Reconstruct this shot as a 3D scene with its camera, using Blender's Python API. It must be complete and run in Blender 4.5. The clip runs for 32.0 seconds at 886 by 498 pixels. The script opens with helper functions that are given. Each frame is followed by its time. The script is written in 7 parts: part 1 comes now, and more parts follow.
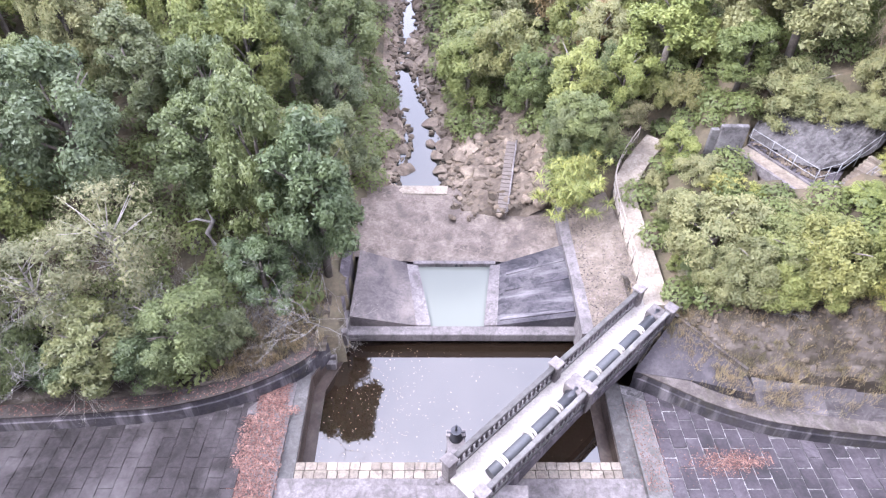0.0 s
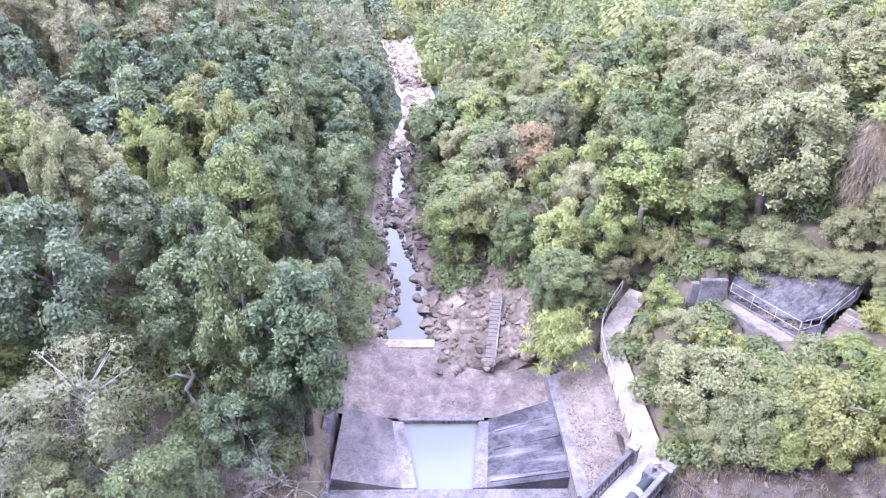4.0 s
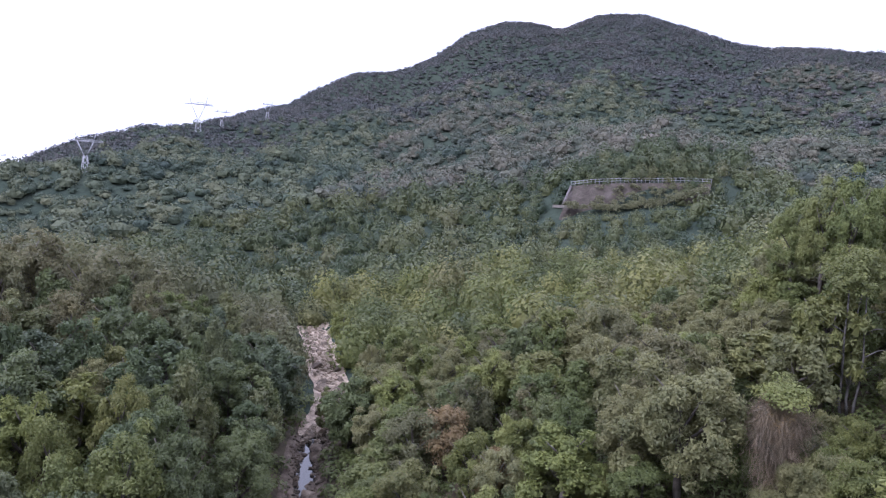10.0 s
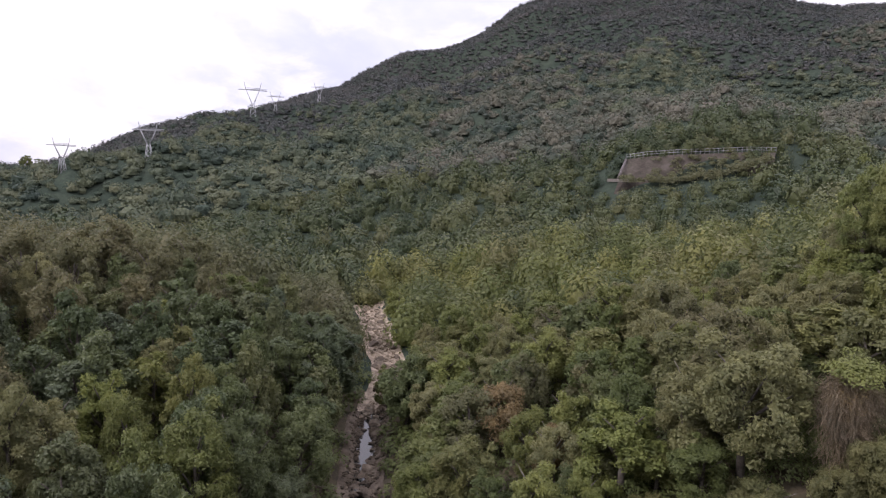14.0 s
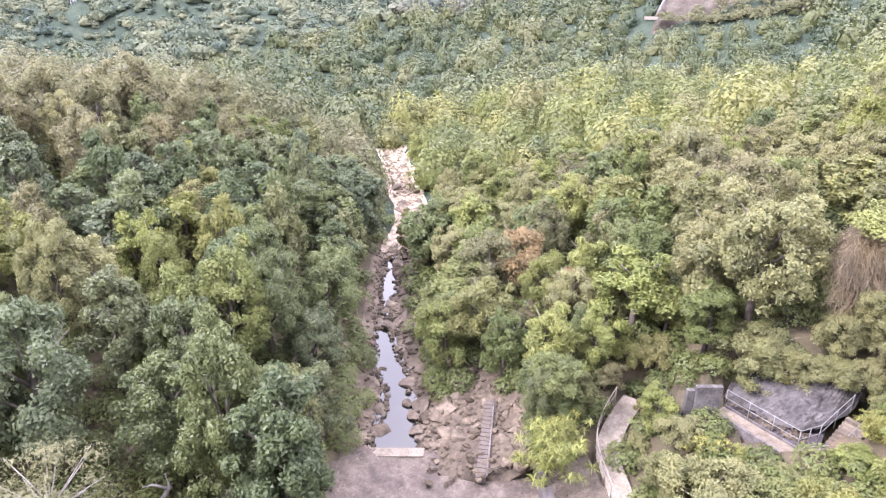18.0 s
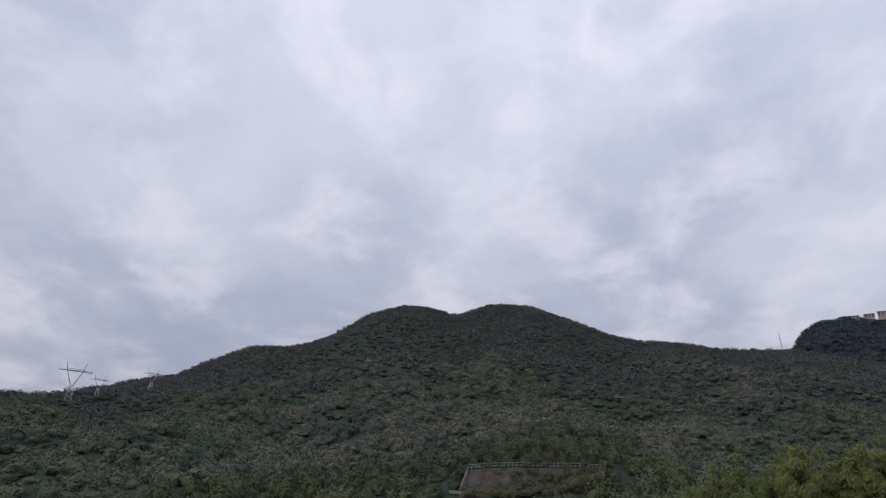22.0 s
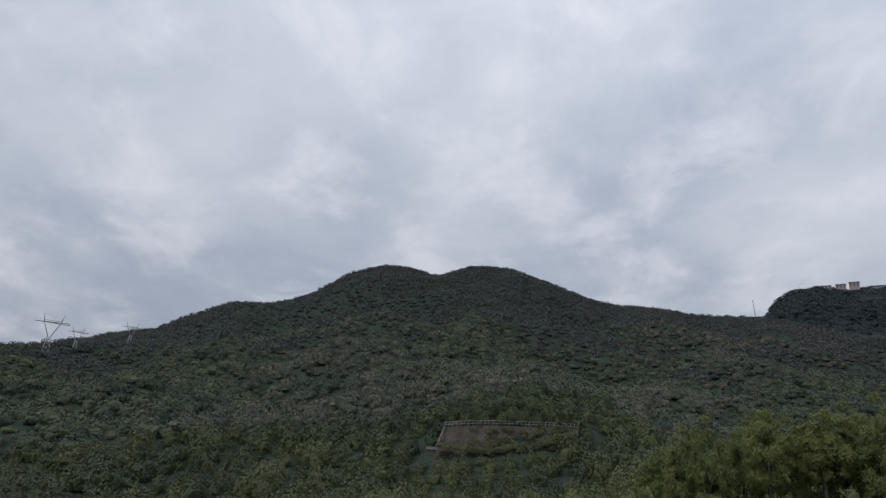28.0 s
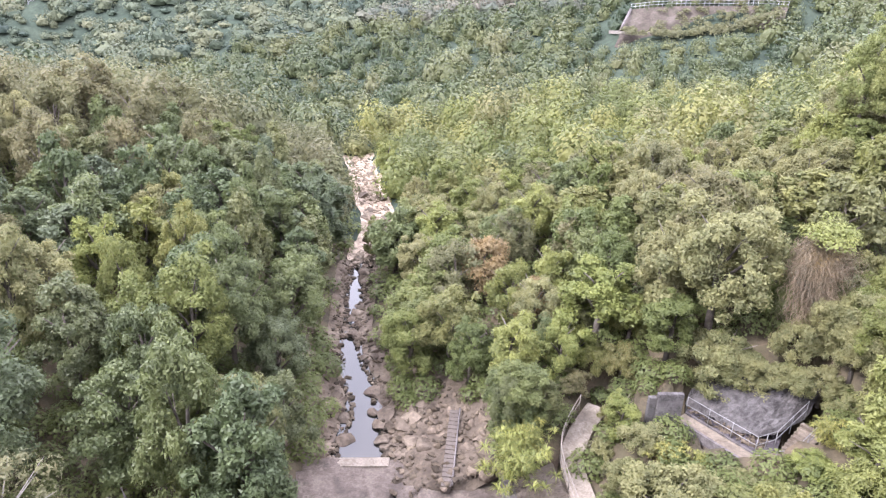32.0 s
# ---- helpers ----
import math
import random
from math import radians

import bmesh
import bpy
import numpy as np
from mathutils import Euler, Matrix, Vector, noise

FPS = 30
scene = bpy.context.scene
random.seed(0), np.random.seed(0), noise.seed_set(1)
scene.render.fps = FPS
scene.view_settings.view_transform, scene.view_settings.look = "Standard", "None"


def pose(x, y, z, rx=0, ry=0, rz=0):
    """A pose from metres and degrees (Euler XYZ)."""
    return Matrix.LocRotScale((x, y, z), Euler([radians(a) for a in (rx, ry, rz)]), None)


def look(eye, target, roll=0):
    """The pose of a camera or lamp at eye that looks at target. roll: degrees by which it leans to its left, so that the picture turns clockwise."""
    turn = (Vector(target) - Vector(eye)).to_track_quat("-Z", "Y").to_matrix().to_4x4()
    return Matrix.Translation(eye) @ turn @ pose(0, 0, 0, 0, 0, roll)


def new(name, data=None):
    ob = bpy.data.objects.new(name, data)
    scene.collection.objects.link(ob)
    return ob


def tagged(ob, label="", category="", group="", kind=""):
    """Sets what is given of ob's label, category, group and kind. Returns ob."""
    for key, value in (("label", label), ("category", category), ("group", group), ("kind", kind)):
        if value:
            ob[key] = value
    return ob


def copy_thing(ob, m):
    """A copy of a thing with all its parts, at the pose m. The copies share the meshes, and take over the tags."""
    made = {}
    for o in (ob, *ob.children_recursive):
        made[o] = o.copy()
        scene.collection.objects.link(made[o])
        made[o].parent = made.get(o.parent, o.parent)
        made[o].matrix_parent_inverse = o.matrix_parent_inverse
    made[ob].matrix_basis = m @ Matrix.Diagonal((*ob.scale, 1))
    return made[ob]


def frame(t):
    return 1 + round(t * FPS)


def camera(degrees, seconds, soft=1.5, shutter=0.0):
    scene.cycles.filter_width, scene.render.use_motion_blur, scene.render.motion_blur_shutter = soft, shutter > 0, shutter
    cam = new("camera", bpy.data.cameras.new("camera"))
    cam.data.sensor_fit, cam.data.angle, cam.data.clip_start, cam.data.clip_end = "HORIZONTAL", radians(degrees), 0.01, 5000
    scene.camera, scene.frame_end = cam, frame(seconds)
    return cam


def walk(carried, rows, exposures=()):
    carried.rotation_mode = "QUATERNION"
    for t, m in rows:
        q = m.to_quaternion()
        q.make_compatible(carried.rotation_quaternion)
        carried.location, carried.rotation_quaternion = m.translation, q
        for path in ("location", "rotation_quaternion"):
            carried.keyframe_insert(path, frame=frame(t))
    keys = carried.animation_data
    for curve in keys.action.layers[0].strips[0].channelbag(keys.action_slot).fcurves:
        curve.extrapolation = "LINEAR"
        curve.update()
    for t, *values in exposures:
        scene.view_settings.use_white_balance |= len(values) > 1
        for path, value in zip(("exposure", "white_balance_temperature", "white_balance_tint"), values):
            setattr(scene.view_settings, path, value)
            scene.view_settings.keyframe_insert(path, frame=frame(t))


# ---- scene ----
# ---- camera and walk ----
EYE_Z = 26.0
cam = camera(70.0, 32.0, soft=1.25)
PATH = [
    (0.0, 46.49, -0.23, -0.09),
    (0.5, 48.22, -0.32, -0.31),
    (1.0, 49.35, -0.15, -0.31),
    (1.5, 50.90, -0.54, -0.50),
    (2.0, 52.95, -1.03, -1.08),
    (2.5, 54.97, -1.03, -1.16),
    (4.5, 62.40, -0.81, -1.11),
    (5.0, 64.70, -0.96, -1.16),
    (5.5, 66.74, -0.89, -0.90),
    (6.0, 69.03, -0.49, -0.41),
    (6.5, 70.95, -0.41, -0.15),
    (7.0, 74.53, -0.44, -0.35),
    (7.5, 78.17, -0.69, -0.08),
    (8.0, 80.17, -1.35, -0.55),
    (8.5, 82.44, -1.25, -2.12),
    (9.0, 83.77, -1.32, -2.77),
    (9.5, 84.95, -2.37, -6.43),
    (10.0, 85.83, -2.71, -8.50),
    (10.5, 86.67, -2.94, -10.97),
    (11.0, 86.86, -2.86, -11.43),
    (11.5, 86.50, -2.33, -10.53),
    (12.0, 85.94, -1.64, -8.49),
    (12.5, 85.73, -1.21, -6.30),
    (13.0, 85.23, -1.17, -4.74),
    (13.5, 84.69, -0.74, -3.87),
    (15.5, 78.02, -2.71, -4.08),
    (16.0, 75.49, -0.89, -4.56),
    (16.5, 72.84, 0.33, -2.30),
    (17.0, 71.37, 0.60, -1.11),
    (17.5, 69.90, -0.54, -1.00),
    (18.0, 69.66, -1.57, -1.65),
    (18.5, 70.38, -1.92, -2.31),
    (19.0, 74.96, -2.61, -3.00),
    (19.5, 84.99, -5.08, -7.63),
    (20.0, 96.04, -4.59, -10.62),
    (20.5, 102.46, -5.03, -15.31),
    (21.0, 106.98, -3.97, -16.91),
    (21.5, 109.79, -3.42, -17.56),
    (22.0, 111.14, -3.37, -17.81),
    (22.5, 111.87, -3.70, -18.15),
    (23.0, 113.98, -3.69, -17.55),
    (23.5, 117.48, -4.08, -18.96),
    (24.0, 117.78, -4.12, -22.40),
    (24.5, 117.16, -4.05, -25.40),
    (26.5, 113.80, -3.82, -28.65),
    (27.0, 110.94, -5.01, -25.10),
    (27.5, 109.02, -4.46, -22.47),
    (28.0, 107.72, -4.24, -19.80),
    (28.5, 101.56, -4.20, -15.89),
    (29.0, 95.01, -3.32, -11.62),
    (29.5, 88.30, -4.39, -8.86),
    (30.0, 83.10, -4.25, -7.47),
    (30.5, 79.41, -3.59, -6.00),
    (31.0, 75.64, -3.16, -5.06),
    (31.5, 72.50, -3.20, -4.57),
    (32.0, 70.52, -2.94, -4.37),
]
EXPOSURES = [
    (0, 2.7, 5600, 22), (2, 2.76, 5350, 20), (5, 2.85, 5000, 39), (6, 2.87, 5050, 41), (7, 2.9, 5000, 42), (8, 2.3, 4950, 42), (9, 1.5, 4950, 42),
    (10, 0.9, 5350, 26), (13, 0.42, 6150, 25), (15.5, 0.4, 6500, 16), (16.5, 1.2, 6800, 18), (17, 1.87, 6550, 19), (17.5, 2.35, 6700, 26),
    (18, 2.6, 5950, 27), (19, 2.95, 5700, 34), (19.5, 2.3, 6000, 26), (20, 1.68, 5350, 30), (20.5, 0.0, 5900, 18), (21, -0.5, 5900, 18),
    (22, -0.7, 5850, 12), (23, -0.92, 5850, 11), (24, -1.08, 5800, 8), (26.5, -0.93, 5780, 7), (28, -0.78, 5900, 6), (29, -0.5, 6150, 4), (30, 0.0, 6300, 7), (31, 0.78, 6400, 15), (31.5, 1.7, 6250, 19), (32, 2.38, 5950, 22)]
walk(cam, [(t, pose(0, 0, EYE_Z, rx, ry, rz)) for t, rx, ry, rz in PATH], EXPOSURES)

# ---- world and sun ----
SUN_ELEVATION, SUN_ROTATION = radians(43), radians(112)


def make_world():
    world = bpy.data.worlds.new("overcast_sky")
    scene.world = world
    world.use_nodes = True
    n, l = world.node_tree.nodes, world.node_tree.links
    n.clear()
    out, bg = n.new("ShaderNodeOutputWorld"), n.new("ShaderNodeBackground")
    sky = n.new("ShaderNodeTexSky")
    sky.sky_type, sky.sun_disc = "NISHITA", False
    sky.sun_elevation, sky.sun_rotation, sky.dust_density = SUN_ELEVATION, SUN_ROTATION, 3.0
    dim = n.new("ShaderNodeMix")
    dim.data_type, dim.blend_type = "RGBA", "MULTIPLY"
    dim.inputs[0].default_value = 1.0
    dim.inputs[7].default_value = (0.09, 0.09, 0.09, 1)
    l.new(sky.outputs[0], dim.inputs[6])
    co = n.new("ShaderNodeTexCoord")
    sep = n.new("ShaderNodeSeparateXYZ")
    l.new(co.outputs["Generated"], sep.inputs[0])
    # clouds lie on a plane overhead: divide by height
    h = n.new("ShaderNodeMath"); h.operation = "MAXIMUM"; h.inputs[1].default_value = 0.0
    l.new(sep.outputs[2], h.inputs[0])
    h2 = n.new("ShaderNodeMath"); h2.operation = "ADD"; h2.inputs[1].default_value = 0.35
    l.new(h.outputs[0], h2.inputs[0])
    div = n.new("ShaderNodeVectorMath"); div.operation = "DIVIDE"
    comb = n.new("ShaderNodeCombineXYZ")
    for k in range(3):
        l.new(h2.outputs[0], comb.inputs[k])
    l.new(co.outputs["Generated"], div.inputs[0]); l.new(comb.outputs[0], div.inputs[1])

    def cloud(scale, detail, lo, hi, shift, distort=0.5):
        m = n.new("ShaderNodeMapping")
        m.inputs["Location"].default_value = shift
        m.inputs["Rotation"].default_value = (0, 0, 0.5)
        m.inputs["Scale"].default_value = (1.0, 0.85, 1.0)
        l.new(div.outputs[0], m.inputs[0])
        t = n.new("ShaderNodeTexNoise")
        t.inputs["Scale"].default_value, t.inputs["Detail"].default_value = scale, detail
        t.inputs["Roughness"].default_value, t.inputs["Distortion"].default_value = 0.57, distort
        l.new(m.outputs[0], t.inputs[0])
        r = n.new("ShaderNodeMapRange")
        r.inputs[1].default_value, r.inputs[2].default_value = lo, hi
        r.interpolation_type = "SMOOTHSTEP"
        l.new(t.outputs[0], r.inputs[0])
        return r.outputs[0]
    big = cloud(1.5, 6, 0.30, 0.66, (5.6, 2.3, 0), 0.3)
    fine = cloud(4.2, 9, 0.42, 0.74, (7.7, 4.2, 0), 0.25)
    a = n.new("ShaderNodeMix"); a.data_type = "RGBA"
    a.inputs[6].default_value, a.inputs[7].default_value = (0.84, 0.86, 0.99, 1), (1.25, 1.23, 1.28, 1)
    l.new(big, a.inputs[0])
    b = n.new("ShaderNodeMix"); b.data_type = "RGBA"
    b.inputs[7].default_value = (1.52, 1.44, 1.46, 1)
    f = n.new("ShaderNodeMath"); f.operation = "MULTIPLY"; f.inputs[1].default_value = 0.88
    l.new(fine, f.inputs[0]); l.new(f.outputs[0], b.inputs[0]); l.new(a.outputs[2], b.inputs[6])
    mixer = n.new("ShaderNodeMix"); mixer.data_type = "RGBA"
    mixer.inputs[0].default_value = 0.88
    l.new(dim.outputs[2], mixer.inputs[6]); l.new(b.outputs[2], mixer.inputs[7])
    l.new(mixer.outputs[2], bg.inputs[0])
    # an overcast sky is brighter overhead than along the horizon
    rise = n.new("ShaderNodeMath"); rise.operation = "MULTIPLY_ADD"
    rise.inputs[1].default_value, rise.inputs[2].default_value = 0.6, 0.7
    l.new(h.outputs[0], rise.inputs[0])
    l.new(rise.outputs[0], bg.inputs[1])
    l.new(bg.outputs[0], out.inputs[0])


make_world()
sun = new("sun", bpy.data.lights.new("sun", "SUN"))
sun.data.energy, sun.data.angle, sun.data.color = 1.5, radians(14), (1.0, 0.96, 0.9)
sun.matrix_world = look((0, 0, 0), (0.78, 0.32, -0.8))


# ---- materials ----
def node_mat(name):
    m = bpy.data.materials.new(name)
    m.use_nodes = True
    n, l = m.node_tree.nodes, m.node_tree.links
    return m, n, l, n["Principled BSDF"]


def ramp(n, stops):
    r = n.new("ShaderNodeValToRGB")
    e = r.color_ramp.elements
    while len(e) < len(stops):
        e.new(0.5)
    for el, (p, c) in zip(e, stops):
        el.position, el.color = p, (*c, 1)
    return r


def noise_tex(n, l, scale, detail=5, rough=0.55, coord=None, distort=0.0):
    t = n.new("ShaderNodeTexNoise")
    t.inputs["Scale"].default_value, t.inputs["Detail"].default_value = scale, detail
    t.inputs["Roughness"].default_value, t.inputs["Distortion"].default_value = rough, distort
    if coord is not None:
        l.new(coord, t.inputs[0])
    return t.outputs[0]


def world_pos(n):
    return n.new("ShaderNodeNewGeometry").outputs["Position"]


def mixc(n, l, fac, a, b, mode="MIX"):
    m = n.new("ShaderNodeMix")
    m.data_type, m.blend_type = "RGBA", mode
    for sock, v in ((0, fac), (6, a), (7, b)):
        if isinstance(v, (int, float)):
            m.inputs[sock].default_value = v
        elif isinstance(v, tuple):
            m.inputs[sock].default_value = (*v, 1)
        else:
            l.new(v, m.inputs[sock])
    return m.outputs[2]


def mathn(n, l, op, a, b=0.0):
    m = n.new("ShaderNodeMath")
    m.operation = op
    for k, v in ((0, a), (1, b)):
        if isinstance(v, (int, float)):
            m.inputs[k].default_value = v
        else:
            l.new(v, m.inputs[k])
    return m.outputs[0]


def mineral(name, dark, mid, light, coarse=0.35, fine=6.0, rough=0.9, bump=0.02, stain=None, stain_amount=0.6, vary=0.25, streak=None, streak_scale=(3.0, 3.0, 0.25), gloss=0.25, island=False):
    """Stone, concrete or soil: two scales of tone, stains with shapes of their own, grain relief, and a tone for each piece."""
    m, n, l, p = node_mat(name)
    pos = world_pos(n)
    big = ramp(n, [(0.3, dark), (0.5, mid), (0.72, light)])
    l.new(noise_tex(n, l, coarse, 6, 0.62, pos, 0.4), big.inputs[0])
    col = big.outputs[0]
    grain = ramp(n, [(0.3, (0.55, 0.55, 0.55)), (0.7, (1.3, 1.3, 1.3))])
    l.new(noise_tex(n, l, fine, 8, 0.7, pos), grain.inputs[0])
    col = mixc(n, l, 0.75, col, grain.outputs[0], "MULTIPLY")
    if stain:
        s = ramp(n, [(0.5, (0, 0, 0)), (0.64, (1, 1, 1))])
        l.new(noise_tex(n, l, coarse * 2.3, 7, 0.65, pos, 1.2), s.inputs[0])
        col = mixc(n, l, mathn(n, l, "MULTIPLY", s.outputs[0], stain_amount), col, stain)
    if streak:
        mp = n.new("ShaderNodeMapping")
        mp.inputs["Scale"].default_value = streak_scale
        l.new(pos, mp.inputs[0])
        s = ramp(n, [(0.5, (0, 0, 0)), (0.66, (1, 1, 1))])
        l.new(noise_tex(n, l, 0.9, 5, 0.6, mp.outputs[0]), s.inputs[0])
        col = mixc(n, l, mathn(n, l, "MULTIPLY", s.outputs[0], 0.7), col, streak)
    if vary:
        rnd = n.new("ShaderNodeNewGeometry").outputs["Random Per Island"] if island else n.new("ShaderNodeObjectInfo").outputs["Random"]
        tone = ramp(n, [(0.0, (1 - vary,) * 3), (1.0, (1 + vary,) * 3)])
        l.new(rnd, tone.inputs[0])
        col = mixc(n, l, 1.0, col, tone.outputs[0], "MULTIPLY")
    l.new(col, p.inputs["Base Color"])
    p.inputs["Roughness"].default_value = rough
    p.inputs["Specular IOR Level"].default_value = gloss
    b = n.new("ShaderNodeBump")
    b.inputs["Strength"].default_value, b.inputs["Distance"].default_value = 0.8, bump
    l.new(noise_tex(n, l, fine * 0.6, 8, 0.7, pos), b.inputs["Height"])
    l.new(b.outputs[0], p.inputs["Normal"])
    return m


def foliage(name, tones, patch=0.16, translucent=0.4, per="object", scatter_leaf=0.36, zone=0.5, gloss=0.26):
    """Leaves: a tone for each tree, patches over the crown, and a scatter leaf by leaf."""
    m, n, l, p = node_mat(name)
    pos = world_pos(n)
    if per == "object":
        pick = n.new("ShaderNodeObjectInfo").outputs["Random"]
    else:
        pick = ramp(n, [(0.33, (0, 0, 0)), (0.67, (1, 1, 1))])
        l.new(noise_tex(n, l, patch, 3, 0.6, pos), pick.inputs[0])
        own = n.new("ShaderNodeAttribute")
        own.attribute_name = "tree_tone"
        pick = mixc(n, l, zone, own.outputs["Fac"], pick.outputs[0], "MIX")
    r = ramp(n, [(k / (len(tones) - 1), c) for k, c in enumerate(tones)])
    l.new(pick, r.inputs[0])
    isl = n.new("ShaderNodeNewGeometry").outputs["Random Per Island"]
    k = scatter_leaf
    leaf = ramp(n, [(0.0, (1 - 0.45 * k, 1 - 0.4 * k, 1 - 0.45 * k)), (1.0, (1 + 0.5 * k, 1 + 0.42 * k, 1 + 0.4 * k))])
    l.new(isl, leaf.inputs[0])
    col = mixc(n, l, 1.0, r.outputs[0], leaf.outputs[0], "MULTIPLY")
    clump = ramp(n, [(0.3, (0.8, 0.83, 0.83)), (0.7, (1.2, 1.17, 1.05))])
    l.new(noise_tex(n, l, 0.8 if per == "object" else 0.25, 3, 0.6, pos), clump.inputs[0])
    col = mixc(n, l, 1.0, col, clump.outputs[0], "MULTIPLY")
    l.new(col, p.inputs["Base Color"])
    p.inputs["Roughness"].default_value = 0.5 if gloss > 0.2 else 0.62
    p.inputs["Specular IOR Level"].default_value = gloss
    if translucent:
        t = n.new("ShaderNodeBsdfTranslucent")
        l.new(col, t.inputs[0])
        mx = n.new("ShaderNodeMixShader")
        mx.inputs[0].default_value = translucent
        l.new(p.outputs[0], mx.inputs[1]); l.new(t.outputs[0], mx.inputs[2])
        l.new(mx.outputs[0], n["Material Output"].inputs[0])
    return m


def plain(name, col, rough=0.6, metal=0.0, fine=8.0):
    m, n, l, p = node_mat(name)
    g = ramp(n, [(0.3, tuple(c * 0.75 for c in col)), (0.7, tuple(min(c * 1.2, 1) for c in col))])
    l.new(noise_tex(n, l, fine, 6, 0.65, world_pos(n)), g.inputs[0])
    l.new(g.outputs[0], p.inputs["Base Color"])
    p.inputs["Roughness"].default_value, p.inputs["Metallic"].default_value = rough, metal
    return m


def water_mat(name, deep, rough=0.03, ior=1.85):
    m, n, l, p = node_mat(name)
    p.inputs["Base Color"].default_value = (*deep, 1)
    p.inputs["Roughness"].default_value = rough
    p.inputs["IOR"].default_value = ior
    b = n.new("ShaderNodeBump")
    b.inputs["Strength"].default_value, b.inputs["Distance"].default_value = 0.05, 0.02
    l.new(noise_tex(n, l, 2.0, 3, 0.5, world_pos(n)), b.inputs["Height"])
    l.new(b.outputs[0], p.inputs["Normal"])
    return m


GREENS = [(0.106, 0.132, 0.051), (0.137, 0.160, 0.057), (0.168, 0.180, 0.059), (0.112, 0.138, 0.065), (0.186, 0.190, 0.067), (0.146, 0.152, 0.073), (0.196, 0.186, 0.080)]
# deep green, darkened further in the colour for the left bank's shade
M_LEAF_DEEP = foliage("leaves_deep_green_shaded", [(0.077, 0.105, 0.050), (0.098, 0.126, 0.055), (0.124, 0.147, 0.057), (0.085, 0.112, 0.066), (0.147, 0.157, 0.067)], gloss=0.42)
M_LEAF = foliage("leaves_broad", GREENS)
M_LEAF_MID = foliage("leaves_forest", [(k * r, k * g, k * b) for k, (r, g, b) in zip((0.78, 0.94, 1.06, 0.83, 1.06, 0.96, 1.06), GREENS)], patch=0.05, per="place", zone=0.2, scatter_leaf=0.4)
M_LEAF_LEFT = foliage("leaves_left_slope", [(0.088, 0.099, 0.056), (0.112, 0.120, 0.063), (0.131, 0.127, 0.072), (0.136, 0.142, 0.072), (0.155, 0.142, 0.083)], patch=0.05, per="place", zone=0.3, scatter_leaf=0.4)
M_LEAF_HEAD = foliage("leaves_valley_head", [(0.039, 0.060, 0.036), (0.056, 0.075, 0.039), (0.074, 0.092, 0.042), (0.095, 0.108, 0.048), (0.114, 0.115, 0.057)], patch=0.03, translucent=0.2, per="place", zone=0.25, scatter_leaf=0.25)
# mountain leaves: distance haze is put into the colour as blue-grey
M_LEAF_FAR_HAZED = foliage("leaves_mountain_hazed", [(0.046, 0.053, 0.056), (0.058, 0.064, 0.065), (0.070, 0.072, 0.072), (0.081, 0.080, 0.078), (0.094, 0.085, 0.085)], patch=0.008, translucent=0, per="place", scatter_leaf=0.12, zone=0.5, gloss=0.12)
# far hill leaves, bluer still: the haze is painted into them
M_LEAF_HAZE = foliage("leaves_far_hill_hazed", [(0.040, 0.052, 0.062), (0.058, 0.070, 0.078)], patch=0.01, translucent=0, per="place", scatter_leaf=0.2, zone=1.0, gloss=0.1)
M_LEAF_LIME = foliage("leaves_lime", [(0.180, 0.206, 0.067), (0.208, 0.224, 0.079)])
M_LEAF_PALE = foliage("leaves_pale", [(0.188, 0.194, 0.093), (0.224, 0.218, 0.109)])
M_LEAF_TALL = foliage("leaves_tall_green", [(0.138, 0.176, 0.066), (0.176, 0.202, 0.076), (0.206, 0.220, 0.086)])
M_LEAF_RUST = foliage("leaves_rust", [(0.215, 0.150, 0.080), (0.230, 0.176, 0.094)])
M_LEAF_BLADE = foliage("leaves_blade", [(0.150, 0.165, 0.048), (0.215, 0.205, 0.066)], translucent=0.25, scatter_leaf=0.9)
M_LEAF_GREY = foliage("leaves_grey_brown", [(0.140, 0.144, 0.076), (0.170, 0.158, 0.086)])
M_BARK = mineral("bark", (0.06, 0.05, 0.04), (0.11, 0.095, 0.08), (0.17, 0.15, 0.13), 2.0, 20.0, bump=0.02)
M_BARE = mineral("pale_twigs", (0.158, 0.144, 0.130), (0.216, 0.202, 0.180), (0.288, 0.266, 0.238), 2.0, 20.0, bump=0.01)
M_SOIL = mineral("forest_floor", (0.045, 0.038, 0.026), (0.074, 0.061, 0.038), (0.126, 0.095, 0.062), 0.5, 5.0, bump=0.05, stain=(0.074, 0.068, 0.038), vary=0)
M_CONC = mineral("pale_concrete", (0.098, 0.087, 0.084), (0.138, 0.123, 0.119), (0.178, 0.161, 0.156), 0.7, 9.0, bump=0.01, stain=(0.058, 0.051, 0.048), stain_amount=0.6, streak=(0.067, 0.059, 0.056))
M_DECK = mineral("bleached_concrete", (0.278, 0.253, 0.224), (0.348, 0.316, 0.280), (0.401, 0.367, 0.323), 0.8, 9.0, bump=0.006, stain=(0.216, 0.194, 0.165), stain_amount=0.4)
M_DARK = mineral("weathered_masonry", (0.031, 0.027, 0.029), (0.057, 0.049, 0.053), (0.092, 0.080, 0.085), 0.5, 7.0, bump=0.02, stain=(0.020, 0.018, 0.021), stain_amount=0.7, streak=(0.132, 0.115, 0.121))
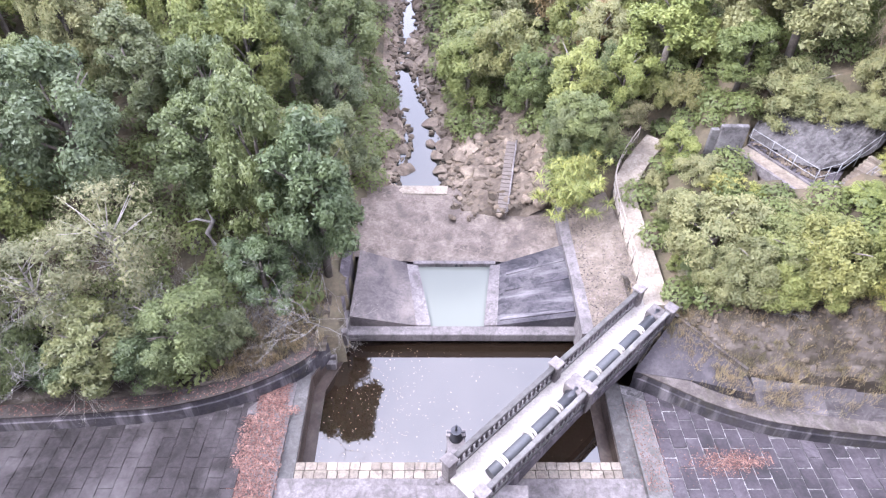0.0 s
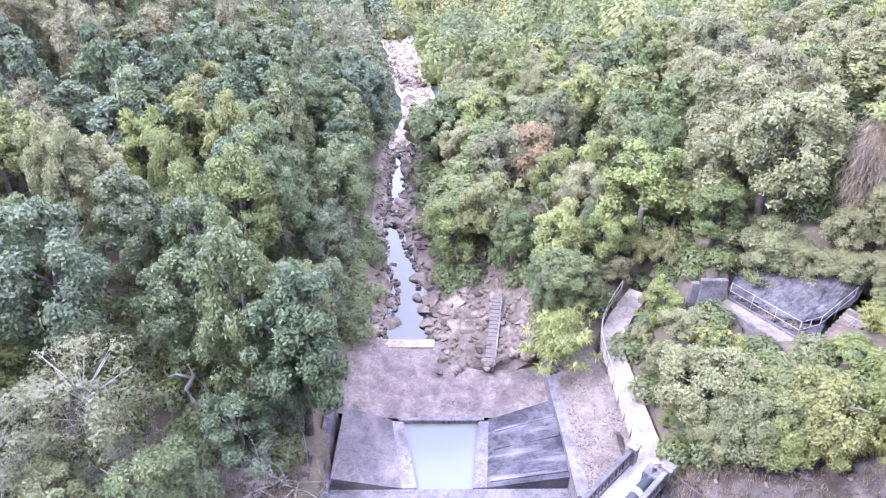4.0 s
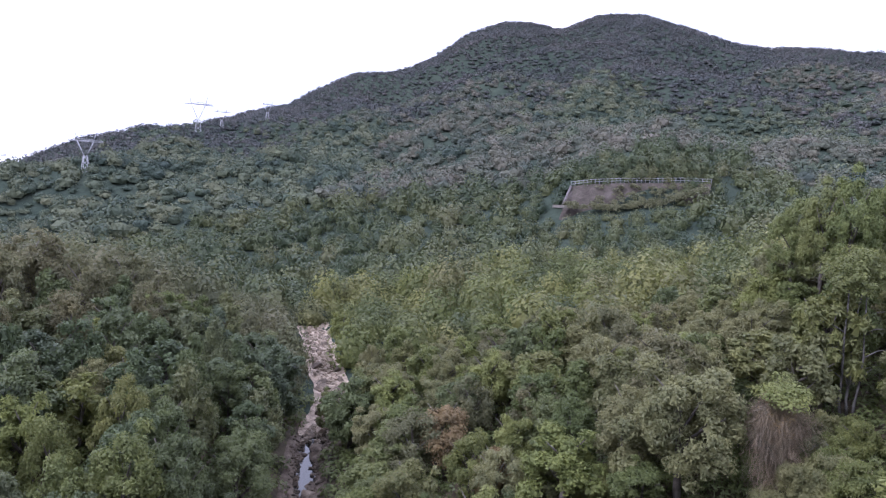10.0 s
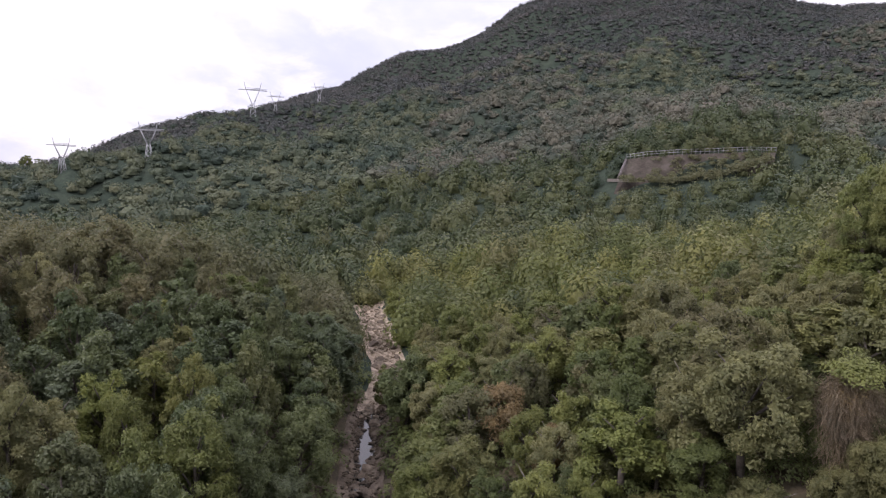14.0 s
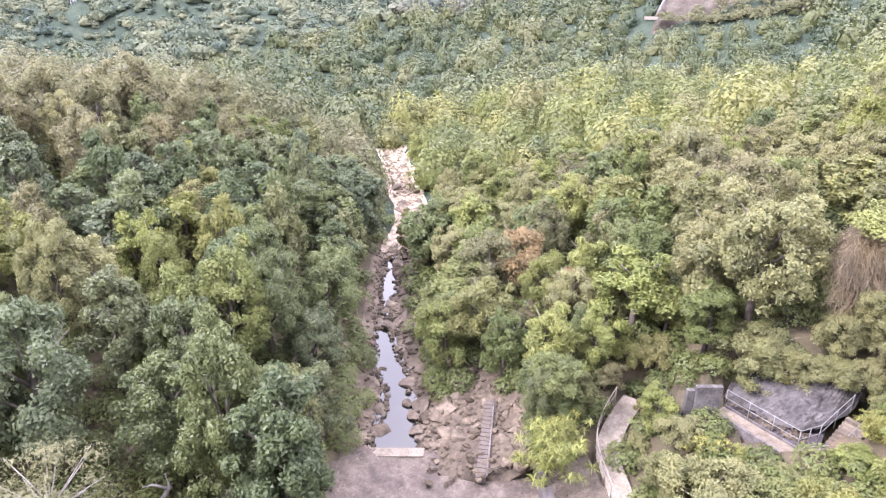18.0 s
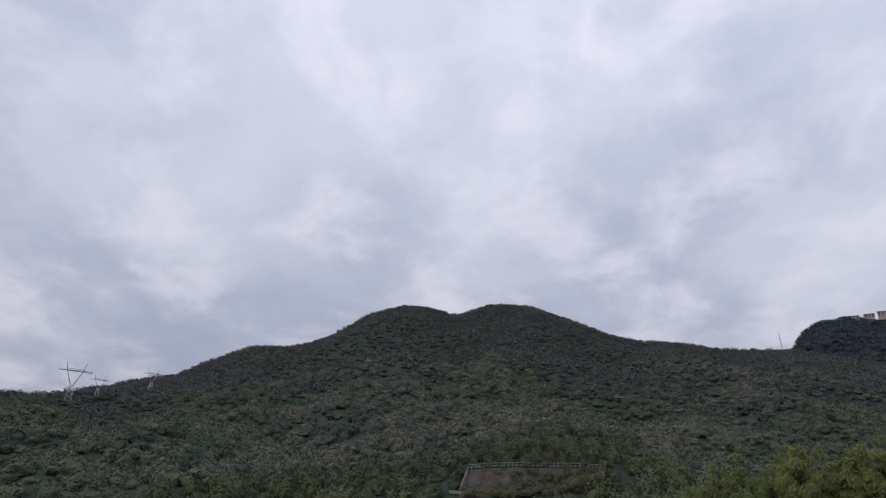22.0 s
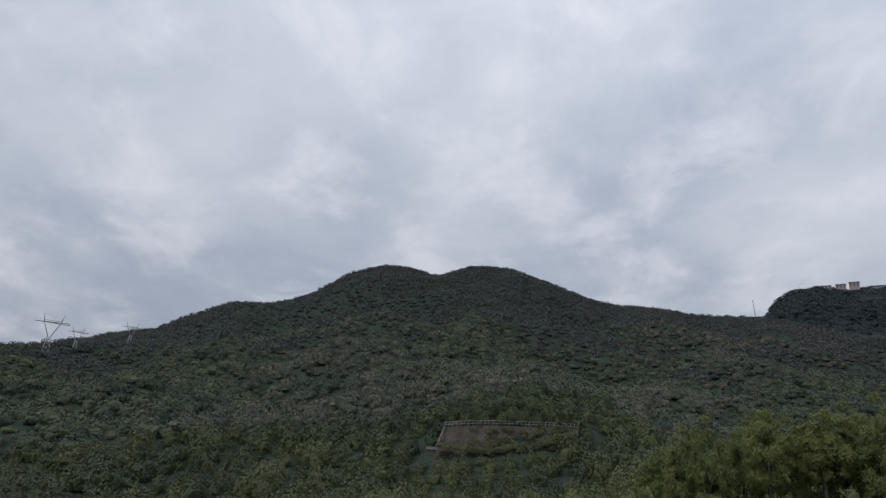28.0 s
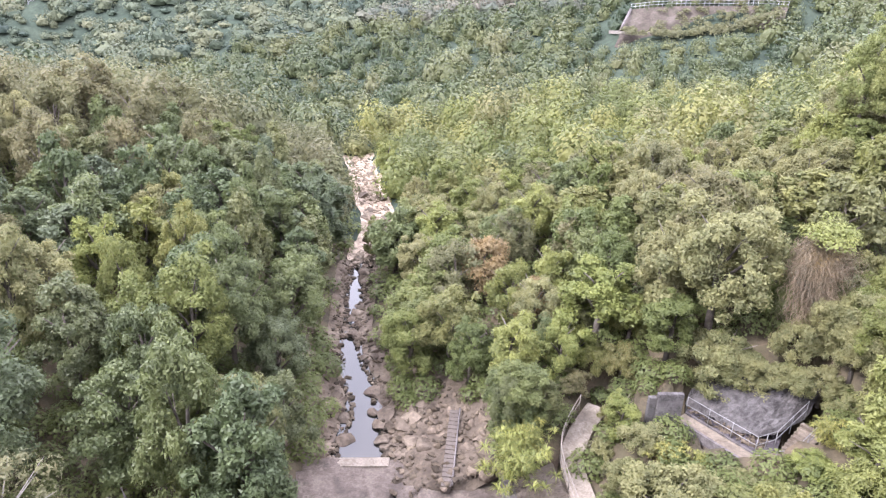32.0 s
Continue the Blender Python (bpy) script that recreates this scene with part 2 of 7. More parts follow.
M_STREAK = mineral("water_streaked_concrete", (0.026, 0.024, 0.028), (0.049, 0.044, 0.048), (0.086, 0.079, 0.078), 0.5, 6.0, bump=0.015, stain=(0.013, 0.013, 0.015), stain_amount=0.75, streak=(0.138, 0.128, 0.128), streak_scale=(0.262, 1.650, 0.750))
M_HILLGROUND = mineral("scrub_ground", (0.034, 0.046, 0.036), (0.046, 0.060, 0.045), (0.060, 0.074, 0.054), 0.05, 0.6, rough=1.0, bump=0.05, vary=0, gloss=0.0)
# ground under the far trees, tinted with the same painted haze blue
M_GROUND_HAZE = mineral("far_ground_hazed", (0.030, 0.039, 0.045), (0.040, 0.050, 0.055), (0.052, 0.062, 0.066), 0.03, 0.25, rough=1.0, bump=0.05, vary=0, gloss=0.0)
M_SCAR = mineral("cut_slope_earth", (0.052, 0.044, 0.037), (0.089, 0.076, 0.064), (0.134, 0.115, 0.101), 0.3, 2.5, rough=1.0, bump=0.1, stain=(0.048, 0.052, 0.034), vary=0, gloss=0.0)
M_BLOCK = mineral("granite_block", (0.026, 0.023, 0.025), (0.048, 0.040, 0.045), (0.078, 0.068, 0.073), 0.35, 6.0, bump=0.03, stain=(0.020, 0.018, 0.019), stain_amount=0.7, vary=0.2)
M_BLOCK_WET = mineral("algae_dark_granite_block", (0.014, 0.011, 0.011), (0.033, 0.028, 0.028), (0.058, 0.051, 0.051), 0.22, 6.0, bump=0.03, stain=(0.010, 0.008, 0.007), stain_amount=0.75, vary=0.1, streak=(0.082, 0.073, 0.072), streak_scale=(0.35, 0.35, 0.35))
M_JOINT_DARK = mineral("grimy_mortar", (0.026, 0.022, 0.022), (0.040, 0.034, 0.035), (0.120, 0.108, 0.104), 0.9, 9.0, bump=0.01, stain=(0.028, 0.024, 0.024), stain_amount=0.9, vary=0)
M_BERM = mineral("streaked_berm_concrete", (0.037, 0.032, 0.032), (0.063, 0.055, 0.054), (0.098, 0.086, 0.083), 0.5, 6.0, bump=0.03, stain=(0.025, 0.021, 0.020), stain_amount=0.8, streak=(0.135, 0.123, 0.116), streak_scale=(0.330, 1.728, 0.691))
M_PANEL = mineral("dark_smooth_masonry", (0.022, 0.019, 0.021), (0.036, 0.032, 0.034), (0.057, 0.050, 0.053), 0.6, 7.0, bump=0.02, stain=(0.072, 0.063, 0.062), stain_amount=0.35)
M_PINK = plain("pinkish_wall_paint", (0.34, 0.265, 0.25), 0.8)
M_GREY = mineral("grey_weathered_plaster", (0.060, 0.057, 0.054), (0.086, 0.081, 0.077), (0.118, 0.110, 0.104), 0.7, 7.0, bump=0.02, stain=(0.046, 0.042, 0.038), stain_amount=0.7, streak=(0.064, 0.059, 0.054))
M_WALLFACE = mineral("black_streaked_masonry", (0.016, 0.014, 0.017), (0.033, 0.030, 0.033), (0.062, 0.054, 0.058), 0.5, 6.0, bump=0.03, stain=(0.036, 0.033, 0.022), stain_amount=0.5, streak=(0.151, 0.137, 0.141), streak_scale=(1.6, 1.6, 0.12))
M_CREST = mineral("litter_covered_coping", (0.030, 0.025, 0.022), (0.056, 0.047, 0.042), (0.105, 0.092, 0.084), 0.9, 9.0, bump=0.03, stain=(0.040, 0.036, 0.024), stain_amount=0.7)
M_JOINT = mineral("pale_mortar", (0.050, 0.046, 0.044), (0.150, 0.141, 0.135), (0.360, 0.340, 0.330), 1.2, 9.0, bump=0.01, stain=(0.040, 0.036, 0.035), stain_amount=0.95, vary=0)
M_ROCK_PALE = mineral("bleached_river_stones", (0.146, 0.116, 0.085), (0.293, 0.237, 0.174), (0.429, 0.356, 0.271), 0.7, 4.0, bump=0.06, stain=(0.088, 0.070, 0.050), stain_amount=0.8, vary=0.25)
M_APRON = mineral("worn_apron_rock", (0.066, 0.053, 0.044), (0.118, 0.096, 0.079), (0.180, 0.149, 0.120), 0.9, 7.0, bump=0.06, stain=(0.205, 0.172, 0.134), stain_amount=0.45, vary=0, streak=(0.062, 0.050, 0.043), streak_scale=(0.7, 0.5, 0.5))
# hill greens and browns, with blue added to the colour for haze
M_LEAF_HILL = foliage("leaves_hillside_hazed", [(0.055, 0.071, 0.064), (0.076, 0.090, 0.072), (0.097, 0.107, 0.083), (0.114, 0.116, 0.091), (0.133, 0.126, 0.101), (0.148, 0.131, 0.112)], patch=0.012, translucent=0.1, per="place", scatter_leaf=0.1, zone=0.3, gloss=0.1)
M_LEAF_RAVINE = foliage("leaves_ravine_hazed", [(0.041, 0.058, 0.052), (0.058, 0.079, 0.060), (0.081, 0.100, 0.068), (0.105, 0.118, 0.075), (0.134, 0.137, 0.086)], patch=0.012, translucent=0.1, per="place", scatter_leaf=0.12, zone=0.25, gloss=0.12)
M_ROCK = mineral("river_granite", (0.071, 0.055, 0.040), (0.130, 0.103, 0.076), (0.199, 0.163, 0.122), 0.5, 4.0, bump=0.05, stain=(0.048, 0.037, 0.027), vary=0.28)
M_STONES = mineral("loose_granite_stones", (0.051, 0.040, 0.026), (0.097, 0.076, 0.054), (0.153, 0.125, 0.088), 0.5, 4.0, bump=0.05, stain=(0.034, 0.027, 0.019), vary=0.5, island=True)
M_PLANK = plain("old_dark_timber", (0.090, 0.074, 0.061), 0.85)
M_LEAF_THIN = foliage("leaves_thin_grey", [(0.165, 0.172, 0.098), (0.198, 0.192, 0.112)])
M_PATH = mineral("bleached_tan_path", (0.191, 0.160, 0.124), (0.291, 0.249, 0.196), (0.352, 0.308, 0.251), 0.8, 8.0, bump=0.01, stain=(0.122, 0.097, 0.069), stain_amount=0.55)
M_VINE = foliage("dead_vine", [(0.200, 0.162, 0.118), (0.290, 0.242, 0.184)], scatter_leaf=0.8)
M_PALEBARK = mineral("pale_bark", (0.098, 0.088, 0.078), (0.147, 0.137, 0.122), (0.206, 0.191, 0.171), 2.0, 20.0, bump=0.02)
M_TAN = mineral("brown_stained_walk", (0.081, 0.065, 0.050), (0.128, 0.105, 0.081), (0.178, 0.151, 0.118), 0.8, 7.0, bump=0.02, stain=(0.068, 0.053, 0.036), stain_amount=0.7)
M_PIPE = plain("dark_grey_pipe_paint", (0.040, 0.041, 0.044), 0.6)
M_IRON = plain("dark_iron", (0.045, 0.045, 0.05), 0.55, 0.6)
M_STEEL = plain("galvanised_steel", (0.34, 0.34, 0.35), 0.55, 0.1)
M_GALV = plain("dull_grey_rail_paint", (0.186, 0.183, 0.180), 0.6, 0.2)
M_RAIL = plain("weathered_timber_rail", (0.22, 0.19, 0.16), 0.8)
M_WATER = water_mat("still_dark_water", (0.012, 0.008, 0.005), 0.03, 1.7)
M_RIVER = water_mat("river_water", (0.010, 0.010, 0.008), 0.04, 1.58)
M_SILT = water_mat("milky_water", (0.100, 0.106, 0.090), 0.35, 1.3)
M_LITTER = mineral("red_leaf_litter", (0.066, 0.034, 0.027), (0.111, 0.061, 0.048), (0.191, 0.119, 0.094), 3.0, 14.0, bump=0.04, vary=0.6, island=True)
M_GRASS = foliage("dry_grass", [(0.21, 0.165, 0.10), (0.26, 0.205, 0.12), (0.14, 0.13, 0.065)], per="place", patch=0.7, zone=1.0)
M_COPE = mineral("cream_coping_brick", (0.120, 0.099, 0.078), (0.180, 0.153, 0.123), (0.228, 0.198, 0.165), 0.8, 9.0, bump=0.01, stain=(0.060, 0.049, 0.040), stain_amount=0.6, vary=0.25)
M_SHOT = mineral("sprayed_concrete", (0.055, 0.050, 0.049), (0.106, 0.098, 0.095), (0.170, 0.160, 0.154), 1.3, 8.0, bump=0.1, stain=(0.041, 0.037, 0.034), stain_amount=0.7, streak=(0.156, 0.145, 0.138), streak_scale=(1.2, 1.2, 2.2))
M_PITCH = mineral("pitched_rubble", (0.051, 0.041, 0.036), (0.087, 0.070, 0.062), (0.134, 0.109, 0.098), 0.6, 6.0, bump=0.04, stain=(0.039, 0.030, 0.024), stain_amount=0.6, vary=0.35, island=True)
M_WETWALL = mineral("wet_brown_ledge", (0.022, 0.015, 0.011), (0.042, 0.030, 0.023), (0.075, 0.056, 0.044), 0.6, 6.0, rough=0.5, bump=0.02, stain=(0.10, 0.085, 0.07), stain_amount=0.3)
M_SIDE = mineral("brown_stained_side_apron", (0.047, 0.040, 0.040), (0.082, 0.071, 0.067), (0.125, 0.107, 0.098), 0.3, 6.0, bump=0.02, stain=(0.043, 0.037, 0.038), stain_amount=0.7, streak=(0.129, 0.110, 0.095), streak_scale=(0.5, 0.25, 0.5))
M_WHITE = plain("white_wall_paint", (0.32, 0.31, 0.315), 0.8)
M_ROOF = plain("brown_roof_tile", (0.12, 0.075, 0.065), 0.85)
M_GLASS = plain("dark_window_glass", (0.05, 0.06, 0.07), 0.15)


# ---- mesh helpers ----
def part(name, bm, material, parent=None, label=""):
    """Links a bmesh as one mesh object, under a thing or a part."""
    me = bpy.data.meshes.new(name)
    bm.to_mesh(me)
    bm.free()
    me.materials.append(material)
    ob = new(name, me)
    if parent is not None:
        ob.parent = parent
    if label:
        ob["label"] = label
    return ob


def raw(name, verts, faces, material, parent=None, smooth=False):
    """A mesh object from numpy arrays of corners and equal-sided faces."""
    verts, faces = np.asarray(verts, dtype=np.float32), np.asarray(faces, dtype=np.int32)
    me = bpy.data.meshes.new(name)
    k = faces.shape[1]
    me.vertices.add(len(verts)); me.loops.add(faces.size); me.polygons.add(len(faces))
    me.vertices.foreach_set("co", verts.ravel())
    me.loops.foreach_set("vertex_index", faces.ravel())
    me.polygons.foreach_set("loop_start", np.arange(len(faces), dtype=np.int32) * k)
    me.polygons.foreach_set("use_smooth", np.full(len(faces), smooth))
    me.update(calc_edges=True)
    me.materials.append(material)
    ob = new(name, me)
    if parent is not None:
        ob.parent = parent
    return ob


def box(bm, x0, x1, y0, y1, z0, z1, bevel=0.0, m=None):
    """A box, its edges bevelled, set at m."""
    g = bmesh.ops.create_cube(bm, size=1.0)
    vs = g["verts"]
    bmesh.ops.scale(bm, vec=(x1 - x0, y1 - y0, z1 - z0), verts=vs)
    bmesh.ops.translate(bm, vec=((x0 + x1) / 2, (y0 + y1) / 2, (z0 + z1) / 2), verts=vs)
    if bevel:
        es = list({e for v in vs for e in v.link_edges})
        r = bmesh.ops.bevel(bm, geom=es, offset=bevel, segments=1, affect="EDGES")
        vs = list({v for f in r["faces"] for v in f.verts} | {v for v in vs if v.is_valid})
    if m is not None:
        bmesh.ops.transform(bm, matrix=m, verts=vs)


def box_part(name, dims, material, parent=None, bevel=0.02, m=None, label=""):
    bm = bmesh.new()
    box(bm, *dims, bevel, m)
    return part(name, bm, material, parent, label)


def tube(bm, pts, radii, sides=8, caps=True):
    """A round bar along pts."""
    rings = []
    for i, p in enumerate(pts):
        p = Vector(p)
        a = Vector(pts[max(i - 1, 0)])
        b = Vector(pts[min(i + 1, len(pts) - 1)])
        d = (b - a).normalized()
        q = d.to_track_quat("Z", "Y")
        r = radii[i] if isinstance(radii, (list, tuple)) else radii
        rings.append([bm.verts.new(p + q @ Vector((r * math.cos(2 * math.pi * k / sides), r * math.sin(2 * math.pi * k / sides), 0))) for k in range(sides)])
    for a, b in zip(rings, rings[1:]):
        for k in range(sides):
            bm.faces.new((a[k], a[(k + 1) % sides], b[(k + 1) % sides], b[k])).smooth = True
    if caps:
        bm.faces.new(rings[0][::-1])
        bm.faces.new(rings[-1])


def sweep(bm, line, profile):
    """Carries a closed profile of (out, up) along a level line of (x, y, z); out is to the line's right."""
    rings = []
    for i, p in enumerate(line):
        a, b = Vector(line[max(i - 1, 0)]), Vector(line[min(i + 1, len(line) - 1)])
        d = b - a
        d.z = 0
        d.normalize()
        out = Vector((d.y, -d.x, 0))
        rings.append([bm.verts.new(Vector(p) + out * o + Vector((0, 0, u))) for o, u in profile])
    k = len(profile)
    for a, b in zip(rings, rings[1:]):
        for j in range(k):
            bm.faces.new((a[j], a[(j + 1) % k], b[(j + 1) % k], b[j]))
    bm.faces.new(rings[0][::-1])
    bm.faces.new(rings[-1])
    bmesh.ops.recalc_face_normals(bm, faces=bm.faces)


def sweep_part(name, line, profile, material, parent=None, label=""):
    bm = bmesh.new()
    sweep(bm, line, profile)
    return part(name, bm, material, parent, label)


def slab(bm, pts, thick):
    """A solid plate under a polygon of (x, y, z) corners."""
    top = [bm.verts.new(p) for p in pts]
    low = [bm.verts.new((p[0], p[1], p[2] - thick)) for p in pts]
    bm.faces.new(top)
    bm.faces.new(low[::-1])
    for i in range(len(pts)):
        j = (i + 1) % len(pts)
        bm.faces.new((low[i], low[j], top[j], top[i]))
    bmesh.ops.recalc_face_normals(bm, faces=bm.faces)


def slab_part(name, pts, thick, material, parent=None, label=""):
    bm = bmesh.new()
    slab(bm, pts, thick)
    return part(name, bm, material, parent, label)


def smooth_line(pts, n):
    """n points evenly along a smooth curve through pts."""
    pts = np.array(pts, float)
    s = np.r_[0, np.cumsum(np.linalg.norm(np.diff(pts, axis=0), axis=1))]
    q = np.linspace(0, s[-1], n)
    out = np.stack([np.interp(q, s, pts[:, k]) for k in range(pts.shape[1])], 1)
    for _ in range(2):
        out[1:-1] = (out[:-2] + 2 * out[1:-1] + out[2:]) / 4
    return [tuple(float(v) for v in p) for p in out]


# ---- ground ----
COLUMNS = {}


def column(az, *knots):
    """The ground's heights along one bearing: (range, height) pairs."""
    COLUMNS[az] = np.array(knots, float).reshape(-1, 2)


TREE = 6.0


def canopy(el, r):
    return EYE_Z + r * math.tan(radians(el)) - TREE


RIDGE_AZ = [-60, -45, -30, -26.5, -23.4, -21.4, -18.5, -15.6, -12.7, -9.3, -5, -3.4, -1.67, 0, 4.6, 8.2, 9.9, 12.9, 15.3, 18.3, 20.9, 25, 28.2, 31.7, 34.6, 37.8, 40.4, 42.6, 44.2, 46.2, 50, 60, 75]
RIDGE_EL = [1.5, 1.0, 1.0, 1.5, 3.0, 4.0, 4.75, 5.2, 5.85, 7.0, 8.15, 9.2, 10.1, 10.85, 11.6, 13.4, 14.7, 15.7, 15.8, 15.15, 16.1, 16.05, 15.2, 13.8, 13.05, 13.0, 12.5, 12.15, 12.25, 12.1, 11.0, 9.0, 6.0]


def ridge_range(az):
    return float(np.interp(az, [-60, -30, -20, -10, 5, 15, 25, 46, 75], [550, 600, 780, 900, 1000, 1080, 1080, 980, 900]))


column(-60, 0, 0, 20, 2, 45, 9, 100, 16, 140, 14, 260, 14, 400, 22)
column(-42, 0, 0, 18, 1.5, 45, 8, 100, 14.5, 140, 12, 260, 6, 400, 19)
column(-30, 0, 0, 18, 1.0, 45, 7.5, 100, canopy(-2.6, 100), 135, 12, 240, 5, 400, 20)
column(-20, 0, 0, 18, 1.0, 45, 6.5, 98, canopy(-3.9, 98), 130, 9, 220, 5, 400, 24)
column(-10, 0, 0, 20, 1.0, 45, 4.5, 98, canopy(-7.0, 98), 125, 5, 200, 8, 400, 36)
column(-4, 0, 0, 26, 0.6, 45, 1.5, 100, 2.4, 116, 2.8, 170, 7, 300, 26)
column(1, 0, 0, 26, 0.6, 45, 1.5, 100, 3.4, 125, 6.0, 180, 12, 300, 31)
column(8, 0, 0, 30, 1.0, 45, 2.6, 105, canopy(-6.7, 105), 140, 10, 190, 18, 300, 38)
column(15, 0, 0, 30, 2.5, 45, 4.6, 108, canopy(-5.2, 108), 140, 13, 190, 21, 300, 42)
column(22, 0, 0, 30, 3.0, 45, 7.0, 110, canopy(-3.9, 110), 140, 15, 178, 23, 190, 33, 300, 48)
column(30, 0, 0, 30, 3.5, 45, 10.0, 105, canopy(-3.2, 105), 140, 17, 178, 25, 190, 33, 300, 48)
column(39, 0, 0, 26, 4.0, 45, 11.5, 70, 17.0, 130, 20, 190, 26, 300, 44)
column(50, 0, 0, 20, 3.5, 45, 12, 70, 18.0, 130, 22, 190, 27, 300, 44)
column(75, 0, 0, 20, 3, 45, 12, 100, 20, 130, 22, 190, 26, 300, 34)
AZ = np.array(sorted(COLUMNS), float)


def river_x(y):
    return np.interp(y, [20, 33, 36, 38, 39.5, 42, 44.3, 46.6, 50, 54, 62, 67, 72, 77, 82, 88, 100, 111, 116], [0.5, -1.4, -1.2, -1.1, -1.5, -1.8, -2.4, -2.8, -3.0, -3.0, -2.9, -2.5, -1.4, -0.6, -1.2, -2.3, -3.6, -5.0, -5.8])


def river_half(y):
    return np.interp(y, [30, 33, 36, 38, 39.5, 42, 44.3, 46.6, 50, 54, 60, 64, 68, 72, 77, 88, 104, 112, 116], [2.1, 1.9, 1.5, 1.3, 0.95, 1.1, 0.8, 0.75, 0.5, 0.6, 0.85, 1.0, 0.8, 1.0, 1.3, 1.4, 1.5, 1.6, 0.2])


def river_z(y):
    return np.interp(y, [20, 33, 60, 90, 116], [0, 0, 0.7, 1.7, 2.6])


def fbm(x, y, scale, octaves=4, seed=0.0):
    return noise.fractal(Vector((x * scale + seed, y * scale - seed, seed)), 1.0, 2.1, octaves)


def polar_height(az, r):
    if abs(az) > 75:
        k = min((abs(az) - 75) / 40, 1)
        side = 75 if az > 0 else -60
        return polar_height(side, r) * (1 - k) + (12 - 14 * math.exp(-r / 30)) * k
    out = []
    i = int(np.clip(np.searchsorted(AZ, az) - 1, 0, len(AZ) - 2))
    az_c = max(az, -60)
    f = float(np.clip((az_c - AZ[i]) / (AZ[i + 1] - AZ[i]), 0, 1))
    f = f * f * (3 - 2 * f)
    rr = ridge_range(az_c)
    top = canopy(float(np.interp(az_c, RIDGE_AZ, RIDGE_EL)), rr) + float(np.interp(az_c, [-30, -20, 0, 25, 45], [0, 2, 3.5, 6, 8.5]))
    for a in (AZ[i], AZ[i + 1]):
        k = COLUMNS[a]
        last_r, last_z = k[-1]
        # a concave slope climbs from the last knot to the ridge
        rs = np.r_[k[:, 0], last_r + (rr - last_r) * 0.5, rr - 40, rr, rr + 60, rr + 500, 5000]
        zs = np.r_[k[:, 1], last_z + (top - last_z) * 0.44, top - 12, top, top - 12, top * 0.55, top * 0.2]
        out.append(float(np.interp(r, rs, zs)))
    return out[0] * (1 - f) + out[1] * f


def ground_z(x, y):
    r, az = math.hypot(x, y), math.degrees(math.atan2(x, y))
    z = polar_height(az, r)
    if 140 < r and abs(az) < 80:
        rr = ridge_range(max(az, -60))
        w = min((r - 140) / 150, 1) * min(max((rr - r) / 200, 0.0), 1)
        z += w * (36 * fbm(x, y, 0.006, 3, 3.0) + 6 * fbm(x, y, 0.02, 3, 9.0))
    if y > 24 and r < 150:
        s = abs(x - river_x(y)) - river_half(y)
        k = min(max(s / 7.0, 0), 1)
        k = k * k * (3 - 2 * k)
        if y > 112:
            k = max(k, min((y - 112) / 4, 1))
        z = (river_z(y) - 0.25 + max(0.0, min(s, 2.0)) * 0.35 + 0.25 * fbm(x, y, 0.35, 3)) * (1 - k) + z * k
    return carve(x, y, z)


# outline of the walled works; inside it the sheet lies below the masonry
WALL_L = [(-34, 14.6), (-26, 14.9), (-20.0, 15.07), (-17.5, 15.21), (-15.0, 15.42), (-12.5, 15.65), (-10.05, 16.31), (-8.1, 17.18), (-6.38, 18.32)]
WALL_R = [(9.2, 17.7), (10.07, 17.2), (12.37, 15.82), (14.69, 14.95), (17.08, 14.53), (19.89, 14.18), (26, 13.8), (34, 13.4)]


def in_works(x, y):
    if y < np.interp(x, [p[0] for p in WALL_L] + [-6.3, -5.2, 9.2] + [p[0] for p in WALL_R[1:]], [p[1] + 2.9 for p in WALL_L] + [19.4, 19.8, 20] + [p[1] + 4.9 for p in WALL_R[1:]]):
        return True
    return -4.9 < x < 10.3 + (1.2 if y < 24 else 0) and y < 31


PATH_LINE = [(10.9, 21.2, 2.0), (10.95, 23.5, 2.0), (10.95, 27.2, 2.05), (11.0, 30.4, 2.2), (12.2, 32.6, 2.6), (13.9, 34.6, 3.1)]
TERRACE = [(16.6, 30.2), (17.0, 29.2), (19.5, 25.5), (25.4, 26.4), (25.6, 31.2), (22.6, 32.0), (20.8, 33.2), (18.0, 32.4)]


def inside(x, y, poly):
    hit = False
    for (a, b), (c, d) in zip(poly, poly[1:] + poly[:1]):
        if (b > y) != (d > y) and x < (c - a) * (y - b) / (d - b) + a:
            hit = not hit
    return hit


def carve(x, y, z):
    """Beds the path and the terrace into the bank."""
    if 9 < x < 27 and 20 < y < 37:
        if inside(x, y, TERRACE):
            return min(z, 4.2)
        if x < 16.5:
            best, h = 9.0, 0.0
            for (a, b, c), (d, e, f) in zip(PATH_LINE, PATH_LINE[1:]):
                u = min(max(((x - a) * (d - a) + (y - b) * (e - b)) / ((d - a) ** 2 + (e - b) ** 2), 0), 1)
                q = math.hypot(x - a - u * (d - a), y - b - u * (e - b))
                if q < best:
                    best, h = q, c + u * (f - c)
            k = min(max((best - 0.9) / 2.0, 0), 1)
            return (h - 0.35) * (1 - k) + z * k
    return z


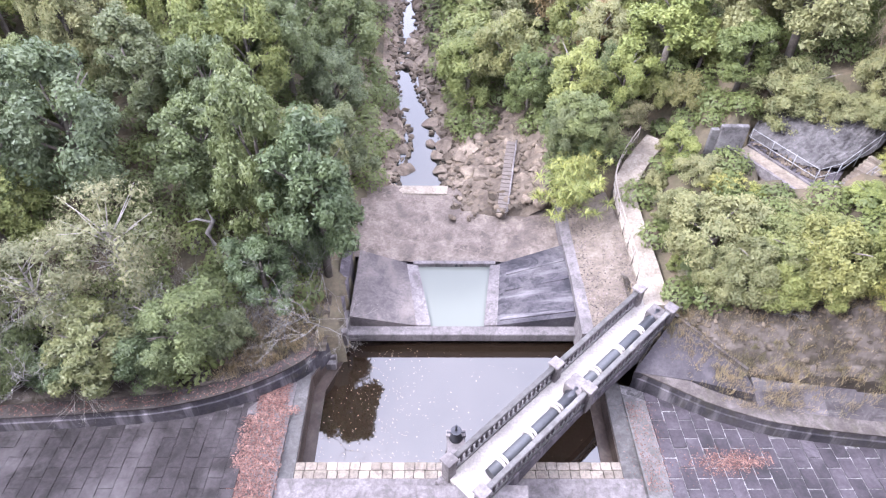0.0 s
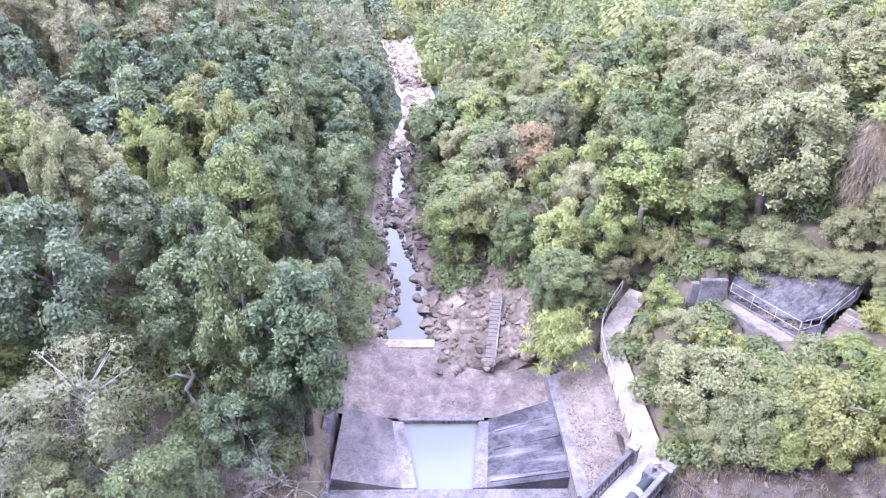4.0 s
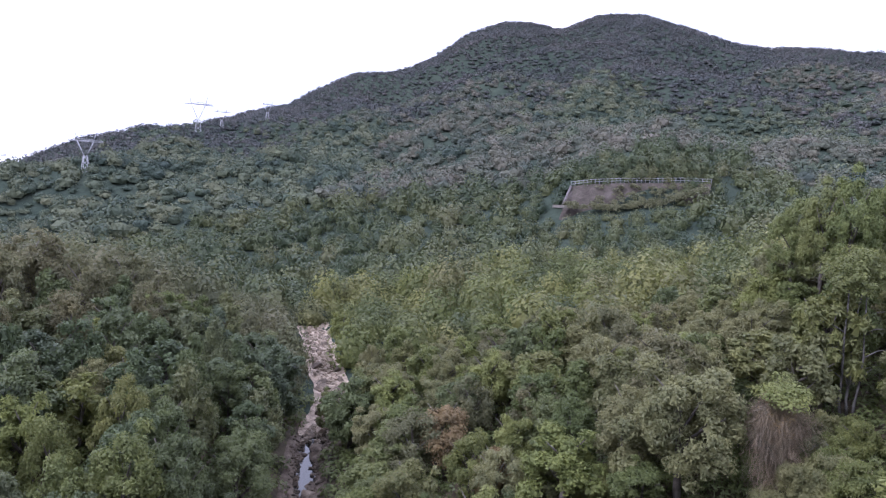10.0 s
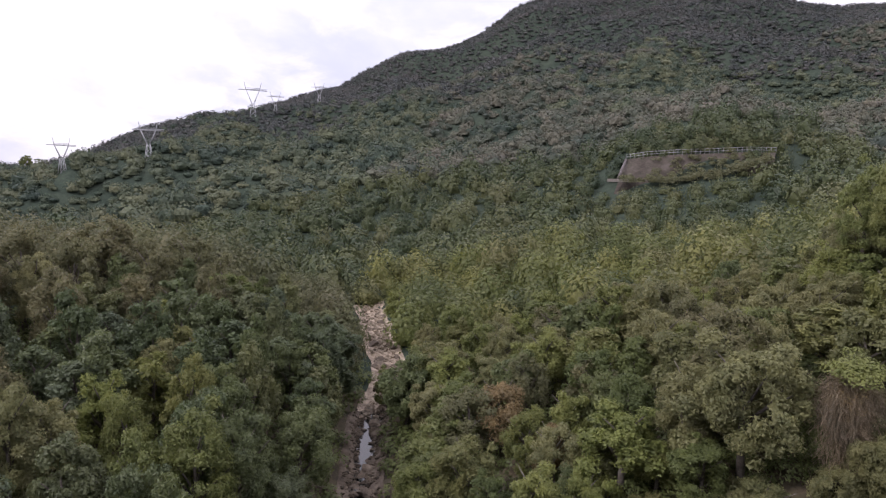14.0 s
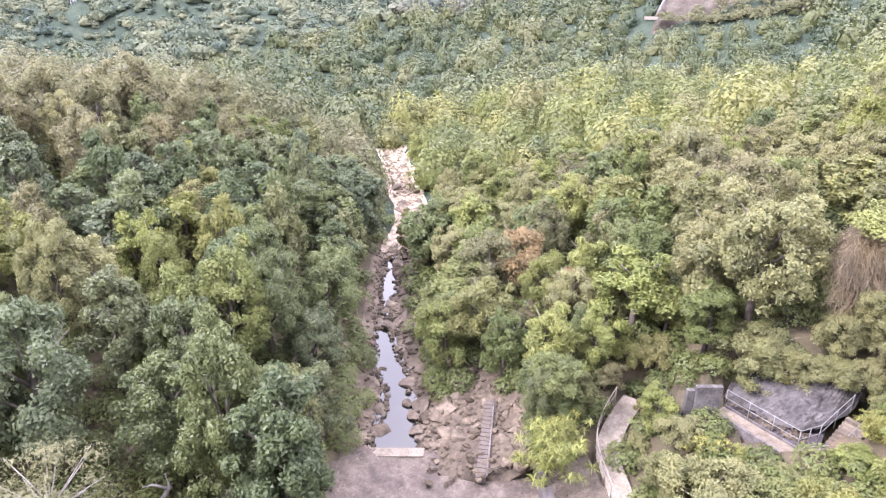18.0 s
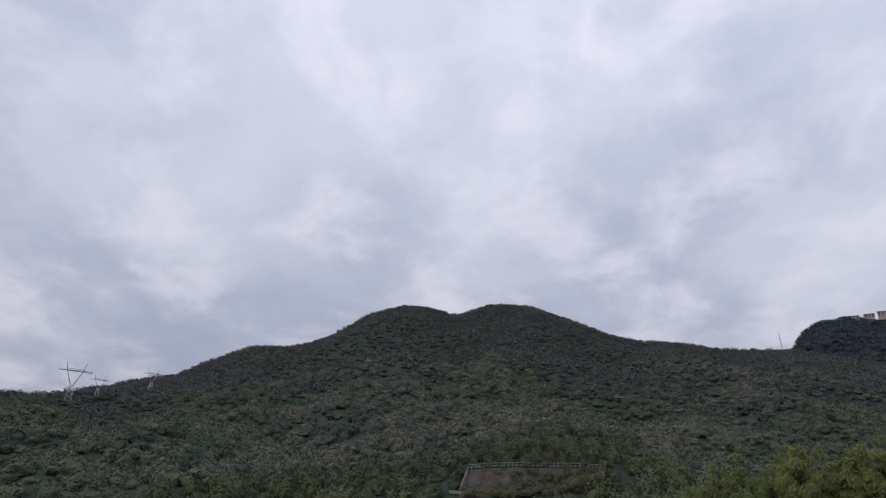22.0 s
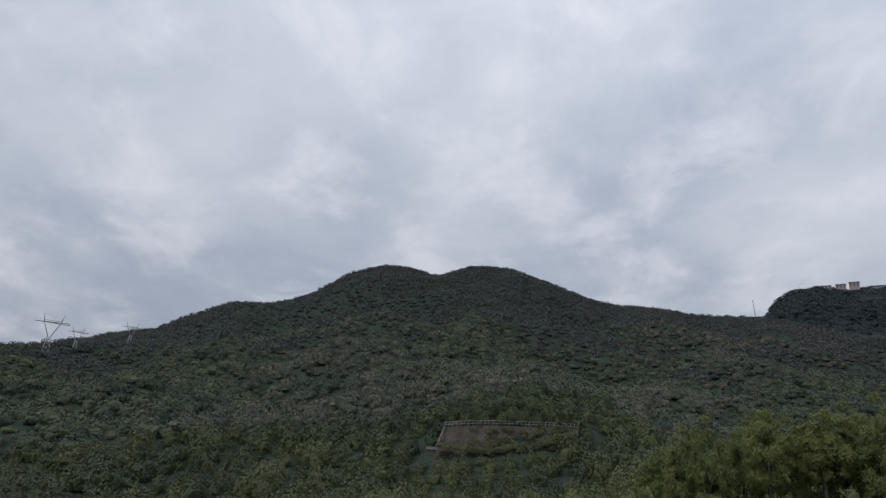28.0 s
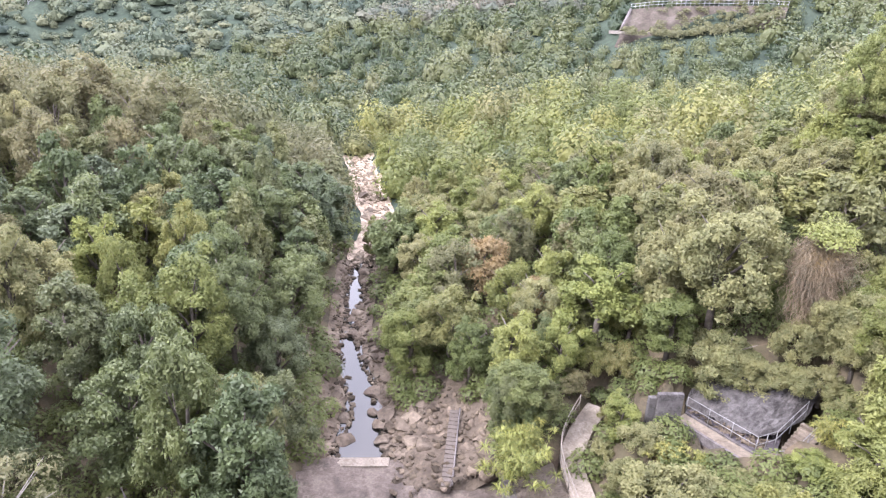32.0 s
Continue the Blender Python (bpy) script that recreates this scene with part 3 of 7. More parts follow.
def build_ground():
    az = sorted(set([*np.arange(-62, 62.01, 0.8), *np.arange(-180, -62, 6.0), *np.arange(68, 180, 6.0)]))
    radii = [11.0]
    while radii[-1] < 4600:
        radii.append(radii[-1] * (1.022 if radii[-1] < 60 else 1.03))
    vs, n = [], len(az)
    for r in radii:
        for a in az:
            x, y = r * math.sin(radians(a)), r * math.cos(radians(a))
            z = -4.0 if (y < 12 and abs(x) < 70) or in_works(x, y) else ground_z(x, y)
            vs.append((x, y, z))
    fs = []
    for i in range(len(radii) - 1):
        for j in range(n):
            a, b = i * n + j, i * n + (j + 1) % n
            fs.append((a, b, b + n, a + n))
    ob = raw("ground", vs, np.array(fs)[:, ::-1], M_SOIL, smooth=True)
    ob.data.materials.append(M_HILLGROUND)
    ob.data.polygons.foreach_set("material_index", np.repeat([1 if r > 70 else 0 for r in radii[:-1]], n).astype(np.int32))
    tagged(ob, "dark leaf-littered valley floor and hillsides under forest", "ground", kind="structure")
    return np.array(az), np.log(np.array(radii)), np.array(vs)[:, 2].reshape(len(radii), n)


G_AZ, G_LR, G_Z = build_ground()


def sheet_z(x, y):
    """The height of the ground sheet itself, between its corners."""
    r, a = math.log(max(math.hypot(x, y), 11.01)), math.degrees(math.atan2(x, y))
    i = min(max(int(np.searchsorted(G_LR, r)) - 1, 0), len(G_LR) - 2)
    j = min(max(int(np.searchsorted(G_AZ, a)) - 1, 0), len(G_AZ) - 2)
    u, v = (r - G_LR[i]) / (G_LR[i + 1] - G_LR[i]), (a - G_AZ[j]) / (G_AZ[j + 1] - G_AZ[j])
    return float((G_Z[i, j] * (1 - v) + G_Z[i, j + 1] * v) * (1 - u) + (G_Z[i + 1, j] * (1 - v) + G_Z[i + 1, j + 1] * v) * u)


def range_at(az, el, r0=200):
    """How far off the ground first climbs to that elevation, as seen from the dam."""
    for r in np.arange(r0, 1200, 5.0):
        if sheet_z(r * math.sin(radians(az)), r * math.cos(radians(az))) > EYE_Z + r * math.tan(radians(el)):
            return float(r)
    return 1000.0


def path_gap(x, y):
    """How far a place is from the path's middle."""
    best = 99.0
    for (a, b, c), (d, e, f) in zip(PATH_LINE, PATH_LINE[1:]):
        u = min(max(((x - a) * (d - a) + (y - b) * (e - b)) / ((d - a) ** 2 + (e - b) ** 2), 0), 1)
        best = min(best, math.hypot(x - a - u * (d - a), y - b - u * (e - b)))
    return best


def bank_z(x, y):
    """The banks behind the curved walls: from the coping up to the forest floor. None elsewhere."""
    for line, out, width, rise, x0, x1 in ((WALL_L, 0.7, 3.2, 0.2, -33, -5.6), (WALL_R, 0.8, 5.4, 0.5, 9.6, 33)):
        if x0 <= x <= x1:
            u = (y - float(np.interp(x, [p[0] for p in line], [p[1] for p in line])) - out) / width
            if -0.05 <= u <= 1:
                u = max(u, 0)
                g = ground_z(x, y)
                z = 1.06 * (1 - u) + (g + 0.05) * u + rise * u * (1 - u) + 0.16 * fbm(x, y, 0.7, 4, 4.0) * math.sin(math.pi * u)
                k = min(max((u - 0.35) / 0.4, 0), 1)
                return max(z, (g + 0.06) * k + z * (1 - k))
    return None


def stand_z(x, y):
    """Where a plant stands."""
    b = bank_z(x, y)
    if b is not None:
        return b
    return max(ground_z(x, y), 0.0) if in_works(x, y) else sheet_z(x, y)

# ---- dam and apron ----
def build_dam():
    prof = [(-5.0, -4.0), (10.2, -4.0), (10.2, 0.5), (8.0, 3.4), (4.6, 12.4), (1.6, 21.0), (0.45, 23.6), (0.45, 24.4), (-5.0, 24.4)]
    bm = bmesh.new()
    a = [bm.verts.new((-75, y, z)) for y, z in prof]
    b = [bm.verts.new((75, y, z)) for y, z in prof]
    k = len(prof)
    for i in range(k):
        bm.faces.new((a[i], a[(i + 1) % k], b[(i + 1) % k], b[i]))
    bm.faces.new(a[::-1]); bm.faces.new(b)
    bmesh.ops.recalc_face_normals(bm, faces=bm.faces)
    tagged(part("dam_wall", bm, M_BLOCK), "tall granite-faced gravity dam under the viewpoint", "dam", kind="structure")
    ob = slab_part("reservoir_water", [(-75, -5.2, 22), (-75, -400, 22), (75, -400, 22), (75, -5.2, 22)], 0.5, M_WATER)
    tagged(ob, "still reservoir water held behind the dam", "water", kind="structure")


build_dam()


def apron_z(y):
    return 0.12 + 0.07 * (15.5 - y)


APRON = {}


def build_apron(name, xs, front):
    """A mortar bed that slopes from the dam's toe to the curved wall."""
    vs, fs = [], []
    for x in xs:
        yf = float(np.interp(x, [p[0] for p in front], [p[1] for p in front])) + 0.25
        for k in range(6):
            y = 9.6 + (yf - 9.6) * k / 5
            vs.append((x, y, apron_z(y) - 0.02))
    for i in range(len(xs) - 1):
        for k in range(5):
            a = i * 6 + k
            fs.append((a, a + 6, a + 7, a + 1))
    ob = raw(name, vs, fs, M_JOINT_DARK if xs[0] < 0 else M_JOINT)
    APRON[name] = tagged(ob, "sloping apron of grey granite blocks with pale mortar joints", "apron", kind="structure")


build_apron("apron_left", np.linspace(-34, -8.9, 40), WALL_L)
build_apron("apron_right", np.linspace(8.75, 34, 40), [(8.7, 17.6)] + WALL_R[1:])


# ---- pool ----
def build_pool():
    wl = slab_part("pool_wall_left", [(-7.0, 12.95, 0.0), (-6.35, 12.95, 0.0), (-6.35, 18.3, 0.0), (-5.35, 20.55, 0.0), (-6.0, 20.75, 0.0), (-7.0, 18.5, 0.0)], 2.6, M_GREY)
    tagged(wl, "pale concrete side wall of the stilling pool", "wall", kind="structure")
    wr = slab_part("pool_wall_right", [(7.95, 12.95, 0.0), (8.72, 12.95, 0.0), (8.72, 17.6, 0.0), (7.95, 20.9, 0.0)], 2.6, M_GREY)
    tagged(wr, "stained concrete side wall of the stilling pool", "wall", kind="structure")
    wn = slab_part("pool_wall_near", [(-6.35, 13.0, -0.12), (7.95, 13.0, -0.12), (7.95, 13.72, -0.12), (-6.35, 13.72, -0.12)], 2.5, M_CONC)
    tagged(wn, "pale concrete end wall of the pool with coping stones", "wall", kind="structure")
    for row in range(2):
        x, i = -6.33, 3 * row
        while x < 7.9:
            w = 0.40 + 0.16 * ((i * 7) % 5) / 4
            box_part("coping_stone", (x, min(x + w - 0.02, 7.93), 12.98 + 0.385 * row, 13.35 + 0.385 * row, -0.12, 0.02 + 0.012 * (i % 3)), M_COPE, wn, 0.02)
            x += w
            i += 1
    for nm, pts in (("pool_ledge_left", [(-6.36, 13.7, -0.96), (-5.75, 13.7, -0.96), (-5.75, 18.1, -0.96), (-5.0, 20.0, -0.96), (-5.35, 20.6, -0.96), (-6.36, 18.3, -0.96)]),
                    ("pool_ledge_right", [(7.35, 13.7, -0.96), (7.96, 13.7, -0.96), (7.96, 21.2, -0.96), (7.35, 21.2, -0.96)])):
        tagged(slab_part(nm, pts, 0.8, M_WETWALL), "wet brown ledge at the foot of the pool wall", "ledge", kind="structure")
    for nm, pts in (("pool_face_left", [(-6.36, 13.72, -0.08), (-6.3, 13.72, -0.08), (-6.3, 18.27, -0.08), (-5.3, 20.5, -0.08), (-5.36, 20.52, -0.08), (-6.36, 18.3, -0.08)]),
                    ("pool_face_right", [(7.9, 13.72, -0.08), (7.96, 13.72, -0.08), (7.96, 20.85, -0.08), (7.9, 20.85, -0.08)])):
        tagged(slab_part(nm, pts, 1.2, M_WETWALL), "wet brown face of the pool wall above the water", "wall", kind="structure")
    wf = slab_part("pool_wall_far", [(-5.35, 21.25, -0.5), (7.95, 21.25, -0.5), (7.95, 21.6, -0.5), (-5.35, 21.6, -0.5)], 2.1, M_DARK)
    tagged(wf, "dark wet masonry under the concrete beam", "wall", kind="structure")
    tagged(slab_part("pool_floor", [(-7, 13, -2.0), (8.7, 13, -2.0), (8.7, 21.5, -2.0), (-7, 21.5, -2.0)], 0.3, M_SOIL), "dark silted floor of the pool", "floor", kind="structure")
    tagged(slab_part("pool_water", [(-6.35, 13.7, -1.0), (7.96, 13.7, -1.0), (7.96, 21.26, -1.0), (-5.3, 21.26, -1.0), (-5.3, 20.6, -1.0), (-6.35, 18.3, -1.0)], 0.05, M_WATER), "still dark pool water with floating leaves, mirroring the sky", "water", kind="structure")
    beam = box_part("concrete_beam", (-5.3, 7.1, 20.88, 21.48, -0.55, 0.0), M_CONC, bevel=0.04)
    tagged(beam, "long pale concrete beam across the head of the pool", "beam")
    tagged(box_part("concrete_post", (-5.32, -4.82, 20.6, 22.15, -0.6, 0.5), M_CONC, bevel=0.04), "low pale concrete upstand at the beam's end", "post")
    st = tagged(new("stone_steps"), "three pale stone steps down beside the pool", "steps")
    for k in range(4):
        box_part("step", (-5.95, -5.33, 20.5 - 0.3 * (k + 1), 20.5 - 0.3 * k, -0.9, 0.1 - 0.18 * k), M_CONC, st, 0.02)
    lf = slab_part("toe_slab", [(-9.5, 9.4, 0.06), (9.5, 9.4, 0.06), (8.8, 12.96, 0.06), (-7.2, 12.96, 0.06)], 0.6, M_CONC)
    tagged(lf, "broad weathered concrete slab along the dam's toe", "slab", kind="structure")
    rp = slab_part("leaf_ramp", [(-9.0, 9.6, 0.42), (-7.05, 9.6, 0.3), (-6.98, 17.9, 0.02), (-7.3, 18.1, 0.02), (-8.3, 17.2, 0.04), (-9.0, 16.4, 0.08)], 0.5, M_CONC)
    tagged(rp, "concrete ramp beside the pool strewn with red-brown leaves", "ramp", kind="structure")


build_pool()


# ---- curved lower walls ----
def build_curved_walls():
    L = smooth_line([(x, y, 0.05) for x, y in WALL_L] + [(-5.6, 19.3, 0.05), (-5.4, 20.3, 0.05)], 48)
    R = smooth_line([(x, y, 0.05) for x, y in WALL_R], 48)
    for side, line in (("left", L), ("right", R)):
        w = sweep_part("curved_wall_" + side, line, [(0.0, -0.4), (-0.1, 0.62), (-0.16, 0.66), (-0.2, 1.0), (-0.75, 1.0), (-0.75, -0.4)], M_WALLFACE)
        tagged(w, "curved dark masonry wall with white water streaks", "wall", kind="structure")
        c = sweep_part("curved_coping_" + side, line, [(-0.14, 1.0), (-0.14, 1.08), (-0.85, 1.1), (-0.85, 1.0)], M_CREST)
        tagged(c, "brown litter-covered coping along the curved wall", "coping", kind="structure")


build_curved_walls()

# ---- channel above the pool ----
def build_channel():
    tagged(slab_part("channel_floor", [(-4.9, 21.45, -0.45), (7.6, 21.45, -0.45), (7.6, 27.0, -0.45), (-4.9, 27.0, -0.45)], 0.4, M_DARK), "dark concrete bed of the channel", "floor", kind="structure")
    tagged(slab_part("channel_water", [(-1.0, 21.49, -0.16), (2.5, 21.49, -0.16), (3.0, 26.1, -0.16), (-1.45, 26.1, -0.16)], 0.06, M_SILT), "milky grey-green shallow water in the channel", "water", kind="structure")
    for nm, pts in (("channel_kerb", [(-1.25, 21.5, 0.02), (-0.5, 21.5, 0.0), (-1.3, 26.0, 0.04), (-1.95, 26.0, 0.1)]),
                    ("channel_kerb", [(2.3, 21.5, 0.0), (3.0, 21.5, 0.06), (3.45, 26.0, 0.1), (2.88, 26.0, 0.04)])):
        tagged(slab_part(nm, pts, 0.5, M_CONC), "pale worn concrete edge of the channel", "kerb", kind="structure")
    tagged(slab_part("side_apron_left", [(-4.75, 21.5, 0.75), (-1.25, 21.5, 0.0), (-1.95, 26.1, 0.1), (-4.6, 26.3, 0.95)], 1.2, M_SIDE), "brown stained concrete apron sloping to the channel", "apron", kind="structure")
    tagged(slab_part("side_apron_right", [(3.0, 21.5, 0.04), (7.15, 21.5, 0.8), (7.05, 26.7, 1.0), (3.45, 26.1, 0.1)], 1.2, M_STREAK), "dark water-streaked concrete apron with a recessed panel", "apron", kind="structure")
    rim = tagged(new("panel_rim"), "raised dark rim framing a recessed apron panel", "rim", kind="structure")

    def on(u, v):
        a = Vector((3.0, 21.5, 0.04)).lerp(Vector((7.15, 21.5, 0.8)), u)
        b = Vector((3.45, 26.1, 0.1)).lerp(Vector((7.05, 26.7, 1.0)), u)
        return a.lerp(b, v)
    for u0, u1, v0, v1 in ((0.03, 0.09, 0.08, 0.52), (0.03, 0.97, 0.06, 0.10), (0.03, 0.97, 0.5, 0.55), (0.1, 0.97, 0.76, 0.8)):
        bm = bmesh.new()
        slab(bm, [on(u0, v0) + Vector((0, 0, 0.07)), on(u1, v0) + Vector((0, 0, 0.07)), on(u1, v1) + Vector((0, 0, 0.07)), on(u0, v1) + Vector((0, 0, 0.07))], 0.15)
        part("rim_bar", bm, M_STREAK, rim)
    sill = box_part("weir_sill", (-1.6, 3.2, 26.05, 26.32, -0.5, 0.1), M_CONC, bevel=0.03)
    tagged(sill, "pale concrete sill with two drain holes", "sill")
    for x in (0.92, 1.22):
        bm = bmesh.new()
        tube(bm, [(x, 25.99, -0.03), (x, 26.08, -0.03)], 0.08, 10)
        part("drain_hole", bm, M_IRON, sill)


build_channel()
tagged(sweep_part("channel_wall_left", [(-5.0, 27.2, 0), (-5.0, 24, 0), (-5.05, 22.0, 0), (-5.35, 20.6, 0)], [(0.0, -0.6), (0.0, 1.25), (0.5, 1.35), (0.5, -0.6)], M_DARK), "low mossy masonry wall along the channel", "wall", kind="structure")


def rough_sheet(name, x0, x1, y0, y1, zf, material, nx, ny, amp, label, cat):
    vs, fs = [], []
    for i in range(nx + 1):
        for j in range(ny + 1):
            x, y = x0 + (x1 - x0) * i / nx, y0 + (y1 - y0) * j / ny
            vs.append((x, y, zf(x, y) + amp * fbm(x, y, 0.9, 5, 2.0)))
    for i in range(nx):
        for j in range(ny):
            a = i * (ny + 1) + j
            fs.append((a, a + ny + 1, a + ny + 2, a + 1))
    return tagged(raw(name, vs, fs, material, smooth=False), label, cat, kind="structure")


rough_sheet("rock_apron", -5.4, 7.6, 26.25, 33.0, lambda x, y: 0.05 + 0.02 * (y - 26) + 0.12 * max(abs(x - 1) - 2.5, 0), M_APRON, 110, 60, 0.10, "worn pale granite bedrock below the river weir", "rock")
tagged(slab_part("weir_slab", [(-4.4, 32.3, 0.3), (0.4, 32.3, 0.3), (0.5, 33.1, 0.32), (-4.4, 33.1, 0.32)], 0.6, M_PATH), "flat pale concrete crest of the river weir", "weir", kind="structure")


def build_river():
    ys = np.arange(33.05, 123, 1.0)
    vs, fs = [], []
    for y in ys:
        c, w, z = float(river_x(y)), min(float(river_half(y)), 1.9) + 0.7, float(river_z(y))
        vs += [(c - w, y, z + 0.02), (c + w, y, z + 0.02)]
    for i in range(len(ys) - 1):
        fs.append((2 * i, 2 * i + 1, 2 * i + 3, 2 * i + 2))
    tagged(raw("river_water", vs, fs, M_RIVER, smooth=True), "narrow still river pools between boulders", "water", kind="structure")


build_river()


# ---- right bank: wall, stone slope, path ----
def build_path():
    L = [(7.05, 20.0, 0), (7.05, 24, 0), (6.95, 27.5, 0), (6.95, 30, 0.2)]
    w = sweep_part("channel_wall_right", L, [(0.0, -0.6), (0.05, 1.2), (0.65, 1.25), (0.65, -0.6)], M_CONC)
    tagged(w, "pale-topped concrete wall along the channel", "wall", kind="structure")
    s = slab_part("stone_slope", [(7.68, 19.6, 1.2), (10.3, 21.6, 1.84), (10.4, 27.2, 1.84), (10.1, 30.6, 1.84), (7.6, 29.6, 1.3)], 2.2, M_TAN)
    tagged(s, "rough grey stone-pitched slope below the path", "slope", kind="structure")
    P = smooth_line(PATH_LINE, 30)
    p = sweep_part("concrete_path", P, [(0.75, -1.6), (0.75, 0.02), (-0.62, 0.0), (-0.62, -1.6)], M_PATH)
    tagged(p, "pale sunlit concrete footpath curving up the bank", "path", kind="structure")
    rail = tagged(new("path_railing"), "thin weathered metal handrail along the path edge", "railing")
    Q = smooth_line([(10.3, 23.0, 2.0), (10.3, 27.2, 2.05), (10.25, 30.6, 2.2), (11.2, 32.4, 2.6), (12.6, 34.2, 3.1)], 11)
    for h in (0.55, 1.05):
        bm = bmesh.new()
        tube(bm, [(x, y, z + h) for x, y, z in Q], 0.03, 6)
        part("rail", bm, M_RAIL, rail)
    for x, y, z in Q:
        bm = bmesh.new()
        tube(bm, [(x, y, z - 0.1), (x, y, z + 1.1)], 0.035, 6)
        part("rail_post", bm, M_RAIL, rail)


build_path()

# ---- pipe bridge ----
BR = Matrix.Translation((0.89, 12.74, 2.0)) @ Matrix.Rotation(math.atan2(8.31, 8.66), 4, "Z")
# along the bridge: x = u, to its right: y = -v


def build_bridge():
    b = tagged(new("pipe_bridge"), "pale stone footbridge with low balustrades carrying a water main", "bridge")
    b.matrix_world = BR
    box_part("deck", (-0.9, 13.0, -1.75, 0.0, -0.25, 0.0), M_DECK, b, 0.02, label="bleached pale concrete deck")
    # girder with a shallow arch
    for y0, y1 in ((-1.9, -1.66), (-0.06, 0.12)):
        bm = bmesh.new()
        n = 16
        top, low = [], []
        for i in range(n + 1):
            u = -0.6 + 13.2 * i / n
            top.append((u, -0.25)); low.append((u, -1.5 + 0.85 * math.sin(math.pi * i / n)))
        ring = top + low[::-1]
        f = [bm.verts.new((u, y0, z)) for u, z in ring]
        g = [bm.verts.new((u, y1, z)) for u, z in ring]
        k = len(ring)
        for i in range(k):
            bm.faces.new((f[i], f[(i + 1) % k], g[(i + 1) % k], g[i]))
        for i in range(n):
            bm.faces.new((f[i], f[i + 1], f[k - 2 - i], f[k - 1 - i]))
            bm.faces.new((g[i], g[i + 1], g[k - 2 - i], g[k - 1 - i]))
        bmesh.ops.recalc_face_normals(bm, faces=bm.faces)
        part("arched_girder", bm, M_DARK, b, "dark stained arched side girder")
    for y in (-0.0, -1.78):
        box_part("plinth", (-0.6, 12.6, y - 0.11, y + 0.11, 0.0, 0.14), M_GREY, b, 0.015)
        box_part("top_rail", (-0.6, 12.6, y - 0.12, y + 0.12, 0.82, 0.98), M_GREY, b, 0.03, label="grey weathered stone top rail")
        u = -0.35
        while u < 12.5:
            bm = bmesh.new()
            tube(bm, [(u, y, 0.13), (u, y, 0.25), (u, y, 0.42), (u, y, 0.62), (u, y, 0.83)], [0.07, 0.05, 0.085, 0.05, 0.07], 6, False)
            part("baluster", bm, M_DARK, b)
            u += 0.3
        for u in (-0.75, 5.9, 12.45):
            box_part("pilaster", (u - 0.22, u + 0.22, y - 0.22, y + 0.22, -0.5, 1.02), M_CONC, b, 0.03)
            box_part("pilaster_cap", (u - 0.28, u + 0.28, y - 0.28, y + 0.28, 1.02, 1.14), M_CONC, b, 0.03)
    box_part("abutment", (-1.3, -0.55, -2.0, 0.25, -2.0, -0.26), M_CONC, b, 0.04)
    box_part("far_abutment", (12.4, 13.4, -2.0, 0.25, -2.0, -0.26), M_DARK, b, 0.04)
    m = tagged(new("water_main"), "dark grey-painted iron water pipe with white collars along the bridge", "pipe")
    m.matrix_world = BR
    y, z, runs = -1.3, 0.36, []
    for u0, u1 in ((0.25, 5.45), (6.35, 11.9)):
        bm = bmesh.new()
        tube(bm, [(u0, y, z), (u1, y, z)], 0.26, 16)
        run = part("pipe_run", bm, M_PIPE, m)
        runs.append((u0, u1, run))
        bm = bmesh.new()
        tube(bm, [(u1 - 0.35, y, z), (u1 + 0.3, y, z)], [0.26, 0.46], 4)
        part("flared_end", bm, M_IRON, run)
    for u in (0.95, 2.7, 4.45, 7.2, 8.95, 10.6):
        for du in (-0.09, 0.09):
            bm = bmesh.new()
            tube(bm, [(u + du - 0.06, y, z), (u + du + 0.06, y, z)], 0.33, 16)
            part("collar", bm, M_DECK, next((q for a, b, q in runs if a <= u <= b), runs[0][2]), "white-painted flange collar")
    box_part("saddle_block", (5.55, 6.4, -1.75, -0.75, 0.0, 0.72), M_CONC, m, 0.04, label="pale concrete saddle over the pipe")
    box_part("end_block", (11.75, 12.5, -1.7, -0.9, 0.0, 0.7), M_CONC, m, 0.04)


build_bridge()
tagged(box_part("bridge_landing", (-0.95, 3.5, 8.6, 11.75, -0.5, 1.98), M_CONC, bevel=0.05), "stained concrete landing slab at the bridge's foot", "slab", kind="structure")


def build_valve():
    v = tagged(new("sluice_valve"), "dark iron sluice winch on a pale pedestal in the pool", "valve")
    v.location = (0.72, 15.0, -0.1)
    box_part("pedestal", (-0.42, 0.42, -0.85, 0.3, -1.9, 0.0), M_CONC, v, 0.03)
    box_part("top_plate", (-0.46, 0.46, 0.0, 0.36, 0.0, 0.1), M_CONC, v, 0.02)
    bm = bmesh.new()
    tube(bm, [(0, 0, 0), (0, 0, 0.12), (0, 0, 0.5), (0, 0, 0.62)], [0.32, 0.27, 0.18, 0.25], 12)
    hub = part("housing", bm, M_IRON, v)
    bm = bmesh.new()
    tube(bm, [(0, 0, 0.6), (0, 0, 1.05)], 0.05, 8)
    part("spindle", bm, M_IRON, hub)
    for s in (-1, 1):
        bm = bmesh.new()
        tube(bm, [(s * 0.12, 0, 0.45), (s * 0.42, 0, 0.45)], 0.04, 8)
        part("crank", bm, M_IRON, hub)


build_valve()


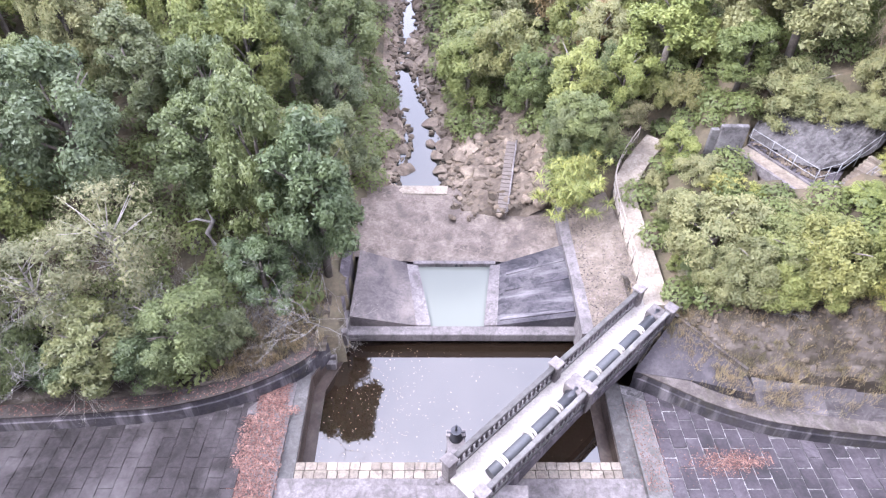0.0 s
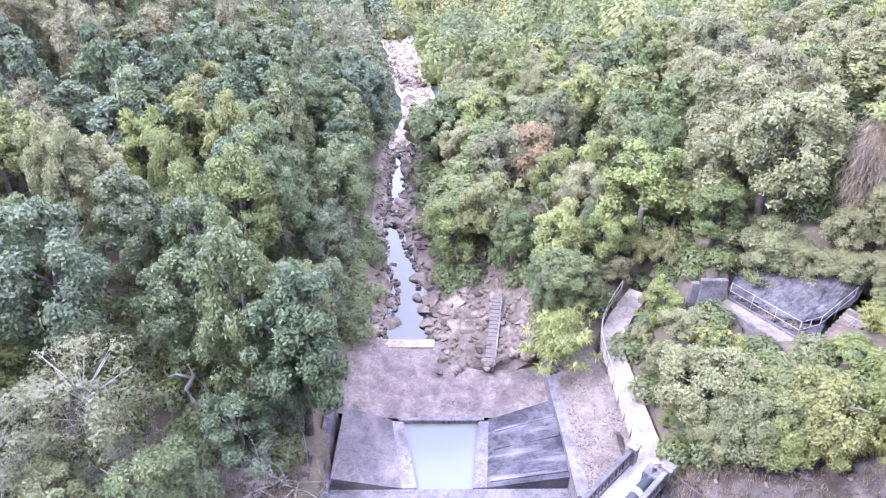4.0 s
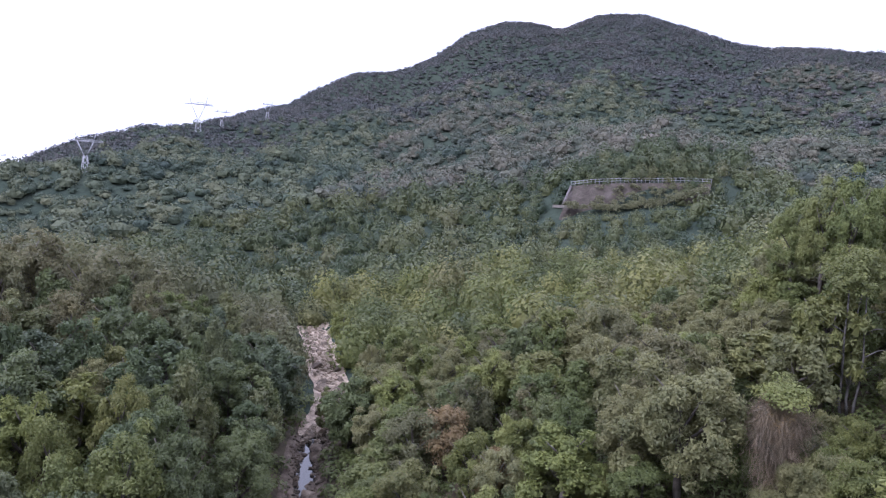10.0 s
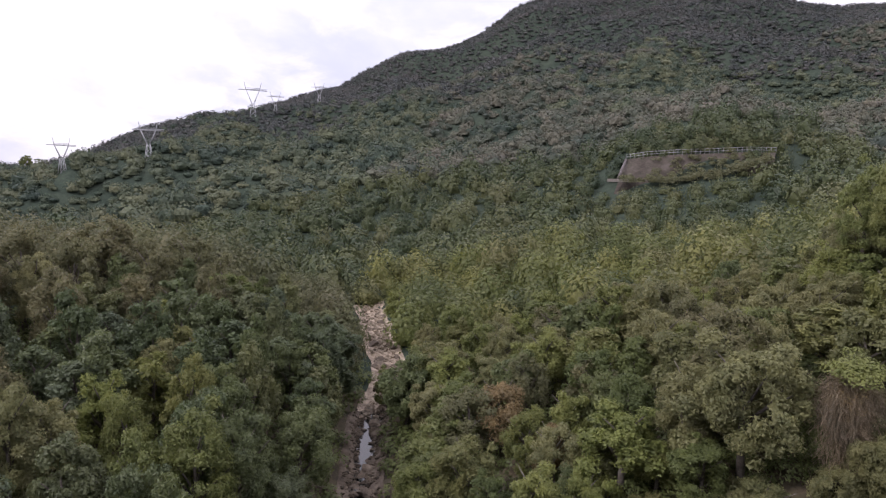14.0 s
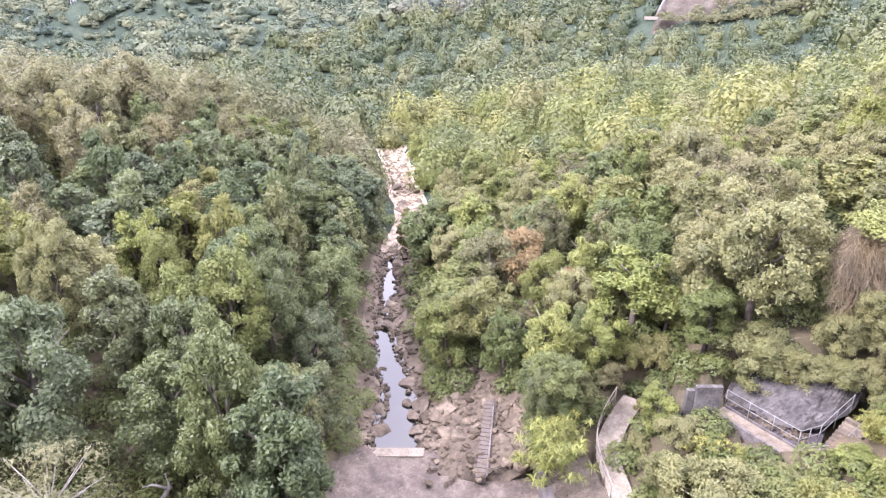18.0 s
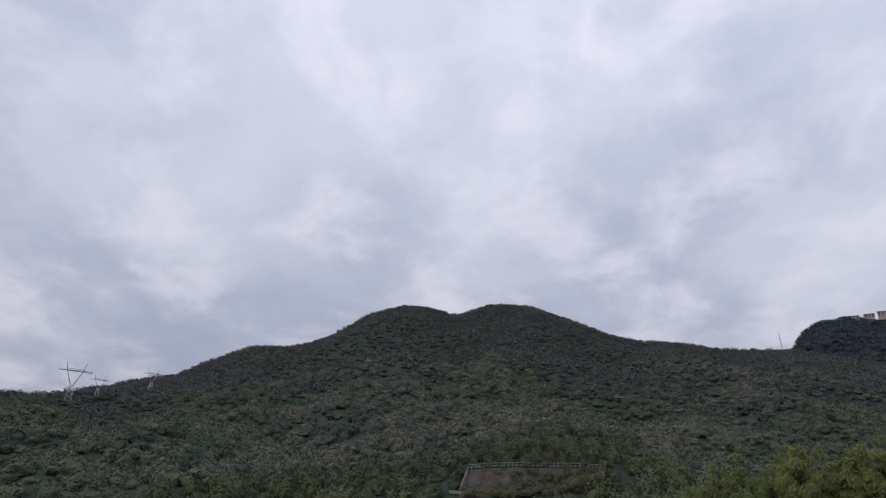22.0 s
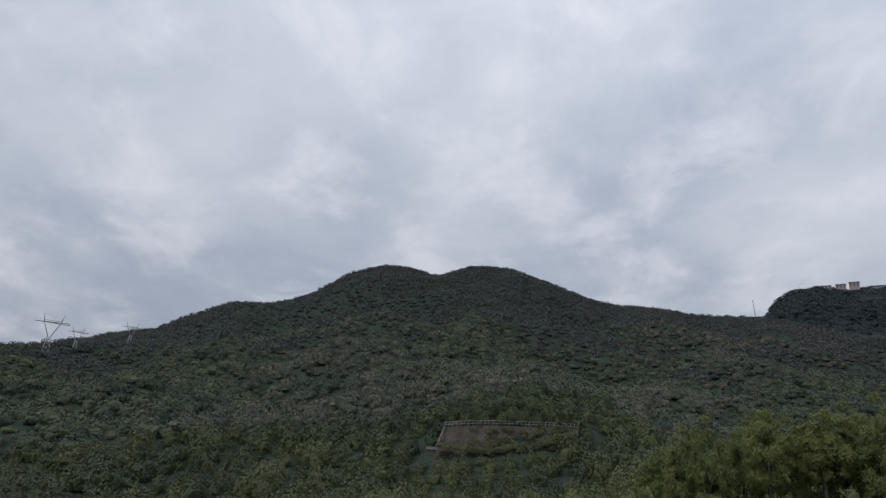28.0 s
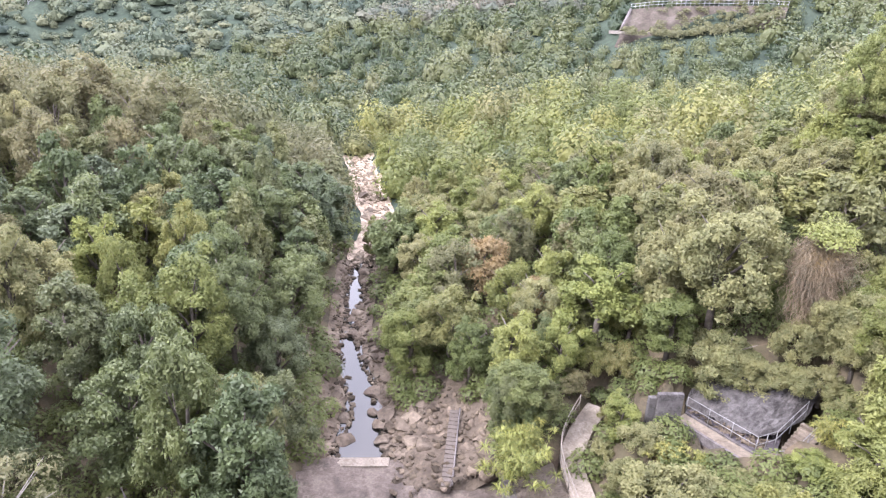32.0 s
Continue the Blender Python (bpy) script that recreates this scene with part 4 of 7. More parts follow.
# ---- bank terrace with railings ----
def build_terrace():
    tk = box_part("tank_wall", (15.6, 17.15, 30.0, 30.3, 3.0, 6.9), M_SHOT, bevel=0.05)
    tagged(tk, "square dark grey concrete panel wall on the bank", "block")
    box_part("side_panel", (15.15, 15.6, 30.1, 30.4, 3.0, 6.6), M_GREY, tk, 0.03)
    t = slab_part("terrace", [(17.0, 30.3, 5.0), (17.31, 29.7, 5.0), (19.4, 25.8, 5.0), (21.5, 26.05, 5.0), (21.6, 27.4, 5.0), (20.05, 27.1, 5.0), (17.95, 31.0, 5.0)], 1.5, M_TAN)
    tagged(t, "narrow brown-stained concrete terrace walk on the wooded bank", "terrace", kind="structure")
    tagged(sweep_part("terrace_kerb", [(17.25, 29.8, 5.0), (19.38, 25.82, 5.0), (21.4, 26.06, 5.0)], [(-0.09, -0.4), (-0.09, 0.16), (0.09, 0.16), (0.09, -0.4)], M_CONC), "pale concrete kerb along the terrace", "kerb", kind="structure")
    tagged(sweep_part("terrace_edge", [(17.95, 30.95, 5.0), (20.05, 27.12, 5.0), (21.5, 27.45, 5.0)], [(-0.07, -0.4), (-0.07, 0.1), (0.07, 0.1), (0.07, -0.4)], M_CONC), "thin concrete edge at the back of the terrace", "kerb", kind="structure")
    tagged(slab_part("gully", [(17.9, 31.1, 4.75), (20.05, 27.15, 4.75), (21.6, 27.5, 4.75), (23.0, 29.2, 4.75), (21.0, 30.6, 4.75), (19.2, 32.6, 4.75)], 0.6, M_DARK), "dark stony gully between the terrace and the slope", "gully", kind="structure")
    foot = smooth_line([(18.4, 32.1, 4.8), (19.4, 30.6, 4.8), (20.4, 29.4, 4.8), (21.2, 28.6, 4.9), (22.3, 28.5, 5.3), (24.2, 29.0, 6.2)], 60)
    vs, fs = [], []
    for x, y, z in foot:
        for k in range(25):
            u = k / 24
            vs.append((x + 1.5 * u + 0.12 * fbm(x, y + 3 * u, 1.3, 4, 2.0), y + 1.1 * u, z + 2.5 * u ** 0.85 + 0.34 * fbm(x + u, y + 2 * u, 1.1, 5, 6.0) + 0.2 * abs(fbm(x + u, y + 2 * u, 2.7, 4, 1.0))))
    for i in range(len(foot) - 1):
        for k in range(24):
            q = i * 25 + k
            fs.append((q, q + 1, q + 26, q + 25))
    tagged(raw("shotcrete_slope", vs, fs, M_SHOT), "rough grey sprayed-concrete slope behind the terrace", "slope", kind="structure")
    st = tagged(new("terrace_stair"), "short weathered concrete stair rising from the terrace", "stair")
    for k in range(9):
        p = Vector((21.75, 26.75, 4.92)).lerp(Vector((23.3, 27.5, 6.35)), k / 8)
        box_part("tread", (-0.14, 0.14, -0.6, 0.6, -0.6, 0.0), M_TAN, st, 0.015, Matrix.Translation(p) @ Matrix.Rotation(0.45, 4, "Z"))
    r = tagged(new("terrace_railing"), "dull grey metal railing along the terrace and stair", "railing")
    for line in ([(17.95, 31.0, 5.0), (20.08, 27.14, 5.0), (21.3, 27.4, 5.2), (23.3, 28.25, 6.5)], [(19.4, 25.8, 5.0), (21.4, 26.06, 5.0), (23.4, 26.9, 6.3)]):
        for h in (0.55, 1.08):
            bm = bmesh.new()
            tube(bm, [(x, y, z + h) for x, y, z in line], 0.024, 6)
            part("rail", bm, M_GALV, r)
        for p, q in zip(line, line[1:]):
            n = max(2, round((Vector(q) - Vector(p)).length / 1.3))
            for k in range(n + 1):
                x, y, z = Vector(p).lerp(Vector(q), k / n)
                if k or p == line[0]:
                    bm = bmesh.new()
                    tube(bm, [(x, y, z - 0.05), (x, y, z + 1.12)], 0.026, 6)
                    part("rail_post", bm, M_GALV, r)


build_terrace()


# ---- trees ----
RNG = np.random.default_rng(11)


def leaf_cloud(rng, centres, radii, count, size, flat=0.75, slim=1.0, ruffle=0.2, heart=None, lie=0.35):
    """Leaf blades on the shells of many small puffs: corners and faces. heart: the crown's middle, which the leaves turn away from;
    a fifth of them are then broad sprays deeper inside, that close the crown."""
    k = rng.choice(len(centres), count, p=radii ** 2 / (radii ** 2).sum())
    d = rng.normal(size=(count, 3))
    d /= np.linalg.norm(d, axis=1, keepdims=True)
    deep = np.zeros((count, 1))
    if heart is None:
        d[:, 2] = np.where(d[:, 2] < -0.35, -d[:, 2], d[:, 2])
    else:
        out = centres[k] - np.array(heart)
        out /= np.linalg.norm(out, axis=1, keepdims=True) + 1e-9
        d = d + 0.6 * out + np.array([0, 0, 0.2])
        d /= np.linalg.norm(d, axis=1, keepdims=True)
        deep = (np.arange(count) % 5 == 0).astype(float)[:, None]
    shell = radii[k][:, None] * (0.55 + 0.5 * rng.random((count, 1)) ** 0.6) * (1 - 0.45 * deep)
    p = centres[k] + d * shell * np.array([1, 1, flat])
    nrm = d * 0.9 + np.array([0, 0, 0.6 if heart is None else lie]) + rng.normal(size=(count, 3)) * ruffle
    nrm /= np.linalg.norm(nrm, axis=1, keepdims=True)
    t = np.cross(nrm, rng.normal(size=(count, 3)))
    t /= np.linalg.norm(t, axis=1, keepdims=True) + 1e-9
    b = np.cross(nrm, t)
    L = size * (0.6 + 0.8 * rng.random((count, 1))) * (1 + (1.4 if size < 0.3 else 0.3) * deep)
    w = L * (0.42 + 0.2 * rng.random((count, 1))) * slim
    bend = nrm * L * 0.18
    v = np.stack([p + t * L * 0.6 - bend, p - t * L * 0.4 - b * w * 0.6, p - t * L * 0.4 + b * w * 0.6], 1)
    return v.reshape(-1, 3), np.arange(count * 3).reshape(-1, 3)


def puffs(rng, n, rx, rz, zc, skirt=0.75):
    """Centres and radii of the puffs that close a domed crown with an uneven outline."""
    a = 2.39996 * np.arange(n) + rng.normal(size=n) * 0.9
    e = np.arcsin(np.clip(1 - (1 + skirt) * (np.arange(n) + rng.random(n)) / n, -1, 1))
    turn = rng.random(3) * 6.283
    bulge = 1 + 0.2 * np.sin(2 * a + turn[0]) * np.cos(e) + 0.14 * np.sin(3 * a + turn[1]) + 0.1 * np.sin(4 * e + 2 * a + turn[2])
    q = (0.42 + 0.42 * rng.random(n) ** 0.7) * bulge
    c = np.stack([rx * q * np.cos(e) * np.cos(a), rx * q * np.cos(e) * np.sin(a), zc + rz * q * np.sin(e)], 1)
    return c, (0.6 + 0.7 * rng.random(n)) * rx * 2.05 / math.sqrt(n)


def limb_mesh(rng, height, spread, n=6, radius=0.16):
    bm = bmesh.new()
    lean = rng.normal(size=2) * 0.3
    tube(bm, [(0, 0, -1.2), (lean[0] * 0.4, lean[1] * 0.4, height * 0.3), (lean[0], lean[1], height * 0.62), (lean[0] * 1.3, lean[1] * 1.3, height * 0.72)], [radius * 1.3, radius, radius * 0.5, radius * 0.2], 7)
    for k in range(n):
        a = 2 * math.pi * (k + rng.random()) / n
        z = height * (0.3 + 0.35 * rng.random())
        r = spread * (0.5 + 0.35 * rng.random())
        tube(bm, [(lean[0] * 0.5, lean[1] * 0.5, z), (r * 0.5 * math.cos(a), r * 0.5 * math.sin(a), z + height * 0.13), (r * math.cos(a), r * math.sin(a), z + height * 0.24)], [radius * 0.5, radius * 0.33, radius * 0.1], 5)
    return bm


def twig_mesh(rng, height, spread, forks=3, radius=0.07, droop=0.0):
    """Bare branches that fork again and again."""
    bm = bmesh.new()

    def grow(p, d, length, r, depth):
        q = p + d * length * 0.5 + Vector(rng.normal(size=3)) * length * 0.08
        e = q + (d + Vector((0, 0, -droop))).normalized() * length * 0.5
        tube(bm, [tuple(p), tuple(q), tuple(e)], [r, r * 0.8, r * 0.6], 3, False)
        if depth:
            for _ in range(forks):
                nd = (d + Vector(rng.normal(size=3)) * 0.55 + Vector((0, 0, -droop))).normalized()
                grow(e if rng.random() < 0.7 else q, nd, length * (0.62 + 0.2 * rng.random()), r * 0.6, depth - 1)
    for k in range(4):
        a = 2 * math.pi * (k + rng.random()) / 4
        d = Vector((math.cos(a) * spread / height, math.sin(a) * spread / height, 0.8)).normalized()
        grow(Vector((0, 0, -0.4)), d, height * 0.36, radius, 5)
    return bm


def make_tree(seed, rx, height, leaves, size, material, label, n_puffs=44, name="tree", group="trees of the valley forest", skirt=0.75, category="tree", bark=None, lift=0.0):
    """A tree at the origin: a tapered trunk with limbs, and a crown of leaves."""
    rng = np.random.default_rng(seed)
    t = tagged(new(name), label, category, group)
    wood = limb_mesh(rng, height, rx * 0.8, 14 if bark else 6, 0.07 if bark else 0.16)
    if lift:
        bmesh.ops.translate(wood, verts=wood.verts, vec=(0, 0, lift))
        tube(wood, [(0, 0, -1.0), (0.15, 0, lift * 0.5), (0, 0, lift - 0.6)], [0.3, 0.25, 0.21], 8)
    part("trunk", wood, bark or M_BARK, t)
    c, r = puffs(rng, n_puffs, rx * 0.85, height * 0.46, height * 0.54, skirt)
    c[:, 2] += lift
    v, f = leaf_cloud(rng, c, r, leaves, size, 0.9, 0.8, 0.5, (0, 0, height * 0.42 + lift))
    raw("crown", v, f, material, t)
    t["rx"], t["h"] = rx, height + lift
    return t


def make_bare(seed, rx, height, label, droop=0.0, material=None):
    rng = np.random.default_rng(seed)
    t = tagged(new("bare_tree"), label, "tree")
    part("limb_tangle", twig_mesh(rng, height, rx, 3, 0.042, droop), material or M_BARE, t)
    t["rx"], t["h"] = rx, height
    return t


def make_blade(seed):
    """A clump of long arching sword leaves."""
    rng = np.random.default_rng(seed)
    t = tagged(new("screw_pine"), "yellow-green screw pine with long arching sword leaves", "shrub", "screw pines on the bank")
    part("trunk", limb_mesh(rng, 1.6, 0.7, 4, 0.08), M_BARK, t)
    vs, fs = [], []
    for k in range(80):
        c = np.array([rng.normal() * 0.62, rng.normal() * 0.62, 0.25 + rng.random() * 1.9])
        for j in range(24):
            a, up = rng.random() * 6.283, 0.2 + rng.random() * 0.9
            d = np.array([math.cos(a), math.sin(a), 0])
            s = np.array([-math.sin(a), math.cos(a), 0]) * 0.017
            L = 0.26 + 0.26 * rng.random()
            p0, p1, p2 = c, c + d * L * 0.5 + np.array([0, 0, up * L * 0.5]), c + d * L + np.array([0, 0, (up * 0.35 - 0.15) * L])
            n = len(vs)
            vs += [p0 - s, p0 + s, p1 + s, p1 - s, p2 + s * 0.2, p2 - s * 0.2]
            fs += [(n, n + 1, n + 2, n + 3), (n + 3, n + 2, n + 4, n + 5)]
    raw("crown", vs, fs, M_LEAF_BLADE, t)
    t["rx"], t["h"] = 1.5, 2.6
    return t


def make_slender(seed):
    """A tall tree on pale crooked stems with its crown high up."""
    rng = np.random.default_rng(seed)
    t = tagged(new("slender_tree"), "tall slender tree with bare whitish stems and a high crown", "tree", "white-stemmed trees on the bank")
    c = []
    for k in range(3):
        a = 2.1 * k + rng.random()
        p = [(0.3 * math.cos(a), 0.3 * math.sin(a), -0.8)]
        for j in range(1, 7):
            p.append((p[-1][0] + 0.16 * math.cos(a) + rng.normal() * 0.14, p[-1][1] + 0.16 * math.sin(a) + rng.normal() * 0.14, 1.55 * j))
        bm = bmesh.new()
        tube(bm, p, [0.10, 0.09, 0.08, 0.07, 0.06, 0.05, 0.035], 7)
        for j in (2, 3, 4):
            b = a + rng.normal() * 1.3
            tube(bm, [p[j], (p[j][0] + 0.8 * math.cos(b), p[j][1] + 0.8 * math.sin(b), p[j][2] + 0.5), (p[j][0] + 1.6 * math.cos(b), p[j][1] + 1.6 * math.sin(b), p[j][2] + 0.7)], [0.05, 0.035, 0.015], 5)
        part("stem", bm, M_PALEBARK, t)
        c.append(p[-1])
    q, r = puffs(rng, 60, 2.3, 2.2, 9.6, 0.5)
    v, f = leaf_cloud(rng, q, r, 6500, 0.17)
    raw("crown", v, f, M_LEAF, t)
    t["rx"], t["h"] = 2.6, 12.0
    return t


def make_drape(seed):
    """A dead tree under a curtain of hanging brown vine."""
    rng = np.random.default_rng(seed)
    t = tagged(new("vine_draped_tree"), "dead tree hung with a curtain of brown vine", "tree")
    part("trunk", limb_mesh(rng, 6.5, 1.4, 6, 0.14), M_BARK, t)
    vs, fs = [], []
    for _ in range(9500):
        a, q = rng.random() * 6.283, math.sqrt(rng.random())
        w = 1.45 * (0.8 + 0.3 * math.sin(3 * a + 1) + 0.2 * math.sin(5 * a) + 0.16 * rng.normal())
        x, y, z = w * q * math.cos(a), w * q * math.sin(a), 6.5 - 4.4 * rng.random() ** 1.3 - 1.6 * q * q
        L = 0.35 + 0.9 * rng.random()
        d = np.array([math.cos(a), math.sin(a), 0]) * (0.1 + 0.2 * rng.random())
        s = np.array([-math.sin(a + rng.normal()), math.cos(a + rng.normal()), 0]) * 0.007
        p0 = np.array([x, y, z])
        p1 = p0 + d + rng.normal(size=3) * 0.2 + np.array([0, 0, -L * 0.5])
        p2 = p1 + rng.normal(size=3) * 0.28 + np.array([0, 0, -L * 0.4])
        n = len(vs)
        vs += [p0 - s, p0 + s, p1 + s, p1 - s, p2 + s, p2 - s]
        fs += [(n, n + 1, n + 2, n + 3), (n + 3, n + 2, n + 4, n + 5)]
    raw("vine_curtain", vs, fs, M_VINE, t)
    c, r = puffs(rng, 26, 1.3, 2.4, 4.6, 0.8)
    v, f = leaf_cloud(rng, c, r, 1500, 0.13)
    raw("leaf_cover", v, f, M_LEAF_RUST, t)
    c, r = puffs(rng, 16, 1.5, 1.1, 6.2, 0.3)
    v, f = leaf_cloud(rng, c, r, 2600, 0.15)
    raw("leaf_cover", v, f, M_LEAF_LIME, t, False)
    t["rx"], t["h"] = 1.9, 6.9
    return t


LB = "broad-leaved evergreen tree with a dense domed green crown"
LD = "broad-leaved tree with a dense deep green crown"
SHAPES = [(2.7, 7.2), (2.4, 6.4), (3.0, 6.8), (2.3, 8.0), (2.6, 6.0), (2.9, 7.6)]
BRUSH = make_bare(71, 1.5, 0.9, "heap of dry tan cut branches beside the path", material=M_VINE)
BRUSH.name, BRUSH["category"] = "brush_heap", "brush"
KINDS = {
    "brush": [BRUSH],
    "broad": [make_tree(20 + k, rx, h, 12500, 0.165, M_LEAF, LB, 52 + 14 * (k % 3)) for k, (rx, h) in enumerate(SHAPES)],
    "fine": [make_tree(40 + k, rx, h, 4600, 0.27, M_LEAF, LB, 40 + 8 * (k % 3)) for k, (rx, h) in enumerate(SHAPES[:5])],
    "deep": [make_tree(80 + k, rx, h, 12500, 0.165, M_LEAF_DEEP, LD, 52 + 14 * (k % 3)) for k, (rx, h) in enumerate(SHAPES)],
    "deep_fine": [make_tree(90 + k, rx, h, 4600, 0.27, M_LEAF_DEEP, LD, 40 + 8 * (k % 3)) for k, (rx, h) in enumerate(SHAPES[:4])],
    "lime": [make_tree(50 + k, 2.4, 6.2, 8500, 0.175, M_LEAF_LIME, "young tree with bright yellow-green leaves", 44) for k in range(2)],
    "pale": [make_tree(54 + k, 3.0, 7.2, 16000, 0.155, M_LEAF_PALE, "tall tree with pale olive drooping leaves", 74) for k in range(2)],
    "grey": [make_tree(57 + k, 2.9, 7.0, 6500, 0.19, M_LEAF_GREY, "sparse grey-brown tree losing its leaves", 46) for k in range(2)],
    "rust": [make_tree(60, 2.4, 6.0, 6500, 0.18, M_LEAF_RUST, "tree with russet dying leaves among the green", 36)],
    "bush": [make_tree(62 + k, 2.4, 3.6, 11500, 0.14, M_LEAF_PALE, "dense pale green shrub on the bank", 60, "shrub", "shrubs on the bank", 0.5, "shrub") for k in range(2)],
    "low": [make_tree(64 + k, 2.4, 3.6, 11000, 0.15, M_LEAF, "dense broad-leaved green shrub on the bank", 60, "shrub", "shrubs on the bank", 0.5, "shrub") for k in range(2)],
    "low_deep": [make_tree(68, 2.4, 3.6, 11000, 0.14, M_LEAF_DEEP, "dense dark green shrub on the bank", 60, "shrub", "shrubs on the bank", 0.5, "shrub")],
    "sparse": [make_tree(66 + k, 2.8, 6.0, 7500, 0.088, M_LEAF_THIN, "thinly leaved pale tree with bare twigs showing", 60, bark=M_BARE) for k in range(2)],
    "bare": [make_bare(70, 2.6, 5.0, "leafless tree with pale spreading branches")],
    "drape": [make_drape(72)],
    "slender": [make_slender(73)],
    "tall": [make_tree(97, 2.9, 8.5, 12500, 0.165, M_LEAF_TALL, "tall green broad-leaved tree with a high crown over the pool bank", 66, lift=3.0)],
    "tall_lime": [make_tree(98, 2.6, 7.5, 12000, 0.165, M_LEAF_LIME, "tall tree with bright yellow-green leaves at its top", 60, lift=5.0)],
    "blade": [make_blade(75)],
}
USED, STANDS = set(), []


def plant(kind, x, y, radius, height, pick=None, z=None):
    """Sets one tree or shrub on the ground, at that crown radius and height."""
    # most trees left of the river take the shade-darkened leaf colour
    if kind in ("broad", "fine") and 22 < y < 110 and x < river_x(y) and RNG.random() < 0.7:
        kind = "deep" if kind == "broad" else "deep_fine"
    if height < 4.0 and kind in ("broad", "deep", "pale"):
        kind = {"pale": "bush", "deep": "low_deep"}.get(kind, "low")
    pool = KINDS[kind]
    t = pool[(int(RNG.integers(len(pool))) if pick is None else pick) % len(pool)]
    s, q = radius / t["rx"], height / t["h"]
    m = Matrix.Translation((x, y, (stand_z(x, y) if z is None else z) - 0.12)) @ Matrix.Rotation(RNG.random() * 6.283, 4, "Z") @ Matrix.Diagonal((s, s, q, 1))
    STANDS.append((x, y, radius))
    if t.name not in USED:
        USED.add(t.name)
        t.matrix_world = m
        return t
    old = t.scale.copy()
    t.scale = (1, 1, 1)
    c = copy_thing(t, m)
    t.scale = old
    return c


def blocked(x, y, pad=0.0):
    """Keeps trunks off the masonry, the path, the terrace and the river bed."""
    if y < 21 and in_works(x, y - 1.8 - pad):
        return True
    if -6.0 - pad < x < 12.4 + pad and y < 31.5:
        return True
    if 30 <= y < 37 and 9.5 - pad < x < 15.3:
        return True
    if 30 <= y < 113 and abs(x - river_x(y)) < min(river_half(y), 1.9) + 1.2 + pad:
        return True
    if y < 38 and 1 < x < 6.0 + pad:
        return True
    if 14 < x < 26 and 24.0 < y < 32.5:
        return True
    if x > 8 and y < 19.5 + 0.1 * (x - 10):
        return True
    r, az = math.hypot(x, y), math.degrees(math.atan2(x, y))
    return (173.4 < r < 183 and 18.9 < az < 22.5) or (172 < r < 182 and 22.4 < az < 29) or (40 < r < 48.5 and 41.0 < az < 44.2) or (38 < r < 41 and 36 < az < 39.5)


def bare_ground(x, y):
    """Where no undergrowth grows either."""
    if inside(x, y, [(15.9, 30.2), (18.3, 24.7), (22.6, 24.9), (22.6, 26.4), (17.3, 31.6)]):
        return True
    if x > 22 and y > 28.9 and not inside(x, y, TERRACE):
        return False
    if 11.8 < x < 26 and 20.3 < y < 37:
        return inside(x, y, TERRACE) or (14.0 < x < 17.4 and 29.8 < y < 31.2) or path_gap(x, y) < 0.85
    if x < -9.5 and y < 21:
        return y < float(np.interp(x, [p[0] for p in WALL_L], [p[1] for p in WALL_L])) + 1.3
    if 6.8 < x < 11.8 and 30.4 < y < 38:
        return path_gap(x, y) < 1.1
    return blocked(x, y)


def scatter(r0, r1, a0, a1, step, rng):
    """Places on a jittered grid inside a ring."""
    out = []
    n = int(r1 / (0.9 * step)) + 1
    for i in range(-n, n + 1):
        for j in range(0, n + 1):
            x, y = (i + 0.5 * (j % 2) + rng.random() * 0.7 - 0.35) * step, (j + rng.random() * 0.7 - 0.35) * step * 0.9
            r, az = math.hypot(x, y), math.degrees(math.atan2(x, y))
            if r0 <= r < r1 and a0 <= az <= a1:
                out.append((x, y, r, az))
    return out


# the trees that stand out, from the near left bank round to the right
plant("broad", -12.1, 26.3, 2.6, 8.1, 3)
plant("deep", -6.0, 23.4, 2.9, 11.0, 3)
plant("deep", -8.9, 24.6, 2.8, 11.4, 5)
plant("broad", -7.4, 28.6, 2.8, 7.4, 2)
plant("broad", -18.0, 25.6, 3.46, 10.0, 0)
plant("broad", -11.0, 34.1, 3.1, 9.2, 5)
plant("broad", -16.6, 31.8, 2.65, 7.7, 1)
plant("broad", -6.4, 23.9, 1.7, 3.9, 4)
plant("broad", -11.7, 17.9, 2.6, 4.6, 2)
plant("deep", -15.1, 17.0, 2.4, 4.4, 4)
plant("deep", -8.6, 21.3, 2.1, 4.5, 1)
plant("sparse", -14.7, 20.8, 3.3, 6.9, 0)
plant("sparse", -17.6, 18.6, 2.8, 5.9, 1)
plant("sparse", -20.5, 17.5, 2.4, 4.6, 0)
plant("broad", -20.4, 21.6, 2.6, 6.0, 3)
plant("bare", -6.2, 20.9, 3.3, 5.2, 0)
plant("broad", -6.6, 36.4, 2.4, 6.8, 5)
plant("broad", -6.6, 43.2, 2.9, 8.1, 0)
plant("broad", -5.9, 31.6, 2.0, 6.2, 1)
plant("blade", 7.3, 28.5, 2.0, 3.4, 0)
plant("deep", 8.3, 31.0, 1.3, 5.4, 3)
plant("deep", 7.2, 31.6, 1.2, 5.0, 0)
plant("blade", 8.3, 30.2, 1.6, 2.8, 0)
plant("deep", 8.2, 31.4, 1.5, 4.9, 2)
plant("deep", 7.4, 32.4, 1.5, 4.6, 4)
plant("deep", 9.6, 32.2, 1.4, 4.2, 1)
plant("broad", 8.1, 32.0, 2.1, 5.6, 3)
plant("lime", 8.3, 36.0, 2.3, 6.2, 0)
plant("lime", 11.4, 36.0, 1.7, 5.0, 1)
plant("lime", 14.2, 37.6, 3.3, 7.0, 0)
